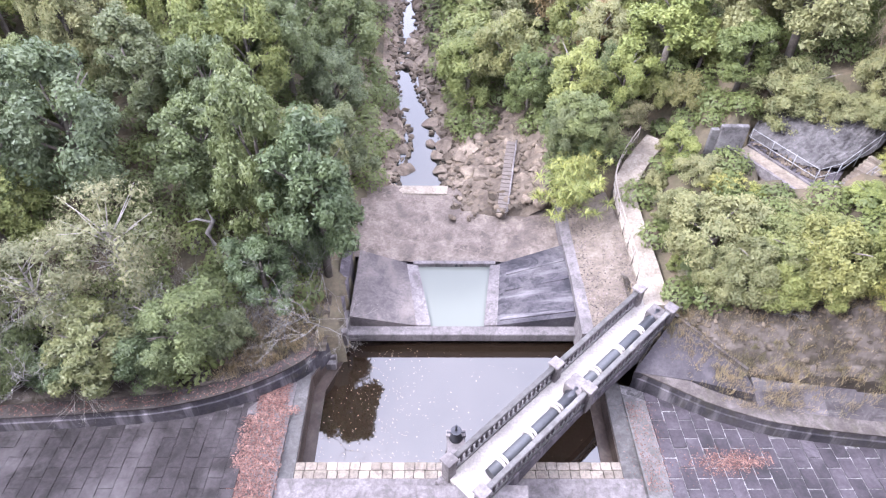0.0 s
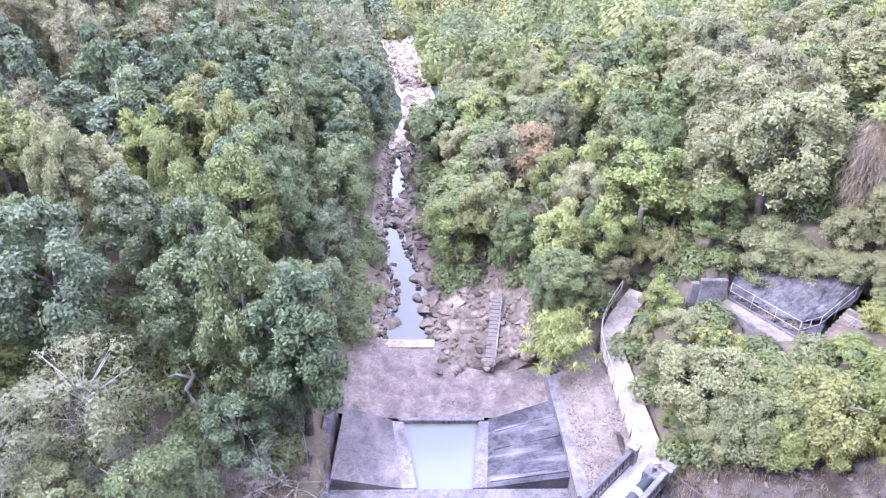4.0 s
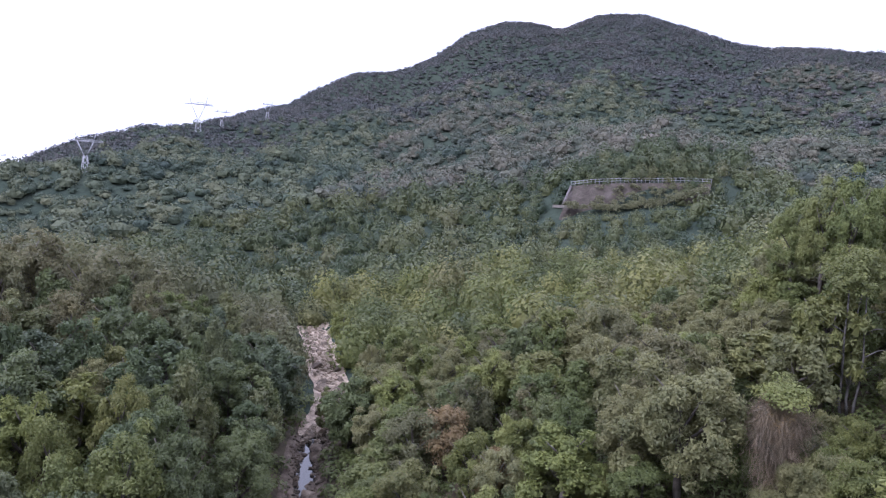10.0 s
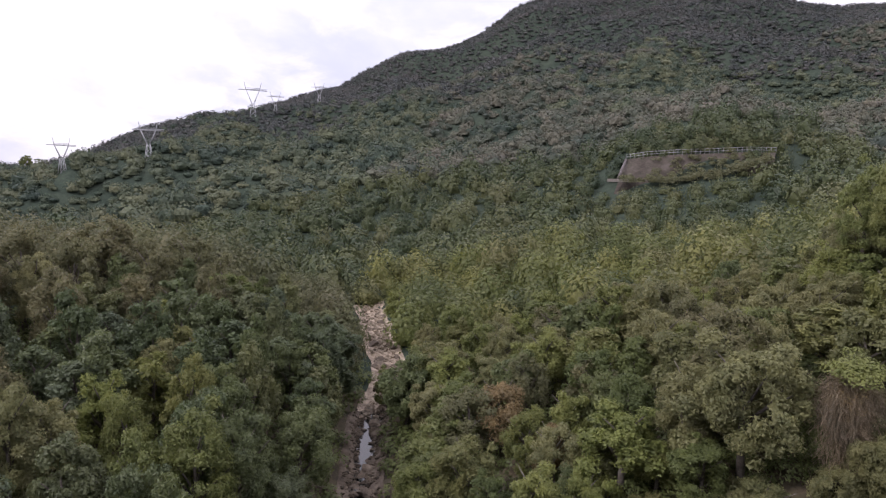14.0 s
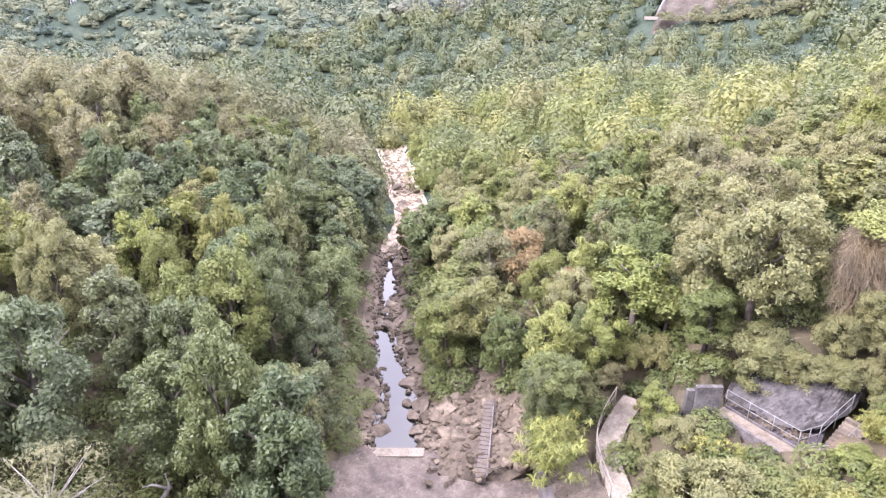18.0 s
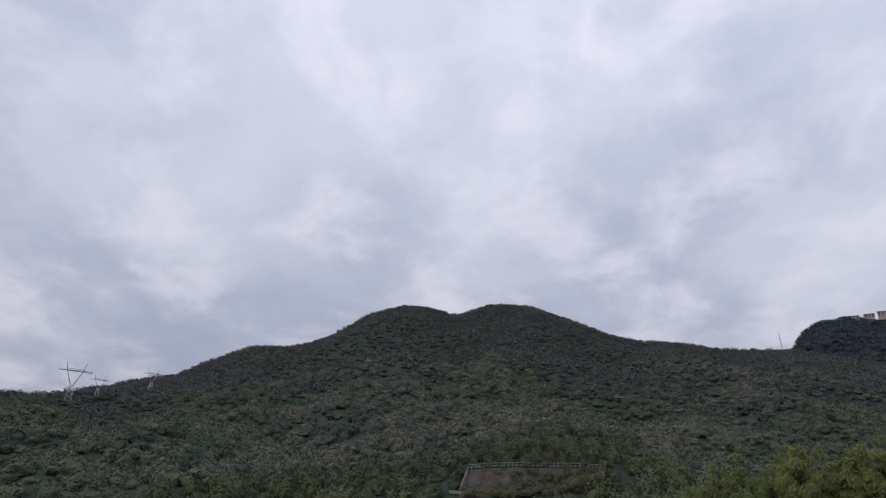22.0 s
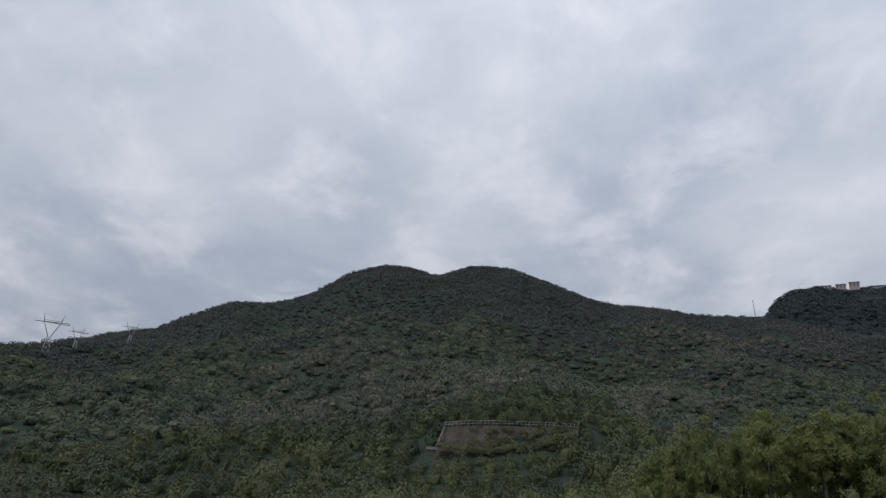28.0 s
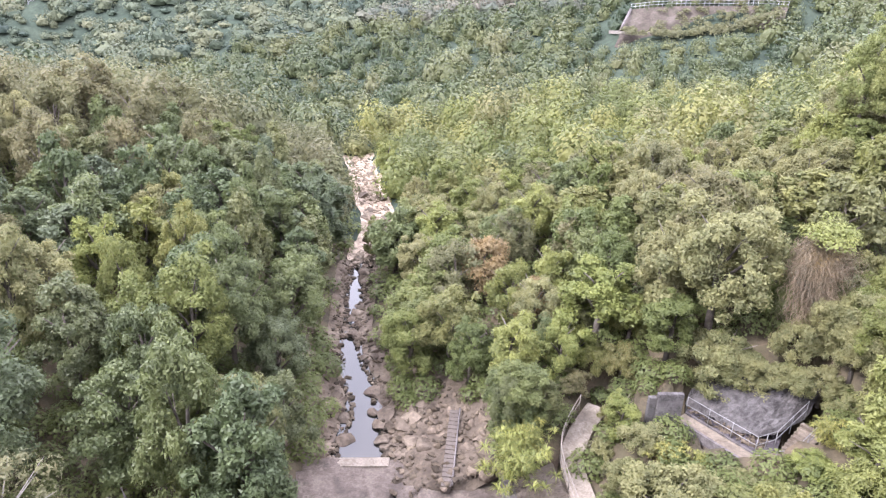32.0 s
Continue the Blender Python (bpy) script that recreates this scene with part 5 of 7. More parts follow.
plant("lime", 13.9, 30.7, 1.4, 3.0, 1)
plant("pale", 20.4, 34.6, 4.2, 10.0, 0)
plant("pale", 20.6, 32.6, 2.9, 5.6, 1)
plant("pale", 22.8, 31.4, 2.4, 3.6, 0)
plant("pale", 26.9, 30.2, 1.9, 3.6, 1)
plant("drape", 25.3, 32.9, 2.1, 6.4, 0)
plant("slender", 33.4, 36.8, 2.6, 12.0, 0)
plant("slender", 36.4, 40.4, 2.8, 11.0, 0)
plant("sparse", 26.9, 32.2, 1.6, 4.0, 0)
plant("pale", 24.2, 31.6, 1.8, 3.2, 1)
plant("pale", 19.8, 32.9, 2.0, 3.6, 0)
plant("pale", 21.4, 31.2, 1.7, 2.6, 1)
for x, y, z in ((20.3, 33.0, 7.0), (21.4, 31.6, 6.9), (22.4, 30.3, 6.9), (23.4, 29.9, 7.0), (24.8, 29.4, 7.2), (25.3, 28.3, 6.6)):
    plant("bush", x, y, 1.45, 2.0, None, z)
for x, y in ((25.9, 28.9), (26.2, 30.1), (25.8, 31.5), (26.6, 27.4)):
    plant("pale", x, y, 1.7, 2.8)
for x, y in ((27.4, 32.6), (29.0, 33.8), (28.6, 31.8), (24.4, 33.8), (30.2, 32.6)):
    plant("broad", x, y, 1.8, 3.2)
plant("bush", 26.4, 28.8, 1.6, 2.2, 0)
plant("bush", 25.8, 30.9, 1.5, 2.2, 1)
plant("broad", 27.6, 31.0, 1.8, 3.2, 2)
plant("broad", -7.7, 25.2, 2.5, 8.6, 3)
plant("bush", 13.6, 21.2, 1.6, 2.2, 1)
plant("broad", 15.6, 19.8, 1.8, 2.6, 0)
plant("broad", 17.4, 19.3, 1.6, 2.2, 0)
plant("blade", 19.2, 19.0, 1.2, 1.8, 0)
plant("broad", 20.8, 18.6, 1.7, 2.4, 3)
plant("lime", 22.6, 18.6, 1.6, 2.4, 1)
plant("bush", 24.6, 18.2, 1.8, 2.6, 1)
plant("bare", 15.4, 19.4, 1.2, 1.8, 0)
plant("bare", -17.6, 17.2, 2.0, 3.4, 0)
plant("bare", -8.9, 23.2, 1.6, 4.6, 0)
for az, r, rad, h in ((-36, 62, 3.2, 9.5), (-33, 66, 3.6, 10), (-30, 70, 3.4, 10.5), (-26.5, 68, 3.2, 10), (-24, 74, 3.6, 10), (-21, 72, 3.2, 9.5), (-18, 78, 3.4, 9.5), (-38, 55, 3.0, 9), (-28, 60, 3.0, 9), (-22, 63, 2.8, 8.5), (-15.5, 76, 3.0, 8.5), (-34, 74, 3.4, 9.5)):
    plant("grey", r * math.sin(radians(az)), r * math.cos(radians(az)), rad, h)
plant("bush", 13.6, 23.6, 2.7, 3.8, 0)
plant("broad", 16.4, 21.2, 2.3, 2.8, 1)
plant("bush", 13.5, 21.2, 1.5, 2.8, 0)
plant("broad", 14.6, 20.3, 2.0, 3.2, 4)
plant("bush", 13.2, 26.4, 1.5, 2.4, 1)
plant("blade", 15.4, 27.4, 1.1, 1.9, 0)
plant("broad", 18.4, 22.0, 2.0, 2.0, 0)
plant("broad", 17.6, 20.2, 2.3, 3.6, 2)
plant("blade", 22.3, 25.2, 1.0, 1.6, 0)
plant("broad", 20.6, 20.0, 2.2, 3.4, 4)
plant("lime", 22.4, 22.2, 2.3, 3.6, 1)
plant("broad", 4.6, 41.2, 2.9, 7.4, 0)
plant("broad", 2.6, 43.6, 2.2, 5.8, 3)
plant("broad", 6.0, 38.4, 2.1, 5.6, 1)
plant("rust", 8.5, 50.4, 2.7, 6.7, 0)
plant("lime", 12.8, 44.9, 2.4, 6.2, 1)
plant("broad", 16.0, 41.1, 2.7, 6.8, 2)
plant("rust", 11.1, 42.7, 1.9, 4.9, 0)
plant("pale", 18.9, 38.2, 2.8, 7.6, 1)
plant("broad", -7.6, 67.1, 2.8, 9.3, 3)
plant("broad", -9.4, 54.7, 2.6, 7.6, 5)
plant("broad", 1.6, 62.2, 2.3, 5.9, 0)
plant("lime", -0.2, 97.9, 2.6, 6.7, 0)
plant("broad", -1.0, 66.3, 2.0, 5.2, 1)
plant("lime", 4.1, 55.6, 2.1, 5.4, 1)
plant("pale", 21.6, 50.1, 3.2, 8.1, 1)
plant("grey", 22.6, 40.8, 3.4, 8.5, 0)
plant("grey", -30.7, 66.5, 4.6, 11.0, 1)
plant("grey", 15.4, 47.5, 2.4, 6.4, 1)
for kind, az, el, r, rad in (("tall", 37.6, 2.4, 64, 2.6), ("tall", 39.6, 3.4, 62, 2.6), ("tall", 41.6, 4.3, 60, 2.6), ("tall", 43.8, 4.2, 66, 2.8), ("tall_lime", 45.7, 5.7, 62, 2.6), ("tall", 47.6, 4.7, 66, 3.0), ("tall_lime", 49.6, 5.7, 64, 2.8),
                             ("tall", 51.6, 5.7, 68, 3.2), ("tall", 53.6, 6.4, 64, 3.0), ("tall_lime", 55.4, 6.6, 66, 2.8), ("tall", 57.2, 7.4, 64, 3.0), ("tall_lime", 59.3, 8.0, 60, 2.8), ("tall", 61.5, 8.2, 62, 3.0), ("tall", 63.8, 8.3, 62, 3.0)):
    x, y = r * math.sin(radians(az)), r * math.cos(radians(az))
    plant(kind, x, y, rad, EYE_Z + r * math.tan(radians(el)) - stand_z(x, y))
plant("pale", 44.0, 50.0, 2.2, 9.5, 1)
plant("fine", 32.6, 38.2, 2.8, 9.6, 1)
plant("fine", 35.0, 39.5, 2.6, 9.8, 3)
plant("pale", 40.6, 54.5, 2.2, 9.0, 0)
plant("broad", -290.0, 516.0, 6.5, 13.0, 2)
plant("deep", -10.2, 18.6, 1.6, 2.6, 1)
plant("deep", -13.4, 17.4, 1.9, 3.2, 5)
plant("deep", -16.6, 16.9, 1.9, 2.8, 0)
plant("deep", -18.8, 16.8, 2.0, 3.4, 1)
plant("deep", -22.0, 16.6, 2.1, 3.2, 3)
plant("deep", -24.6, 17.0, 2.2, 3.8, 2)
plant("deep", -27.5, 17.4, 2.4, 4.2, 4)
plant("bare", -19.5, 17.4, 2.6, 4.6, 0)
plant("bare", -17.2, 17.0, 2.4, 4.2, 0)
plant("bare", -22.6, 17.0, 2.6, 4.4, 0)
plant("bare", -13.0, 18.0, 2.2, 4.2, 0)
plant("bare", -15.6, 19.6, 2.4, 5.2, 0)
plant("bare", -21.8, 18.0, 2.4, 4.0, 0)
plant("bare", -12.6, 20.2, 1.8, 4.6, 0)
plant("bare", -9.6, 19.2, 1.4, 2.6, 0)
plant("brush", 11.5, 33.5, 1.2, 0.9)
plant("brush", 12.6, 33.9, 1.1, 0.8)
plant("bush", 13.0, 24.6, 0.8, 1.1, 0)
plant("bush", 13.1, 26.2, 0.8, 1.0, 1)
plant("bush", 13.0, 28.0, 0.9, 1.1, 0)
plant("bush", 12.8, 30.0, 0.9, 1.2, 1)
plant("broad", 13.0, 22.9, 0.8, 1.2, 1)
plant("broad", 14.2, 32.6, 1.0, 1.5, 3)
plant("grey", 12.2, 35.2, 1.4, 2.4, 0)
plant("broad", 15.6, 35.6, 1.6, 3.0, 2)
plant("bare", 10.6, 34.0, 1.2, 1.3, 0)
for x, y, q, h in ((12.9, 37.0, 1.7, 3.2), (14.3, 36.4, 1.5, 2.8), (11.6, 38.4, 1.8, 3.6), (13.4, 38.9, 1.9, 3.8), (16.4, 37.4, 1.8, 3.6)):
    plant("low", x, y, q, h)
plant("bush", 16.2, 24.6, 1.5, 1.4, 0)
plant("bush", 14.6, 28.4, 1.5, 2.0, 1)
plant("bush", 18.0, 24.2, 1.2, 0.9, 0)
plant("blade", 16.9, 26.6, 0.8, 1.1, 0)
plant("lime", 20.6, 23.7, 1.4, 1.5, 0)
plant("broad", 24.5, 24.6, 2.0, 3.6, 1)
plant("broad", 26.6, 27.6, 2.2, 5.0, 2)
plant("broad", 17.6, 34.0, 2.2, 5.4, 3)
plant("broad", 23.6, 20.4, 2.0, 3.2, 5)


def plant_filler():
    for x, y, r, az in scatter(17, 76, -46, 57, 4.1, RNG):
        if blocked(x, y, 1.2) or y < 15 or any((x - a) ** 2 + (y - b) ** 2 < (0.62 * c + 1.0) ** 2 for a, b, c in STANDS[:100]):
            continue
        u = RNG.random()
        left = x < river_x(y)
        kind = ("broad" if r < 46 else "fine") if u < (0.86 if left else 0.56) else "grey" if u < (0.93 if left else 0.70) else "lime" if u < (0.96 if left else 0.82) else "pale"
        rad = 2.0 + 1.1 * RNG.random()
        h = (6.2 + 2.8 * RNG.random()) * (1.0 if left else 0.85)
        if r < 27:
            rad, h = rad * 0.75, h * 0.62
        plant(kind, x, y, rad, h)


plant_filler()


def build_undergrowth():
    """Low leafy growth that closes the floor between the trunks."""
    rng = np.random.default_rng(5)
    c, r = [], []
    for x, y, q, az in scatter(17, 80, -48, 57, 1.9, rng):
        if bare_ground(x, y) or y < 15:
            continue
        c.append((x, y, stand_z(x, y) + 0.2 + 0.5 * rng.random()))
        r.append(0.8 + 0.6 * rng.random())
    c, r = np.array(c), np.array(r)
    near = np.hypot(c[:, 0], c[:, 1]) < 44
    v, f = leaf_cloud(rng, c[near], r[near], 420 * int(near.sum()), 0.22)
    w, g = leaf_cloud(rng, c[~near], r[~near], 110 * int((~near).sum()), 0.34)
    v, f = np.concatenate([v, w]), np.concatenate([f, g + len(v)])
    tagged(raw("undergrowth", v, f, M_LEAF_MID), "low tangled green undergrowth on the forest floor", "undergrowth", kind="stuff")


build_undergrowth()


def forest(name, places, templates, material, label, scale):
    """Many far crowns in one sheet of leaves, each crown with a tone of its own."""
    vs, fs, tone, base = [], [], [], 0
    for x, y, r, az in places:
        v, f = templates[int(RNG.integers(len(templates)))]
        s = scale * (0.62 + 0.9 * RNG.random() ** 1.5)
        if 125 < r < 190 and 16.5 < az < 30:
            s = min(s, 0.95)
        a = RNG.random() * 6.283
        c, q = math.cos(a), math.sin(a)
        w = v @ np.array([[c, q, 0], [-q, c, 0], [0, 0, 1.0]]) * np.array([s, s, s * (0.8 + 0.55 * RNG.random())])
        vs.append(w + np.array([x, y, sheet_z(x, y) - 0.3]))
        fs.append(f + base)
        tone.append(np.full(len(f), RNG.random()))
        base += len(v)
    ob = raw(name, np.concatenate(vs), np.concatenate(fs), material)
    ob.data.attributes.new("tree_tone", "FLOAT", "FACE").data.foreach_set("value", np.concatenate(tone).astype(np.float32))
    return tagged(ob, label, "forest", kind="stuff")


def dome_template(seed, turns, levels, lobes, leaves, size, rx, rz, core=0.76, low=-0.15):
    """A distant crown: one closed, dented dome with smaller domes at its side and a few loose sprays."""
    rng = np.random.default_rng(seed)
    vs, fs, base = [], [], 0
    for k in range(1 + lobes):
        s = core if k == 0 else core * (0.45 + 0.2 * rng.random())
        a = 6.283 * (k + 0.5 * rng.random()) / max(lobes, 1)
        at = np.zeros(3) if k == 0 else np.array([0.82 * core * rx * math.cos(a), 0.82 * core * rx * math.sin(a), rz * (0.05 + 0.5 * rng.random())])
        n, m = (turns, levels) if k == 0 else (max(turns - 3, 5), max(levels - 1, 2))
        for j in range(m):
            e = -0.3 + 1.5 * j / m
            for i in range(n):
                q = s * (1 + 0.17 * rng.normal())
                t = 6.283 * (i + 0.5 * j + 0.3 * rng.random()) / n
                vs.append(at + q * np.array([rx * math.cos(e) * math.cos(t), rx * math.cos(e) * math.sin(t), rz * (0.45 + math.sin(e))]))
        vs.append(at + np.array([0, 0, s * rz * 1.42]))
        for j in range(m - 1):
            for i in range(n):
                p, q = base + j * n + i, base + j * n + (i + 1) % n
                fs += [(p, q, p + n), (q, q + n, p + n)]
        for i in range(n):
            fs.append((base + (m - 1) * n + i, base + (m - 1) * n + (i + 1) % n, base + m * n))
        base += m * n + 1
    # leaf sprays that lie on the dome
    e, t = np.arcsin(np.clip(low + (1 - low) * rng.random(leaves), -1, 1)), rng.random(leaves) * 6.283
    d = np.stack([np.cos(e) * np.cos(t), np.cos(e) * np.sin(t), np.sin(e)], 1)
    dent = 1 + 0.12 * np.sin(3 * t + seed) * np.cos(e) + 0.1 * np.sin(5 * t + 4 * e)
    p = d * np.array([rx, rx, rz]) * (dent * (core + 0.06 + (1.0 - core) * rng.random(leaves) ** 0.7))[:, None] + np.array([0, 0, 0.45 * rz])
    nrm = d + rng.normal(size=(leaves, 3)) * 0.3 + np.array([0, 0, 0.1])
    u = np.cross(nrm, rng.normal(size=(leaves, 3)))
    u /= np.linalg.norm(u, axis=1, keepdims=True)
    w = np.cross(nrm, u)
    w /= np.linalg.norm(w, axis=1, keepdims=True)
    L = size * (0.6 + 0.8 * rng.random((leaves, 1)))
    v = np.stack([p + u * L * 0.6, p - u * L * 0.4 - w * L * 0.42, p - u * L * 0.4 + w * L * 0.42], 1).reshape(-1, 3)
    return np.concatenate([np.array(vs), v]), np.concatenate([np.array(fs), np.arange(3 * leaves).reshape(-1, 3) + base])


NEAR_CROWNS = [dome_template(60 + k, 7, 3, 3, 860, 0.34, 2.7, 3.0, 0.5, -0.5) for k in range(8)]
HEAD_CROWNS = [dome_template(70 + k, 7, 3, 2, 310, 0.42, 2.6, 2.8, 0.56, -0.4) for k in range(8)]
VALLEY = [p for p in scatter(76, 130, -42, 60, 5.0, RNG) if not blocked(p[0], p[1], 0.9)]
LEFT_SLOPE = [p for p in VALLEY if p[2] < 118 and p[0] < river_x(p[1])]
RIGHT_SLOPE = [p for p in VALLEY if p[2] < 128 and p[0] >= river_x(p[1])]
VALLEY_HEAD = [p for p in scatter(118, 215, -42, 62, 5.3, RNG) if p[2] >= (118 if p[0] < river_x(p[1]) else 128) and not blocked(p[0], p[1], 1.0)]
VALLEY_HEAD += [(r * math.sin(radians(az)), r * math.cos(radians(az)), r, az) for az, r in zip(20.5 + 11 * RNG.random(70), 185 + 6 * RNG.random(70))]
forest("left_slope_forest", LEFT_SLOPE, NEAR_CROWNS, M_LEAF_LEFT, "grey-green broad-leaved forest on the shaded valley side", 1.0)
forest("right_slope_forest", RIGHT_SLOPE, NEAR_CROWNS, M_LEAF_MID, "dense olive green broad-leaved forest on the valley side", 1.0)
forest("valley_head_forest", VALLEY_HEAD, HEAD_CROWNS, M_LEAF_HEAD, "dense dark green forest at the valley's head", 1.05)
SCAR_R = range_at(8.5, 2.55)
PYLONS = []
for az, low, top, turn in ((-12.7, 5.5, 7.8, 0.2), (-20.9, 1.5, 4.15, 0.1), (-27.0, 0.5, 2.6, 0.9), (-10.85, 5.9, 7.1, 0.3), (-7.15, 6.9, 8.05, 0.3)):
    r = range_at(az, low - 0.6)
    PYLONS.append((az, r, sheet_z(r * math.sin(radians(az)), r * math.cos(radians(az))), top, turn))


def felled(p):
    """Where the forest is kept low under the power line."""
    return any(abs(p[3] - az) < 0.4 and r - 26 < p[2] < r + 5 for az, r, *_ in PYLONS[1:3])


HILL = [p for p in scatter(215, 660, -36, 65, 6.0, RNG) if p[2] < 490 + 200 * fbm(p[0], p[1], 0.012, 4, 3.0) + 150 * RNG.random() and not (6.9 < p[3] < 10.6 and abs(p[2] - SCAR_R) < 9) and not felled(p)]


def on_spur(p):
    return p[3] > 1 + 6 * fbm(p[0], p[1], 0.02, 3, 5.0) and fbm(p[0], p[1], 0.006, 3, 3.0) + 0.35 * fbm(p[0], p[1], 0.03, 3, 7.0) > 0.06


HILL_CROWNS = [dome_template(160 + k, 7, 3, 2, 130, 0.58, 3.1, 2.6, 0.68) for k in range(8)]
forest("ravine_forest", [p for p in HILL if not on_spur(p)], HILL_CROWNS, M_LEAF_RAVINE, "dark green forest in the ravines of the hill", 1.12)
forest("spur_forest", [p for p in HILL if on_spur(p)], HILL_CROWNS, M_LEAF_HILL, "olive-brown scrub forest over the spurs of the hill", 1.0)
LUMP = [dome_template(260 + k, 6, 2, 0, 44, 0.95, 3.4, 2.1, 0.6) for k in range(8)]
# the mountain's crowns carry the haze-greyed leaf colour
forest("mountain_forest", [p for p in scatter(400, 1120, -33, 65, 6.0, RNG) if p[2] >= 470 + 200 * fbm(p[0], p[1], 0.012, 4, 3.0) + 120 * RNG.random() and p[2] < ridge_range(max(p[3], -60)) + 20 and not felled(p)], LUMP, M_LEAF_FAR_HAZED, "dark scrub forest over the mountain", 1.0)


# ---- pylons ----
def build_pylon(az, r, z, h, turn):
    p = tagged(new("pylon"), "grey lattice steel power pylon on the ridge", "pylon", "pylons of the power line")
    p.location = (r * math.sin(radians(az)), r * math.cos(radians(az)), z)
    p.rotation_euler = (0, 0, turn)
    s = h / 40.0
    t = 0.28 * s

    def bar(name, a, b, k=1.0):
        bm = bmesh.new()
        tube(bm, [tuple(q * s for q in a), tuple(q * s for q in b)], t * k, 4)
        part(name, bm, M_STEEL, p)
    for sx in (-1, 1):
        for sy in (-1, 1):
            bar("leg", (sx * 4, sy * 4, -6), (sx * 1.6, sy * 1.2, 16), 1.5)
            bar("arm", (sx * 1.6, sy * 1.2, 16), (sx * 8, sy * 0.6, 31), 1.5)
        bar("horn", (sx * 8, 0, 31), (sx * 10, 0, 40), 1.4)
        for k in range(4):
            a = k / 4
            w0, w1 = 4 - 2.4 * a, 4 - 2.4 * (a + 0.25)
            bar("brace", (sx * w0, -w0, 22 * a - 6), (-sx * w1, -w1, 22 * (a + 0.25) - 6))
            bar("brace", (sx * (1.6 + 6.4 * a), 0.8, 16 + 15 * a), (sx * (1.0 + 6.4 * a + 2), -0.8, 16 + 15 * (a + 0.25)))
    for sy in (-1, 1):
        bar("crossarm", (-17, 0, 31), (17, 0, 31 + 0.8 * sy), 1.4)
    bar("crossarm", (-8, 0, 33), (8, 0, 33))
    return p


# the tops reach these elevations
for az, r, foot, top, turn in PYLONS:
    build_pylon(az, r, foot, EYE_Z + r * math.tan(radians(top)) - foot, turn)


# ---- fenced slope on the hill ----
def build_hill_slope():
    def at(az, el, r=184):
        return (r * math.sin(radians(az)), r * math.cos(radians(az)), EYE_Z + r * math.tan(radians(el)))
    line = [at(a, e) for a, e in ((19.8, 2.0), (21.5, 2.25), (24, 2.45), (27.1, 2.55), (29, 2.65), (31.3, 2.6))]
    bm = bmesh.new()
    n = len(line)
    top = [bm.verts.new(p) for p in line]
    low = [bm.verts.new(at(a, e, 176)) for a, e in ((18.9, -1.0), (21.4, -1.2), (24, -1.2), (27.1, -0.8), (29, 0.6), (31.2, 1.6))]
    for i in range(n - 1):
        bm.faces.new((low[i], low[i + 1], top[i + 1], top[i]))
    tagged(part("slope_facing", bm, M_SCAR), "bare brown cut slope with scattered scrub on the hillside", "slope", kind="structure")
    r = tagged(new("slope_railing"), "pale metal railing along the top of the slope", "railing")
    for h in (0.6, 1.3):
        bm = bmesh.new()
        tube(bm, [(x, y, z + h) for x, y, z in line], 0.06, 4)
        part("rail", bm, M_STEEL, r)
    for x, y, z in smooth_line(line, 34):
        bm = bmesh.new()
        tube(bm, [(x, y, z - 0.3), (x, y, z + 1.35)], 0.06, 4)
        part("rail_post", bm, M_STEEL, r)
    bm = bmesh.new()
    a, b = Vector(at(19.8, 2.0, 183.4)), Vector(at(19.1, 0.1, 175.4))
    tube(bm, [tuple(a), tuple(b)], 0.36, 4)
    tagged(part("slope_stair", bm, M_CONC), "pale concrete stair down the hillside slope", "stair")
    a, b = Vector(at(18.3, 0.15, 175)), Vector(at(20.1, 0.15, 175))
    bm = bmesh.new()
    slab(bm, [a, b, b + Vector((0, 0, 0.5)), a + Vector((0, 0, 0.5))], 0.3)
    tagged(part("slope_ledge", bm, M_DECK), "pale concrete ledge at the slope's foot", "ledge")


build_hill_slope()


for k in range(11):
    y = 21.9 + 0.95 * k
    plant(("bush", "sparse", "broad")[k % 3], 12.55 + 0.2 * (k % 2), y, 0.5 + 0.1 * (k % 3), 0.6)


def build_dead_trunk():
    """A broken bleached trunk in the gap between two crowns."""
    bm = bmesh.new()
    tube(bm, [(0, 0, -0.6), (0.1, 0, 0.9), (-0.15, 0.1, 1.7), (0.35, 0.1, 2.5), (0.2, 0.1, 3.2)], [0.16, 0.15, 0.13, 0.1, 0.05], 7)
    tube(bm, [(0.3, 0.1, 2.4), (-0.4, 0, 2.7), (-0.9, 0, 2.5)], [0.08, 0.06, 0.03], 6)
    ob = tagged(part("dead_trunk", bm, M_PALEBARK), "broken bleached dead trunk among green trees", "trunk")
    ob.location = (-11.6, 23.6, stand_z(-11.6, 23.6))


build_dead_trunk()


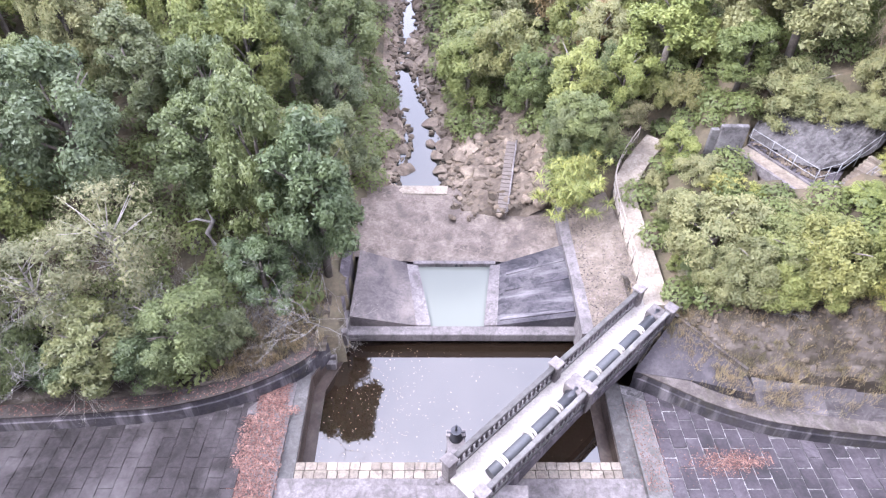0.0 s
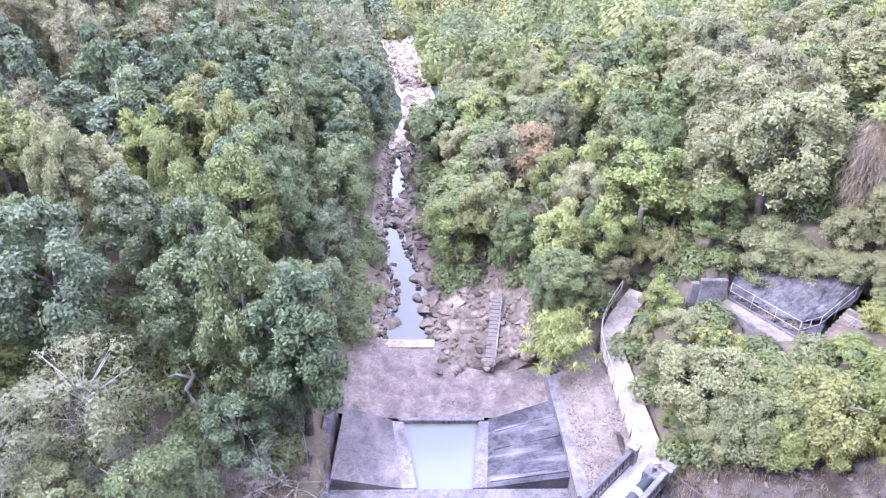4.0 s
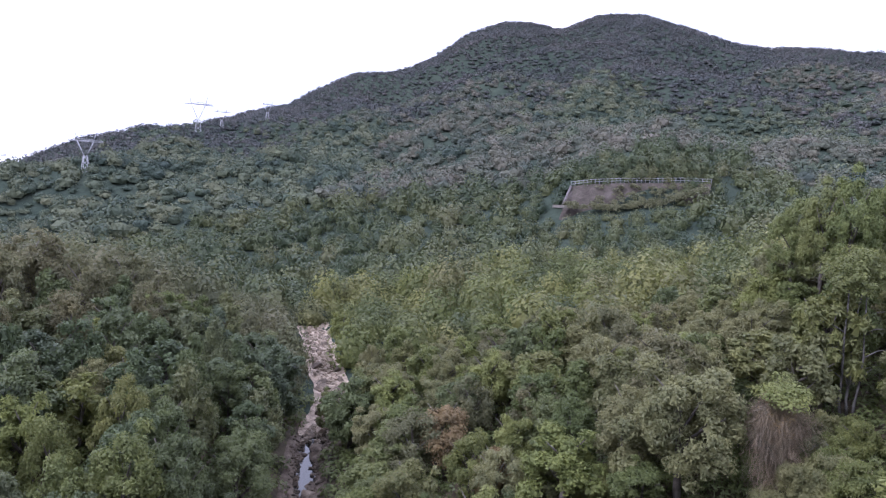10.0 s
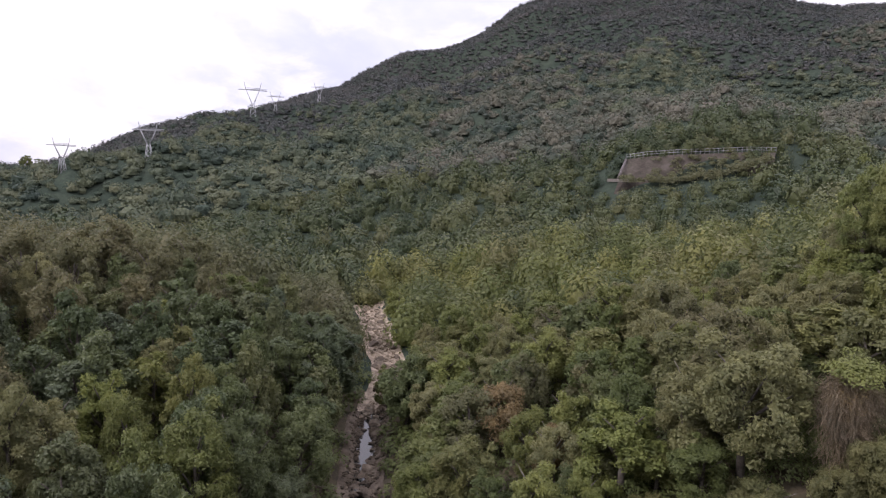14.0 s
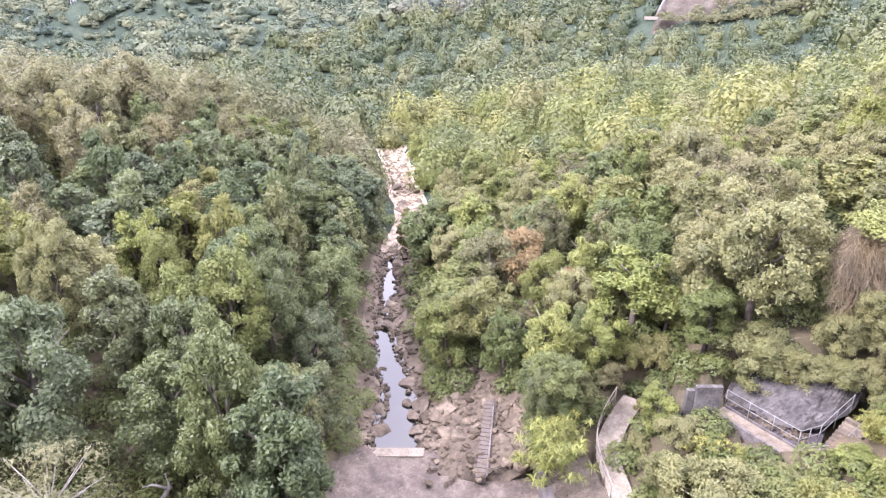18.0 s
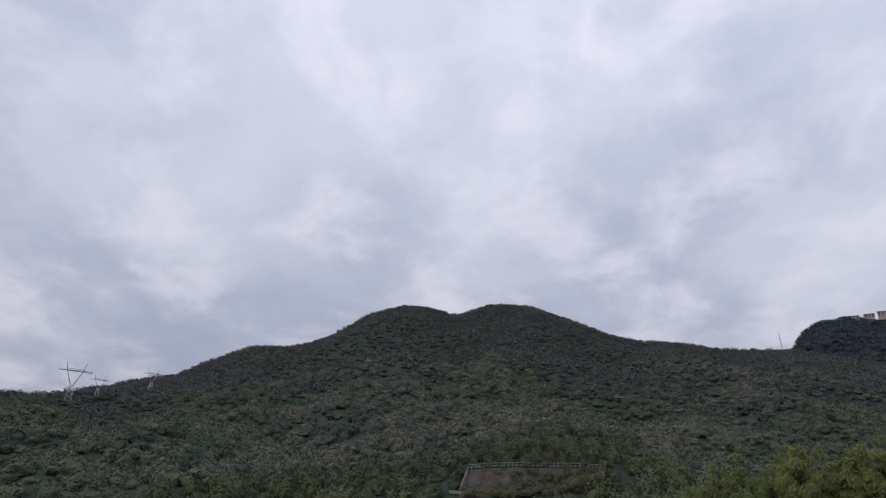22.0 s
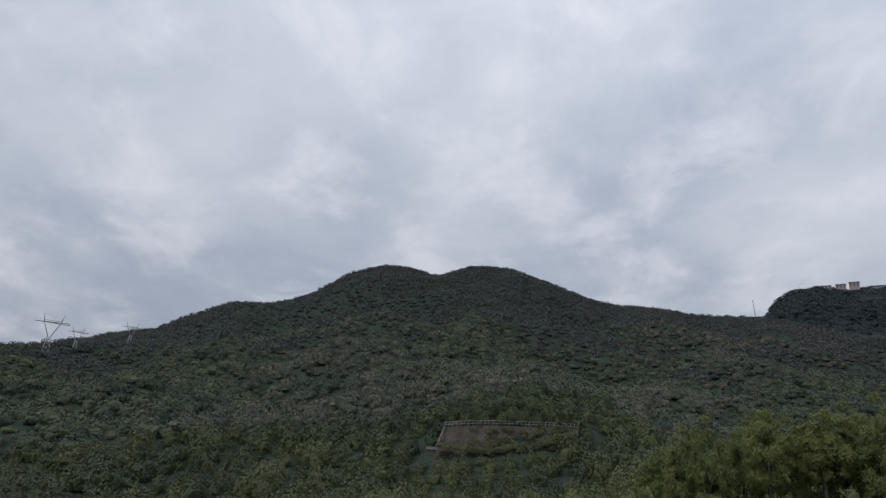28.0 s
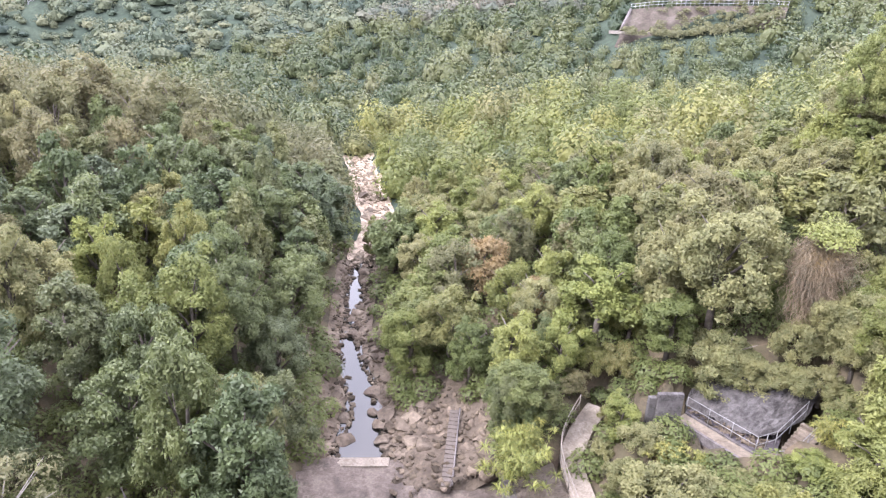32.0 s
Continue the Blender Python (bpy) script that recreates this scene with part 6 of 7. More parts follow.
def slope_scrub():
    """Low scrub over the foot of the cut slope."""
    rng = np.random.default_rng(83)
    c, r = [], []
    for _ in range(260):
        u, az = rng.random() ** 1.7, 19.6 + 11.4 * rng.random()
        if az < 22 and u > 0.25:
            continue
        k = 175.4 + 8 * u
        e = float(np.interp(az, [18.9, 24, 27.1, 31.2], [0.1, 0.2, 0.6, 2.2])) * (1 - u) + float(np.interp(az, [19.8, 24, 31.3], [2.0, 2.45, 2.6])) * u
        c.append((k * math.sin(radians(az)), k * math.cos(radians(az)), EYE_Z + k * math.tan(radians(e)) - 0.1))
        r.append((0.5 + 0.7 * rng.random()) * (1.5 if u < 0.2 else 1.0))
    v, f = leaf_cloud(rng, np.array(c), np.array(r), 16000, 0.4)
    tagged(raw("slope_scrub", v, f, M_LEAF_GREY), "dull green scrub on the cut slope", "scrub", kind="stuff")


slope_scrub()


# ---- far hill with houses ----
def build_far_hill():
    R = 1500
    az = np.linspace(44, 80, 60)
    el = np.interp(az, [44, 46.2, 47.4, 48.8, 50.4, 52, 60, 80], [9.5, 12.0, 13.5, 14.2, 14.35, 14.1, 14.0, 12.5])
    vs, fs = [], []
    for a, e in zip(az, el):
        z = EYE_Z + R * math.tan(radians(e)) - 4
        for d, k in ((-500, 0.1), (-250, 0.45), (-80, 0.88), (0, 1.0), (120, 0.97), (500, 0.4)):
            r = R + d
            vs.append((r * math.sin(radians(a)), r * math.cos(radians(a)), z * k + 14 * fbm(a * 30, r, 0.01, 3)))
    for i in range(len(az) - 1):
        for k in range(5):
            a = i * 6 + k
            fs.append((a, a + 6, a + 7, a + 1))
    # haze-blue base colour, like the trees on it
    tagged(raw("far_hill", vs, fs, M_GROUND_HAZE, smooth=True), "steep wooded hill across the valley", "hill", kind="structure")


build_far_hill()



# ---- river bed and boulders ----
def rock_mesh(seed, flat=0.6):
    rng = np.random.default_rng(seed)
    bm = bmesh.new()
    bmesh.ops.create_icosphere(bm, subdivisions=3, radius=1.0)
    s = Vector((1.0, 0.75 + 0.4 * rng.random(), flat * (0.8 + 0.5 * rng.random())))
    cuts = [(Vector(rng.normal(size=3)).normalized(), 0.34 + 0.34 * rng.random()) for _ in range(11)]
    for v in bm.verts:
        p = v.co.copy()
        for n, d in cuts:
            k = p.dot(n) - d
            if k > 0:
                p -= n * k * 0.97
        p += p.normalized() * 0.09 * noise.noise(p * 2.3 + Vector((seed, 0, 0)))
        v.co = Vector((p.x * s.x, p.y * s.y, p.z * s.z))
    return bm


def build_rocks():
    rng = np.random.default_rng(8)
    vs, fs, ys = [], [], np.arange(33.0, 115.0, 0.5)
    us = np.linspace(-1, 1, 21)
    for y in ys:
        w = float(river_half(min(y, 112))) + (3.6 if y < 46 else 1.4 if y < 66 else 1.1 + 0.9 * fbm(0.0, y, 0.12, 3, 11.0))
        for u in us:
            x = float(river_x(y)) + u * w
            z = ground_z(x, y) + 0.07 + 0.16 * abs(fbm(x, y, 0.8, 4, 5.0))
            off = abs(x - float(river_x(y))) - float(river_half(y)) - 0.2
            if y <= 66 and off > 0:
                z = max(z, float(river_z(y)) + 0.06 + 0.35 * min(off, 1.0) + 0.15 * fbm(x, y, 0.9, 4, 2.0))
            if y > 66:
                z = max(z, float(river_z(y)) + 0.05 + 0.2 * abs(fbm(x, y, 0.5, 3, 1.0)))
            vs.append((x, y, z))
    n = len(us)
    for i in range(len(ys) - 1):
        for j in range(n - 1):
            a = i * n + j
            fs.append((a, a + 1, a + n + 1, a + n))
    cut = (n - 1) * int((66 - 33) / 0.5)
    tagged(raw("river_bed", vs, fs[:cut], M_ROCK), "rough granite river bed strewn with stones", "river bed", kind="structure")
    tagged(raw("upper_river_bed", vs, fs[cut:], M_ROCK_PALE), "dry bleached river bed of pale stones", "river bed", kind="structure")
    base = []
    for k in range(9):
        b = part("boulder", rock_mesh(k), M_ROCK)
        tagged(b, "angular pale granite boulder in the river bed", "boulder", "boulders along the river")
        base.append(b)

    def put(b, x, y, s, sink=0.3, z=None):
        z = max(ground_z(x, y), -0.3) if z is None else z
        m = Matrix.Translation((x, y, z + s * (0.5 - sink))) @ Matrix.Rotation(rng.random() * 6.28, 4, "Z") @ Matrix.Rotation(rng.normal() * 0.25, 4, "X") @ Matrix.Scale(s, 4)
        if b.name not in done:
            done.add(b.name)
            b.matrix_world = m
        else:
            old = b.scale.copy()
            b.scale = (1, 1, 1)
            copy_thing(b, m)
            b.scale = old
    done = set()
    put(base[0], 0.15, 37.6, 0.95, 0.25)
    put(base[1], 0.6, 36.4, 0.7)
    for k, (x, y, s) in enumerate(((-0.35, 36.6, 0.75), (-0.6, 38.2, 0.6), (-2.4, 35.0, 0.7), (0.1, 34.9, 0.6), (-2.6, 37.4, 0.8), (0.9, 38.6, 0.9), (-0.1, 40.0, 0.7), (-3.0, 39.6, 0.7))):
        put(base[2 + k % 7], x, y, s, 0.28, 0.0)
    for _ in range(250):
        y = 33.4 + 79 * rng.random() ** 1.8
        half = float(river_half(y))
        side = -1 if rng.random() < 0.42 else 1
        q = (half * (0.25 + 1.0 * rng.random()) if y > 48 else half * 0.7 + 3.2 * rng.random())
        if y < 48 and side > 0:
            q *= 1.15
        put(base[int(rng.integers(9))], float(river_x(y)) + side * q, y, (0.25 + 0.75 * rng.random() ** 1.8) * (1.0 if y < 60 else 1.25))
    for _ in range(26):
        put(base[int(rng.integers(9))], 2.2 + 4.4 * rng.random(), 29.5 + 8 * rng.random(), 0.25 + 0.4 * rng.random())


build_rocks()


def loose_stones(name, places, material, label):
    """Small stones too many to count, in one mesh."""
    rng = np.random.default_rng(41)
    kinds = []
    for k in range(8):
        bm = bmesh.new()
        bmesh.ops.create_icosphere(bm, subdivisions=1, radius=1.0)
        cut = [(rng.normal(size=3), 0.32 + 0.3 * rng.random()) for _ in range(8)]
        v = np.array([p.co for p in bm.verts]) + rng.normal(size=(len(bm.verts), 3)) * 0.12
        for nrm, d in cut:
            nrm = nrm / np.linalg.norm(nrm)
            v -= np.maximum(v @ nrm - d, 0)[:, None] * nrm
        kinds.append((v * np.array([1.0, 0.75, 0.6]), np.array([[p.index for p in f.verts] for f in bm.faces])))
        bm.free()
    vs, fs, base = [], [], 0
    for x, y, z, s in places:
        v, f = kinds[int(rng.integers(8))]
        a = rng.random() * 6.283
        vs.append(v @ np.array([[math.cos(a), math.sin(a), 0], [-math.sin(a), math.cos(a), 0], [0, 0, 1]]) * s + np.array([x, y, z + 0.2 * s]))
        fs.append(f + base)
        base += len(v)
    tagged(raw(name, np.concatenate(vs), np.concatenate(fs), material), label, "stones", kind="stuff")


def stone_places():
    rng = np.random.default_rng(43)
    river, pale, bank = [], [], []
    for _ in range(1500):
        y = 33.3 + 33 * rng.random() ** 1.3
        half = float(river_half(y))
        off = half * 0.75 + (2.8 if y < 48 else 1.2) * rng.random() ** 1.2
        x = float(river_x(y)) + off * (1 if rng.random() < 0.55 else -1)
        lift = 0.35 * min(max(off - half - 0.2, 0), 1.0)
        river.append((x, y, max(ground_z(x, y), float(river_z(y)) + lift), 0.10 + 0.34 * rng.random() ** 2))
    for _ in range(900):
        x, y = 0.6 + 6.6 * rng.random(), 29.8 + 10.9 * rng.random()
        river.append((x, y, max(ground_z(x, y), 0.1) + 0.10, 0.05 + 0.42 * rng.random() ** 3.2))
    for _ in range(900):
        y = 64 + 50 * rng.random()
        x = float(river_x(y)) + float(river_half(y)) * 1.2 * (2 * rng.random() - 1)
        pale.append((x, y, max(ground_z(x, y), float(river_z(y))) + 0.1, 0.15 + 0.5 * rng.random() ** 2.5))
    for _ in range(420):
        x = 12.3 + 13 * rng.random() ** 1.3
        y = float(np.interp(x, [p[0] for p in WALL_R], [p[1] for p in WALL_R])) + 2.6 + 3.0 * rng.random()
        bank.append((x, y, stand_z(x, y), 0.05 + 0.22 * rng.random() ** 3))
    gully = []
    for _ in range(260):
        u, v = rng.random(), rng.random()
        gully.append((18.2 + 2.6 * u + 1.1 * v, 31.4 - 3.9 * u + 1.0 * v, 4.76, 0.06 + 0.2 * rng.random() ** 2))
    pitch = []
    for i in range(24):
        for j in range(78):
            u, v = (i + rng.random() * 0.8) / 24, (j + rng.random() * 0.8) / 78
            x0, x1 = 7.75 - 0.1 * v, 10.25
            x, y = x0 + (x1 - x0) * u, 19.9 + 2.0 * u * (1 - v) + 9.7 * v
            pitch.append((x, y, 1.17 + 0.1 * v + (0.62 - 0.1 * v) * u, 0.075 + 0.05 * rng.random()))
    loose_stones("rubble_pitching", pitch, M_PITCH, "rough grey rubble set into the slope below the path")
    loose_stones("gully_stones", gully, M_STONES, "dark broken stones in the gully below the slope")
    loose_stones("river_stones", river, M_STONES, "pinkish broken granite stones along the river")
    loose_stones("pale_stones", pale, M_ROCK_PALE, "bleached stones in the upper river bed")
    loose_stones("bank_stones", bank, M_STONES, "loose stones on the bare earth bank")


stone_places()
rough_sheet("rock_bank", 0.6, 7.2, 30.0, 41.0, lambda x, y: max(ground_z(x, y), 0.1) + 0.16 - 0.9 * max(0.0, 1 - min(x - 0.6, y - 30.0) / 1.1) ** 2, M_ROCK, 70, 110, 0.16, "broken granite bank beside the river", "rock")


def build_stair_strip():
    s = tagged(new("bank_stair"), "narrow weathered timber-edged stair down the rocky bank", "stair")
    a, b = Vector((3.75, 29.9, 0.75)), Vector((4.8, 36.2, 1.75))
    d = (b - a)
    yaw = math.atan2(d.y, d.x)
    for k in range(18):
        p = a.lerp(b, (k + 0.5) / 18)
        box_part("tread", (-0.2, 0.2, -0.3, 0.3, -0.5, 0.0), M_PLANK, s, 0.01, Matrix.Translation(p) @ Matrix.Rotation(yaw, 4, "Z"))
    side = Vector((d.y, -d.x, 0)).normalized() * 0.36
    bm = bmesh.new()
    tube(bm, [tuple(a + side + Vector((0, 0, 0.12))), tuple(b + side + Vector((0, 0, 0.12)))], 0.06, 6)
    part("edge_rail", bm, M_CONC, s)


build_stair_strip()


# ---- banks beside the curved walls ----
PANEL = [(9.3, 17.7), (11.35, 20.4), (14.1, 17.3), (14.4, 16.1), (12.0, 16.9)]
BERM = [(14.1, 17.2), (15.8, 16.86), (17.94, 16.6), (20.2, 16.26), (33, 14.6), (33, 13.2), (19.4, 14.6), (17.3, 15.1), (14.5, 15.9)]


def bank_sheet(name, xs, foot, width, material, label):
    vs, fs, n = [], [], 41
    for x in xs:
        for k in range(n):
            y = foot(x) + width * k / (n - 1)
            low = inside(x, y, PANEL) or inside(x, y, BERM)
            rough = 0.0 if low or k < 3 else 0.13 * fbm(x, y, 1.5, 5, 7.0) + 0.10 * abs(fbm(x, y, 3.1, 3, 2.0))
            vs.append((x, y, bank_z(x, min(y, foot(x) + width * 0.999)) - (0.9 if low else 0) + rough))
    for i in range(len(xs) - 1):
        for k in range(n - 1):
            a = i * n + k
            fs.append((a, a + n, a + n + 1, a + 1))
    return tagged(raw(name, vs, fs, material, smooth=False), label, "bank", kind="structure")


M_BANK = mineral("bare_bank_earth", (0.019, 0.014, 0.011), (0.043, 0.035, 0.026), (0.109, 0.091, 0.077), 0.55, 6.0, bump=0.08, stain=(0.027, 0.022, 0.011), stain_amount=0.85, vary=0, streak=(0.135, 0.114, 0.096), streak_scale=(0.5, 1.1, 1.1))
bank_sheet("bank_left", np.linspace(-33, -5.6, 150), lambda x: float(np.interp(x, [p[0] for p in WALL_L], [p[1] for p in WALL_L])) + 0.7, 3.2, M_BANK, "brown leaf-strewn bank behind the curved wall")
bank_sheet("bank_right", np.linspace(9.6, 33, 170), lambda x: float(np.interp(x, [p[0] for p in WALL_R], [p[1] for p in WALL_R])) + 0.8, 5.4, M_BANK, "bare stony bank with dry grass above the curved wall")


def build_grass():
    rng = np.random.default_rng(17)
    vs, fs = [], []

    def tuft(x, y, z, n, L):
        for _ in range(n):
            a = rng.random() * 6.283
            p = np.array([x + rng.normal() * 0.1, y + rng.normal() * 0.1, z])
            s = np.array([-math.sin(a), math.cos(a), 0]) * 0.009
            tip = p + np.array([math.cos(a), math.sin(a), 0]) * L * (0.2 + 0.6 * rng.random()) + np.array([0, 0, L * (0.5 + 0.6 * rng.random())])
            k = len(vs)
            vs.extend([p - s, p + s, tip + s * 0.3, tip - s * 0.3])
            fs.append((k, k + 1, k + 2, k + 3))
    for _ in range(420):
        x = -10.5 + 4.6 * rng.random()
        y = float(np.interp(x, [p[0] for p in WALL_L], [p[1] for p in WALL_L])) + 0.9 + 2.8 * rng.random()
        tuft(x, y, stand_z(x, y), 16, 0.4)
    for _ in range(110):
        cx = 10.4 + 17 * rng.random() ** 1.2
        cy = float(np.interp(cx, [p[0] for p in WALL_R], [p[1] for p in WALL_R])) + 0.9 + 4.6 * rng.random() ** (1.6 if rng.random() < 0.35 else 0.7)
        for _ in range(16):
            x, y = cx + rng.normal() * 0.6, cy + rng.normal() * 0.35
            tuft(x, y, stand_z(x, y) + (0.25 if inside(x, y, BERM) else 0), 14, 0.24)
    tagged(raw("dry_grass", vs, fs, M_GRASS), "tufts of dry straw-coloured grass on the banks", "grass", kind="stuff")


build_grass()
tagged(slab_part("toe_panel", [(9.2, 17.75, 1.14), (11.5, 20.2, 2.25), (14.15, 17.3, 1.72), (14.5, 16.35, 1.3), (12.1, 17.15, 1.2)], 0.5, M_PANEL), "smooth dark stone-pitched panel beside the bridge end", "slope", kind="structure")
tagged(sweep_part("bank_kerb", [(11.5, 20.25, 2.36), (12.8, 18.8, 2.16), (14.2, 17.3, 1.9)], [(-0.09, -0.4), (-0.09, 0.07), (0.09, 0.07), (0.09, -0.4)], M_CREST), "thin weathered kerb running down the bank", "kerb", kind="structure")
for k in range(12):
    x0, x1 = 14.4 + 1.5 * k, 15.9 + 1.5 * k
    edge = [float(np.interp(x, [14.1, 15.8, 17.94, 20.2, 33], [17.2, 16.86, 16.6, 16.26, 14.6])) for x in (x0, x1)]
    foot = [float(np.interp(x, [p[0] for p in WALL_R], [p[1] for p in WALL_R])) + 0.82 for x in (x0, x1)]
    tagged(slab_part("berm", [(x0, foot[0], 1.14), (x1, foot[1], 1.14), (x1, max(edge[1], foot[1] + 0.3), 1.6), (x0, max(edge[0], foot[0] + 0.3), 1.6)], 0.4, M_BERM), "pale streaked concrete berm behind the curved wall", "slope", kind="structure")


def build_litter():
    """Fallen leaves on the ramp and afloat on the pool."""
    rng = np.random.default_rng(19)

    def flakes(n, place, size):
        vs, fs = [], []
        for _ in range(n):
            x, y, z = place()
            a, L = rng.random() * 6.283, size * (0.6 + 0.8 * rng.random())
            d, s = np.array([math.cos(a), math.sin(a), 0.15 * rng.normal()]) * L, np.array([-math.sin(a), math.cos(a), 0.15 * rng.normal()]) * L * 0.5
            p, k = np.array([x, y, z]), len(vs)
            vs.extend([p - d, p - s, p + d, p + s])
            fs.append((k, k + 1, k + 2, k + 3))
        return vs, fs

    def ramp_place():
        y = 10.5 + 7.4 * rng.random()
        x = -8.95 + 0.12 * rng.normal() + (1.85 if y < 16.5 else 1.2) * rng.random() ** 1.1 + (0.45 if y > 16 else 0)
        return x, y, 0.09 + max(0.0, 0.34 * (17.9 - y) / 8.3) + 0.03
    v, f = flakes(6500, ramp_place, 0.05)
    tagged(raw("leaf_litter", v, f, M_LITTER), "drift of red-brown fallen leaves on the ramp", "leaf litter", kind="stuff")

    def drift_place():
        u = rng.normal() * 0.5
        x, y = 12.8 + 1.9 * max(min(u, 0.9), -1.6), 13.62 + 0.1 * u + 0.24 * rng.normal() * (1.2 - 0.5 * u)
        return x, y, apron_z(y) + 0.06
    v, f = flakes(1500, drift_place, 0.04)
    tagged(raw("leaf_drift", v, f, M_LITTER), "patch of red-brown leaves on the granite apron", "leaf litter", kind="stuff")

    def strip_place():
        y = 12.2 + 4.6 * rng.random()
        x = 8.8 + 1.1 * rng.random() ** 1.5 + 0.5 * rng.normal() * (rng.random() < 0.2)
        return x, y, apron_z(y) + 0.06
    v, f = flakes(900, strip_place, 0.035)
    w, g = flakes(700, lambda: ((lambda x: (x, float(np.interp(x, [p[0] for p in WALL_L], [p[1] for p in WALL_L])) + 0.2 + 0.6 * rng.random(), 1.17))(-6 - 14 * rng.random())), 0.05)
    tagged(raw("scattered_leaves", v + w, f + [tuple(i + len(v) for i in q) for q in g], M_LITTER), "brown leaves scattered over the apron's edge and the coping", "leaf litter", kind="stuff")

    def pool_place():
        u = rng.random()
        x, y = (-6.1 + 5.2 * rng.random() ** 1.2, 13.9 + 6.8 * rng.random()) if u < 0.5 else (-6 + 13.5 * rng.random(), 13.9 + 7.0 * rng.random()) if u < 0.72 else (-4.5 + 2.2 * rng.random() + 5.0 * rng.random() ** 2, 14.5 + 5.5 * rng.random())
        return max(x, -6.2 + max(0, (y - 18.3) * 0.42)), y, -0.985
    v, f = flakes(420, pool_place, 0.03)
    tagged(raw("floating_leaves", v, f, plain("pale_floating_leaf", (0.26, 0.21, 0.15), 0.7)), "pale leaves afloat on the dark pool", "leaves", kind="stuff")


build_litter()


# ---- houses on the far hill ----
def build_house(az, el, w, h, d, storeys):
    R, h, el = 1492, h * 0.52, el - 0.01
    p = tagged(new("hilltop_house"), "pale multi-storey villa on the hilltop among trees", "house", "houses on the far hill")
    p.location = (R * math.sin(radians(az)), R * math.cos(radians(az)), EYE_Z + R * math.tan(radians(el)))
    p.rotation_euler = (0, 0, -radians(az))
    box_part("wall", (-w / 2, w / 2, 0, d, -8, h), M_PINK if az < 53 else M_WHITE, p, 0.2)
    box_part("roof", (-w / 2 - 0.6, w / 2 + 0.6, -0.6, d + 0.6, h, h + 1.6), M_ROOF, p, 0.2)
    n = max(2, int(w / 5))
    for s in range(storeys):
        for k in range(n):
            x = -w / 2 + w * (k + 0.5) / n
            z = h * (s + 0.3) / storeys
            w_ob = box_part("window", (x - 1.45, x + 1.45, -0.22, 0.2, z - 0.15, z + h / storeys * 0.5 + 0.15), M_CONC, p, 0.03)
            box_part("pane", (x - 1.3, x + 1.3, -0.3, -0.2, z, z + h / storeys * 0.5), M_GLASS, w_ob, 0.02)


for az, el, w, h, st in ((50.9, 14.25, 18, 12, 3), (51.9, 14.3, 18, 12, 3), (52.8, 14.35, 18, 15, 4), (54.2, 14.05, 22, 10, 2), (55.5, 14.02, 36, 10, 2), (55.9, 14.32, 16, 12, 3), (56.8, 14.3, 18, 13, 3), (57.9, 14.1, 24, 12, 3), (59.2, 14.12, 26, 12, 3)):
    build_house(az, el, w, h, 14, st)


def far_hill_trees():
    rng = np.random.default_rng(31)
    vs, fs, base = [], [], 0
    for _ in range(7500):
        a, d = 44.5 + 22 * rng.random(), -500 * rng.random() ** 1.2 + 40
        e = float(np.interp(a, [44, 46.2, 47.4, 48.8, 50.4, 52, 60, 80], [9.5, 12.0, 13.5, 14.2, 14.35, 14.1, 14.0, 12.5]))
        z = EYE_Z + 1500 * math.tan(radians(e)) - 4
        k = float(np.interp(d, [-500, -250, -80, 0, 120], [0.1, 0.45, 0.88, 1.0, 0.97]))
        r = 1500 + d
        v, f = LUMP[int(rng.integers(len(LUMP)))]
        vs.append(v * (2.0 + 0.9 * rng.random()) + np.array([r * math.sin(radians(a)), r * math.cos(radians(a)), z * k + 14 * fbm(a * 30, r, 0.01, 3) - 1.0]))
        fs.append(f + base)
        base += len(v)
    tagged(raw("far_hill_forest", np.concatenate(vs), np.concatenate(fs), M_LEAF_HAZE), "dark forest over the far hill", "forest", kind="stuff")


far_hill_trees()


def build_mast():
    m = tagged(new("radio_mast"), "thin lattice mast on the saddle of the hills", "mast")
    r = 1180
    base = Vector((r * math.sin(radians(45.75)), r * math.cos(radians(45.75)), EYE_Z + r * math.tan(radians(11.2))))
    top = Vector((r * math.sin(radians(45.55)), r * math.cos(radians(45.55)), EYE_Z + r * math.tan(radians(13.65))))
    for k in range(3):
        o = Vector((math.cos(k * 2.1), math.sin(k * 2.1), 0)) * 0.9
        bm = bmesh.new()
        tube(bm, [tuple(base + o), tuple(top + o * 0.5)], 0.22, 4)
        part("leg", bm, M_STEEL, m)


build_mast()


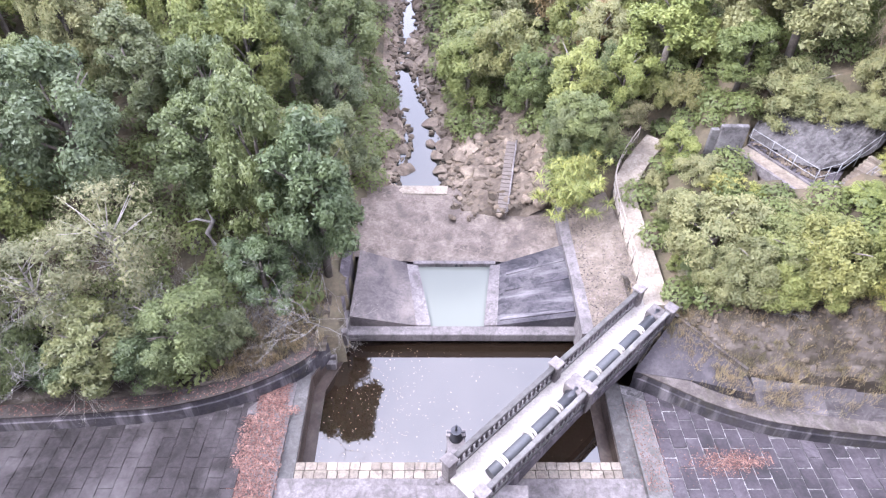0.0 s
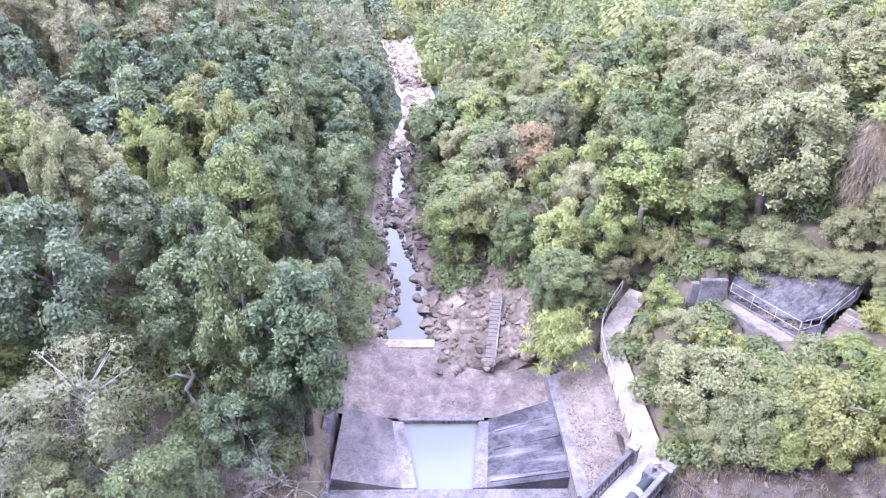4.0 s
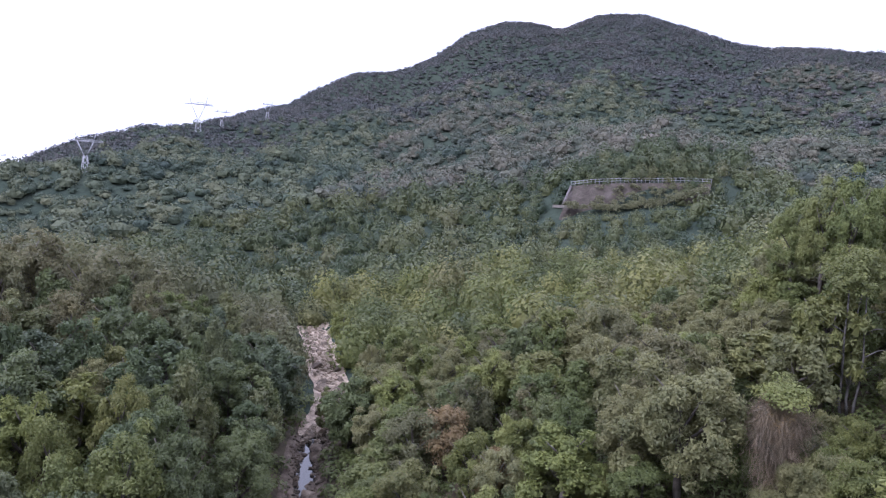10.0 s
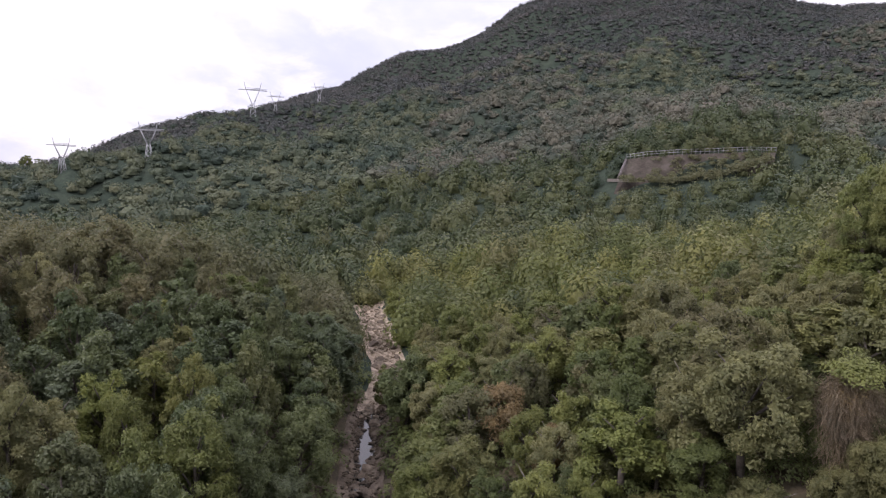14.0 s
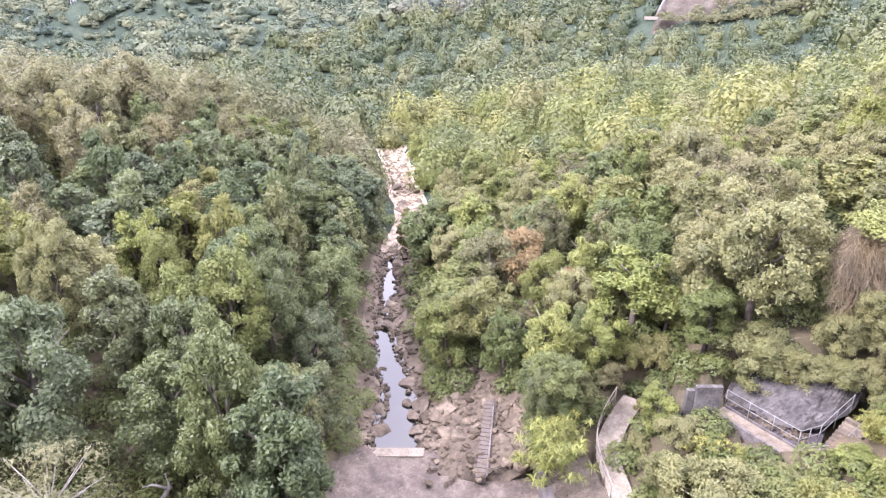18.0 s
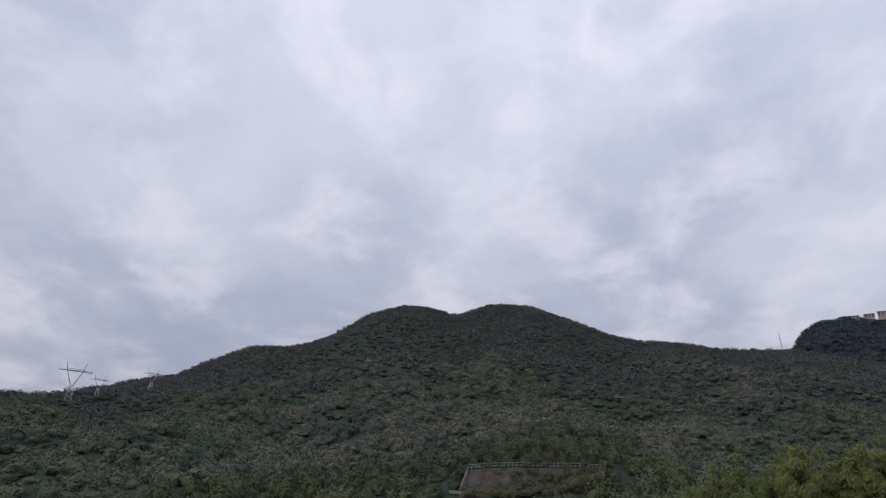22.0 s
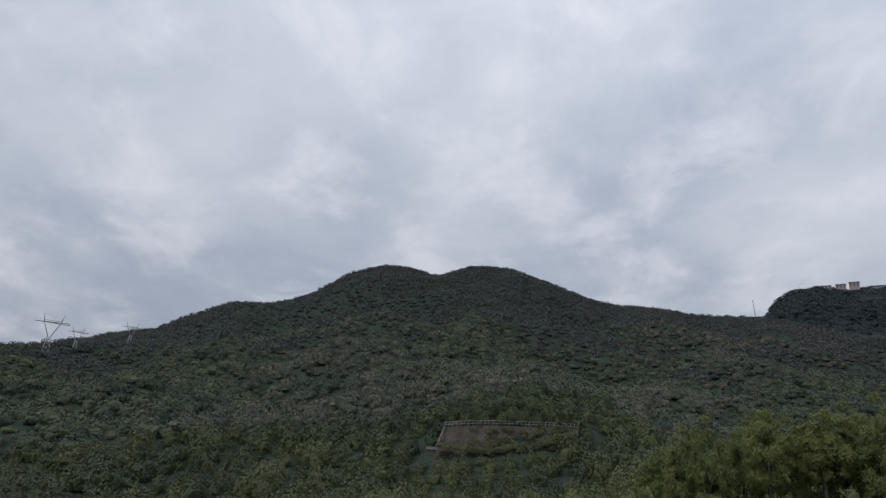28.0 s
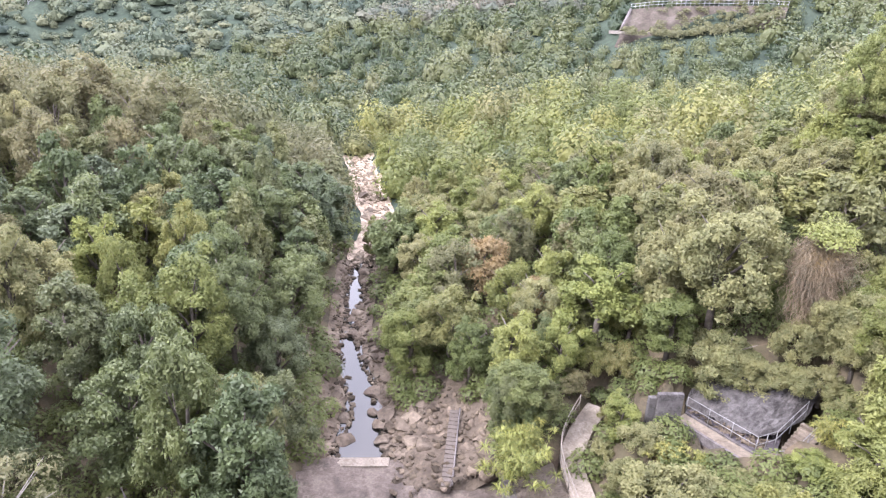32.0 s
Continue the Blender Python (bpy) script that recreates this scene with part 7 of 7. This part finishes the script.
# ---- granite blocks of the apron, last ----
def build_blocks():
    rng = np.random.default_rng(23)
    meshes = []
    for k in range(10):
        bm = bmesh.new()
        box(bm, -0.5, 0.5, -0.5, 0.5, -0.5, 0.5, 0.0)
        bmesh.ops.bevel(bm, geom=bm.edges[:], offset=0.035 if k < 5 else 0.012, segments=1, affect="EDGES")
        for v in bm.verts:
            v.co += Vector(rng.normal(size=3)) * 0.008
        me = bpy.data.meshes.new("block")
        bm.to_mesh(me)
        bm.free()
        me.materials.append(M_BLOCK if k < 5 else M_BLOCK_WET)
        meshes.append(me)

    def lay(parent, x0, x1, y0, y1, front, sx):
        L, W, row = 0.98, 0.64, 0
        x = x0
        while x < x1:
            y = y0 - (0.5 * L if row % 2 else 0)
            while y < y1:
                if y + 0.25 < front(x) and y + L > 9.7:
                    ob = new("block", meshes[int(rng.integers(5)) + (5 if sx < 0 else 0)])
                    ob.parent = parent
                    ln = min(L, front(x) - y + 0.1)
                    ob.location = (x + W / 2, y + ln / 2, apron_z(y + ln / 2) - 0.13 + rng.normal() * 0.008)
                    ob.rotation_euler = (-math.atan(0.07), 0, rng.normal() * 0.008)
                    ob.scale = (W - (0.035 if sx > 0 else 0.012) - 0.02 * rng.random(), ln - (0.035 if sx > 0 else 0.012) - 0.02 * rng.random(), 0.3)
                y += L
            x += W
            row += 1
    lay(APRON["apron_right"], 9.75, 24, 9.9, 17.0, lambda x: float(np.interp(x, [8.7] + [p[0] for p in WALL_R[1:]], [17.4] + [p[1] for p in WALL_R[1:]])), 1)
    lay(APRON["apron_left"], -24, -9.1, 9.9, 16.4, lambda x: float(np.interp(x, [p[0] for p in WALL_L], [p[1] for p in WALL_L])), -1)


build_blocks()
tagged(slab_part("apron_strip", [(8.72, 9.7, apron_z(9.7) + 0.03), (9.72, 9.7, apron_z(9.7) + 0.03), (9.72, 16.7, apron_z(16.7) + 0.03), (8.72, 17.3, apron_z(17.3) + 0.03)], 0.4, M_GREY), "stained concrete strip between the pool and the granite apron", "strip", kind="structure")
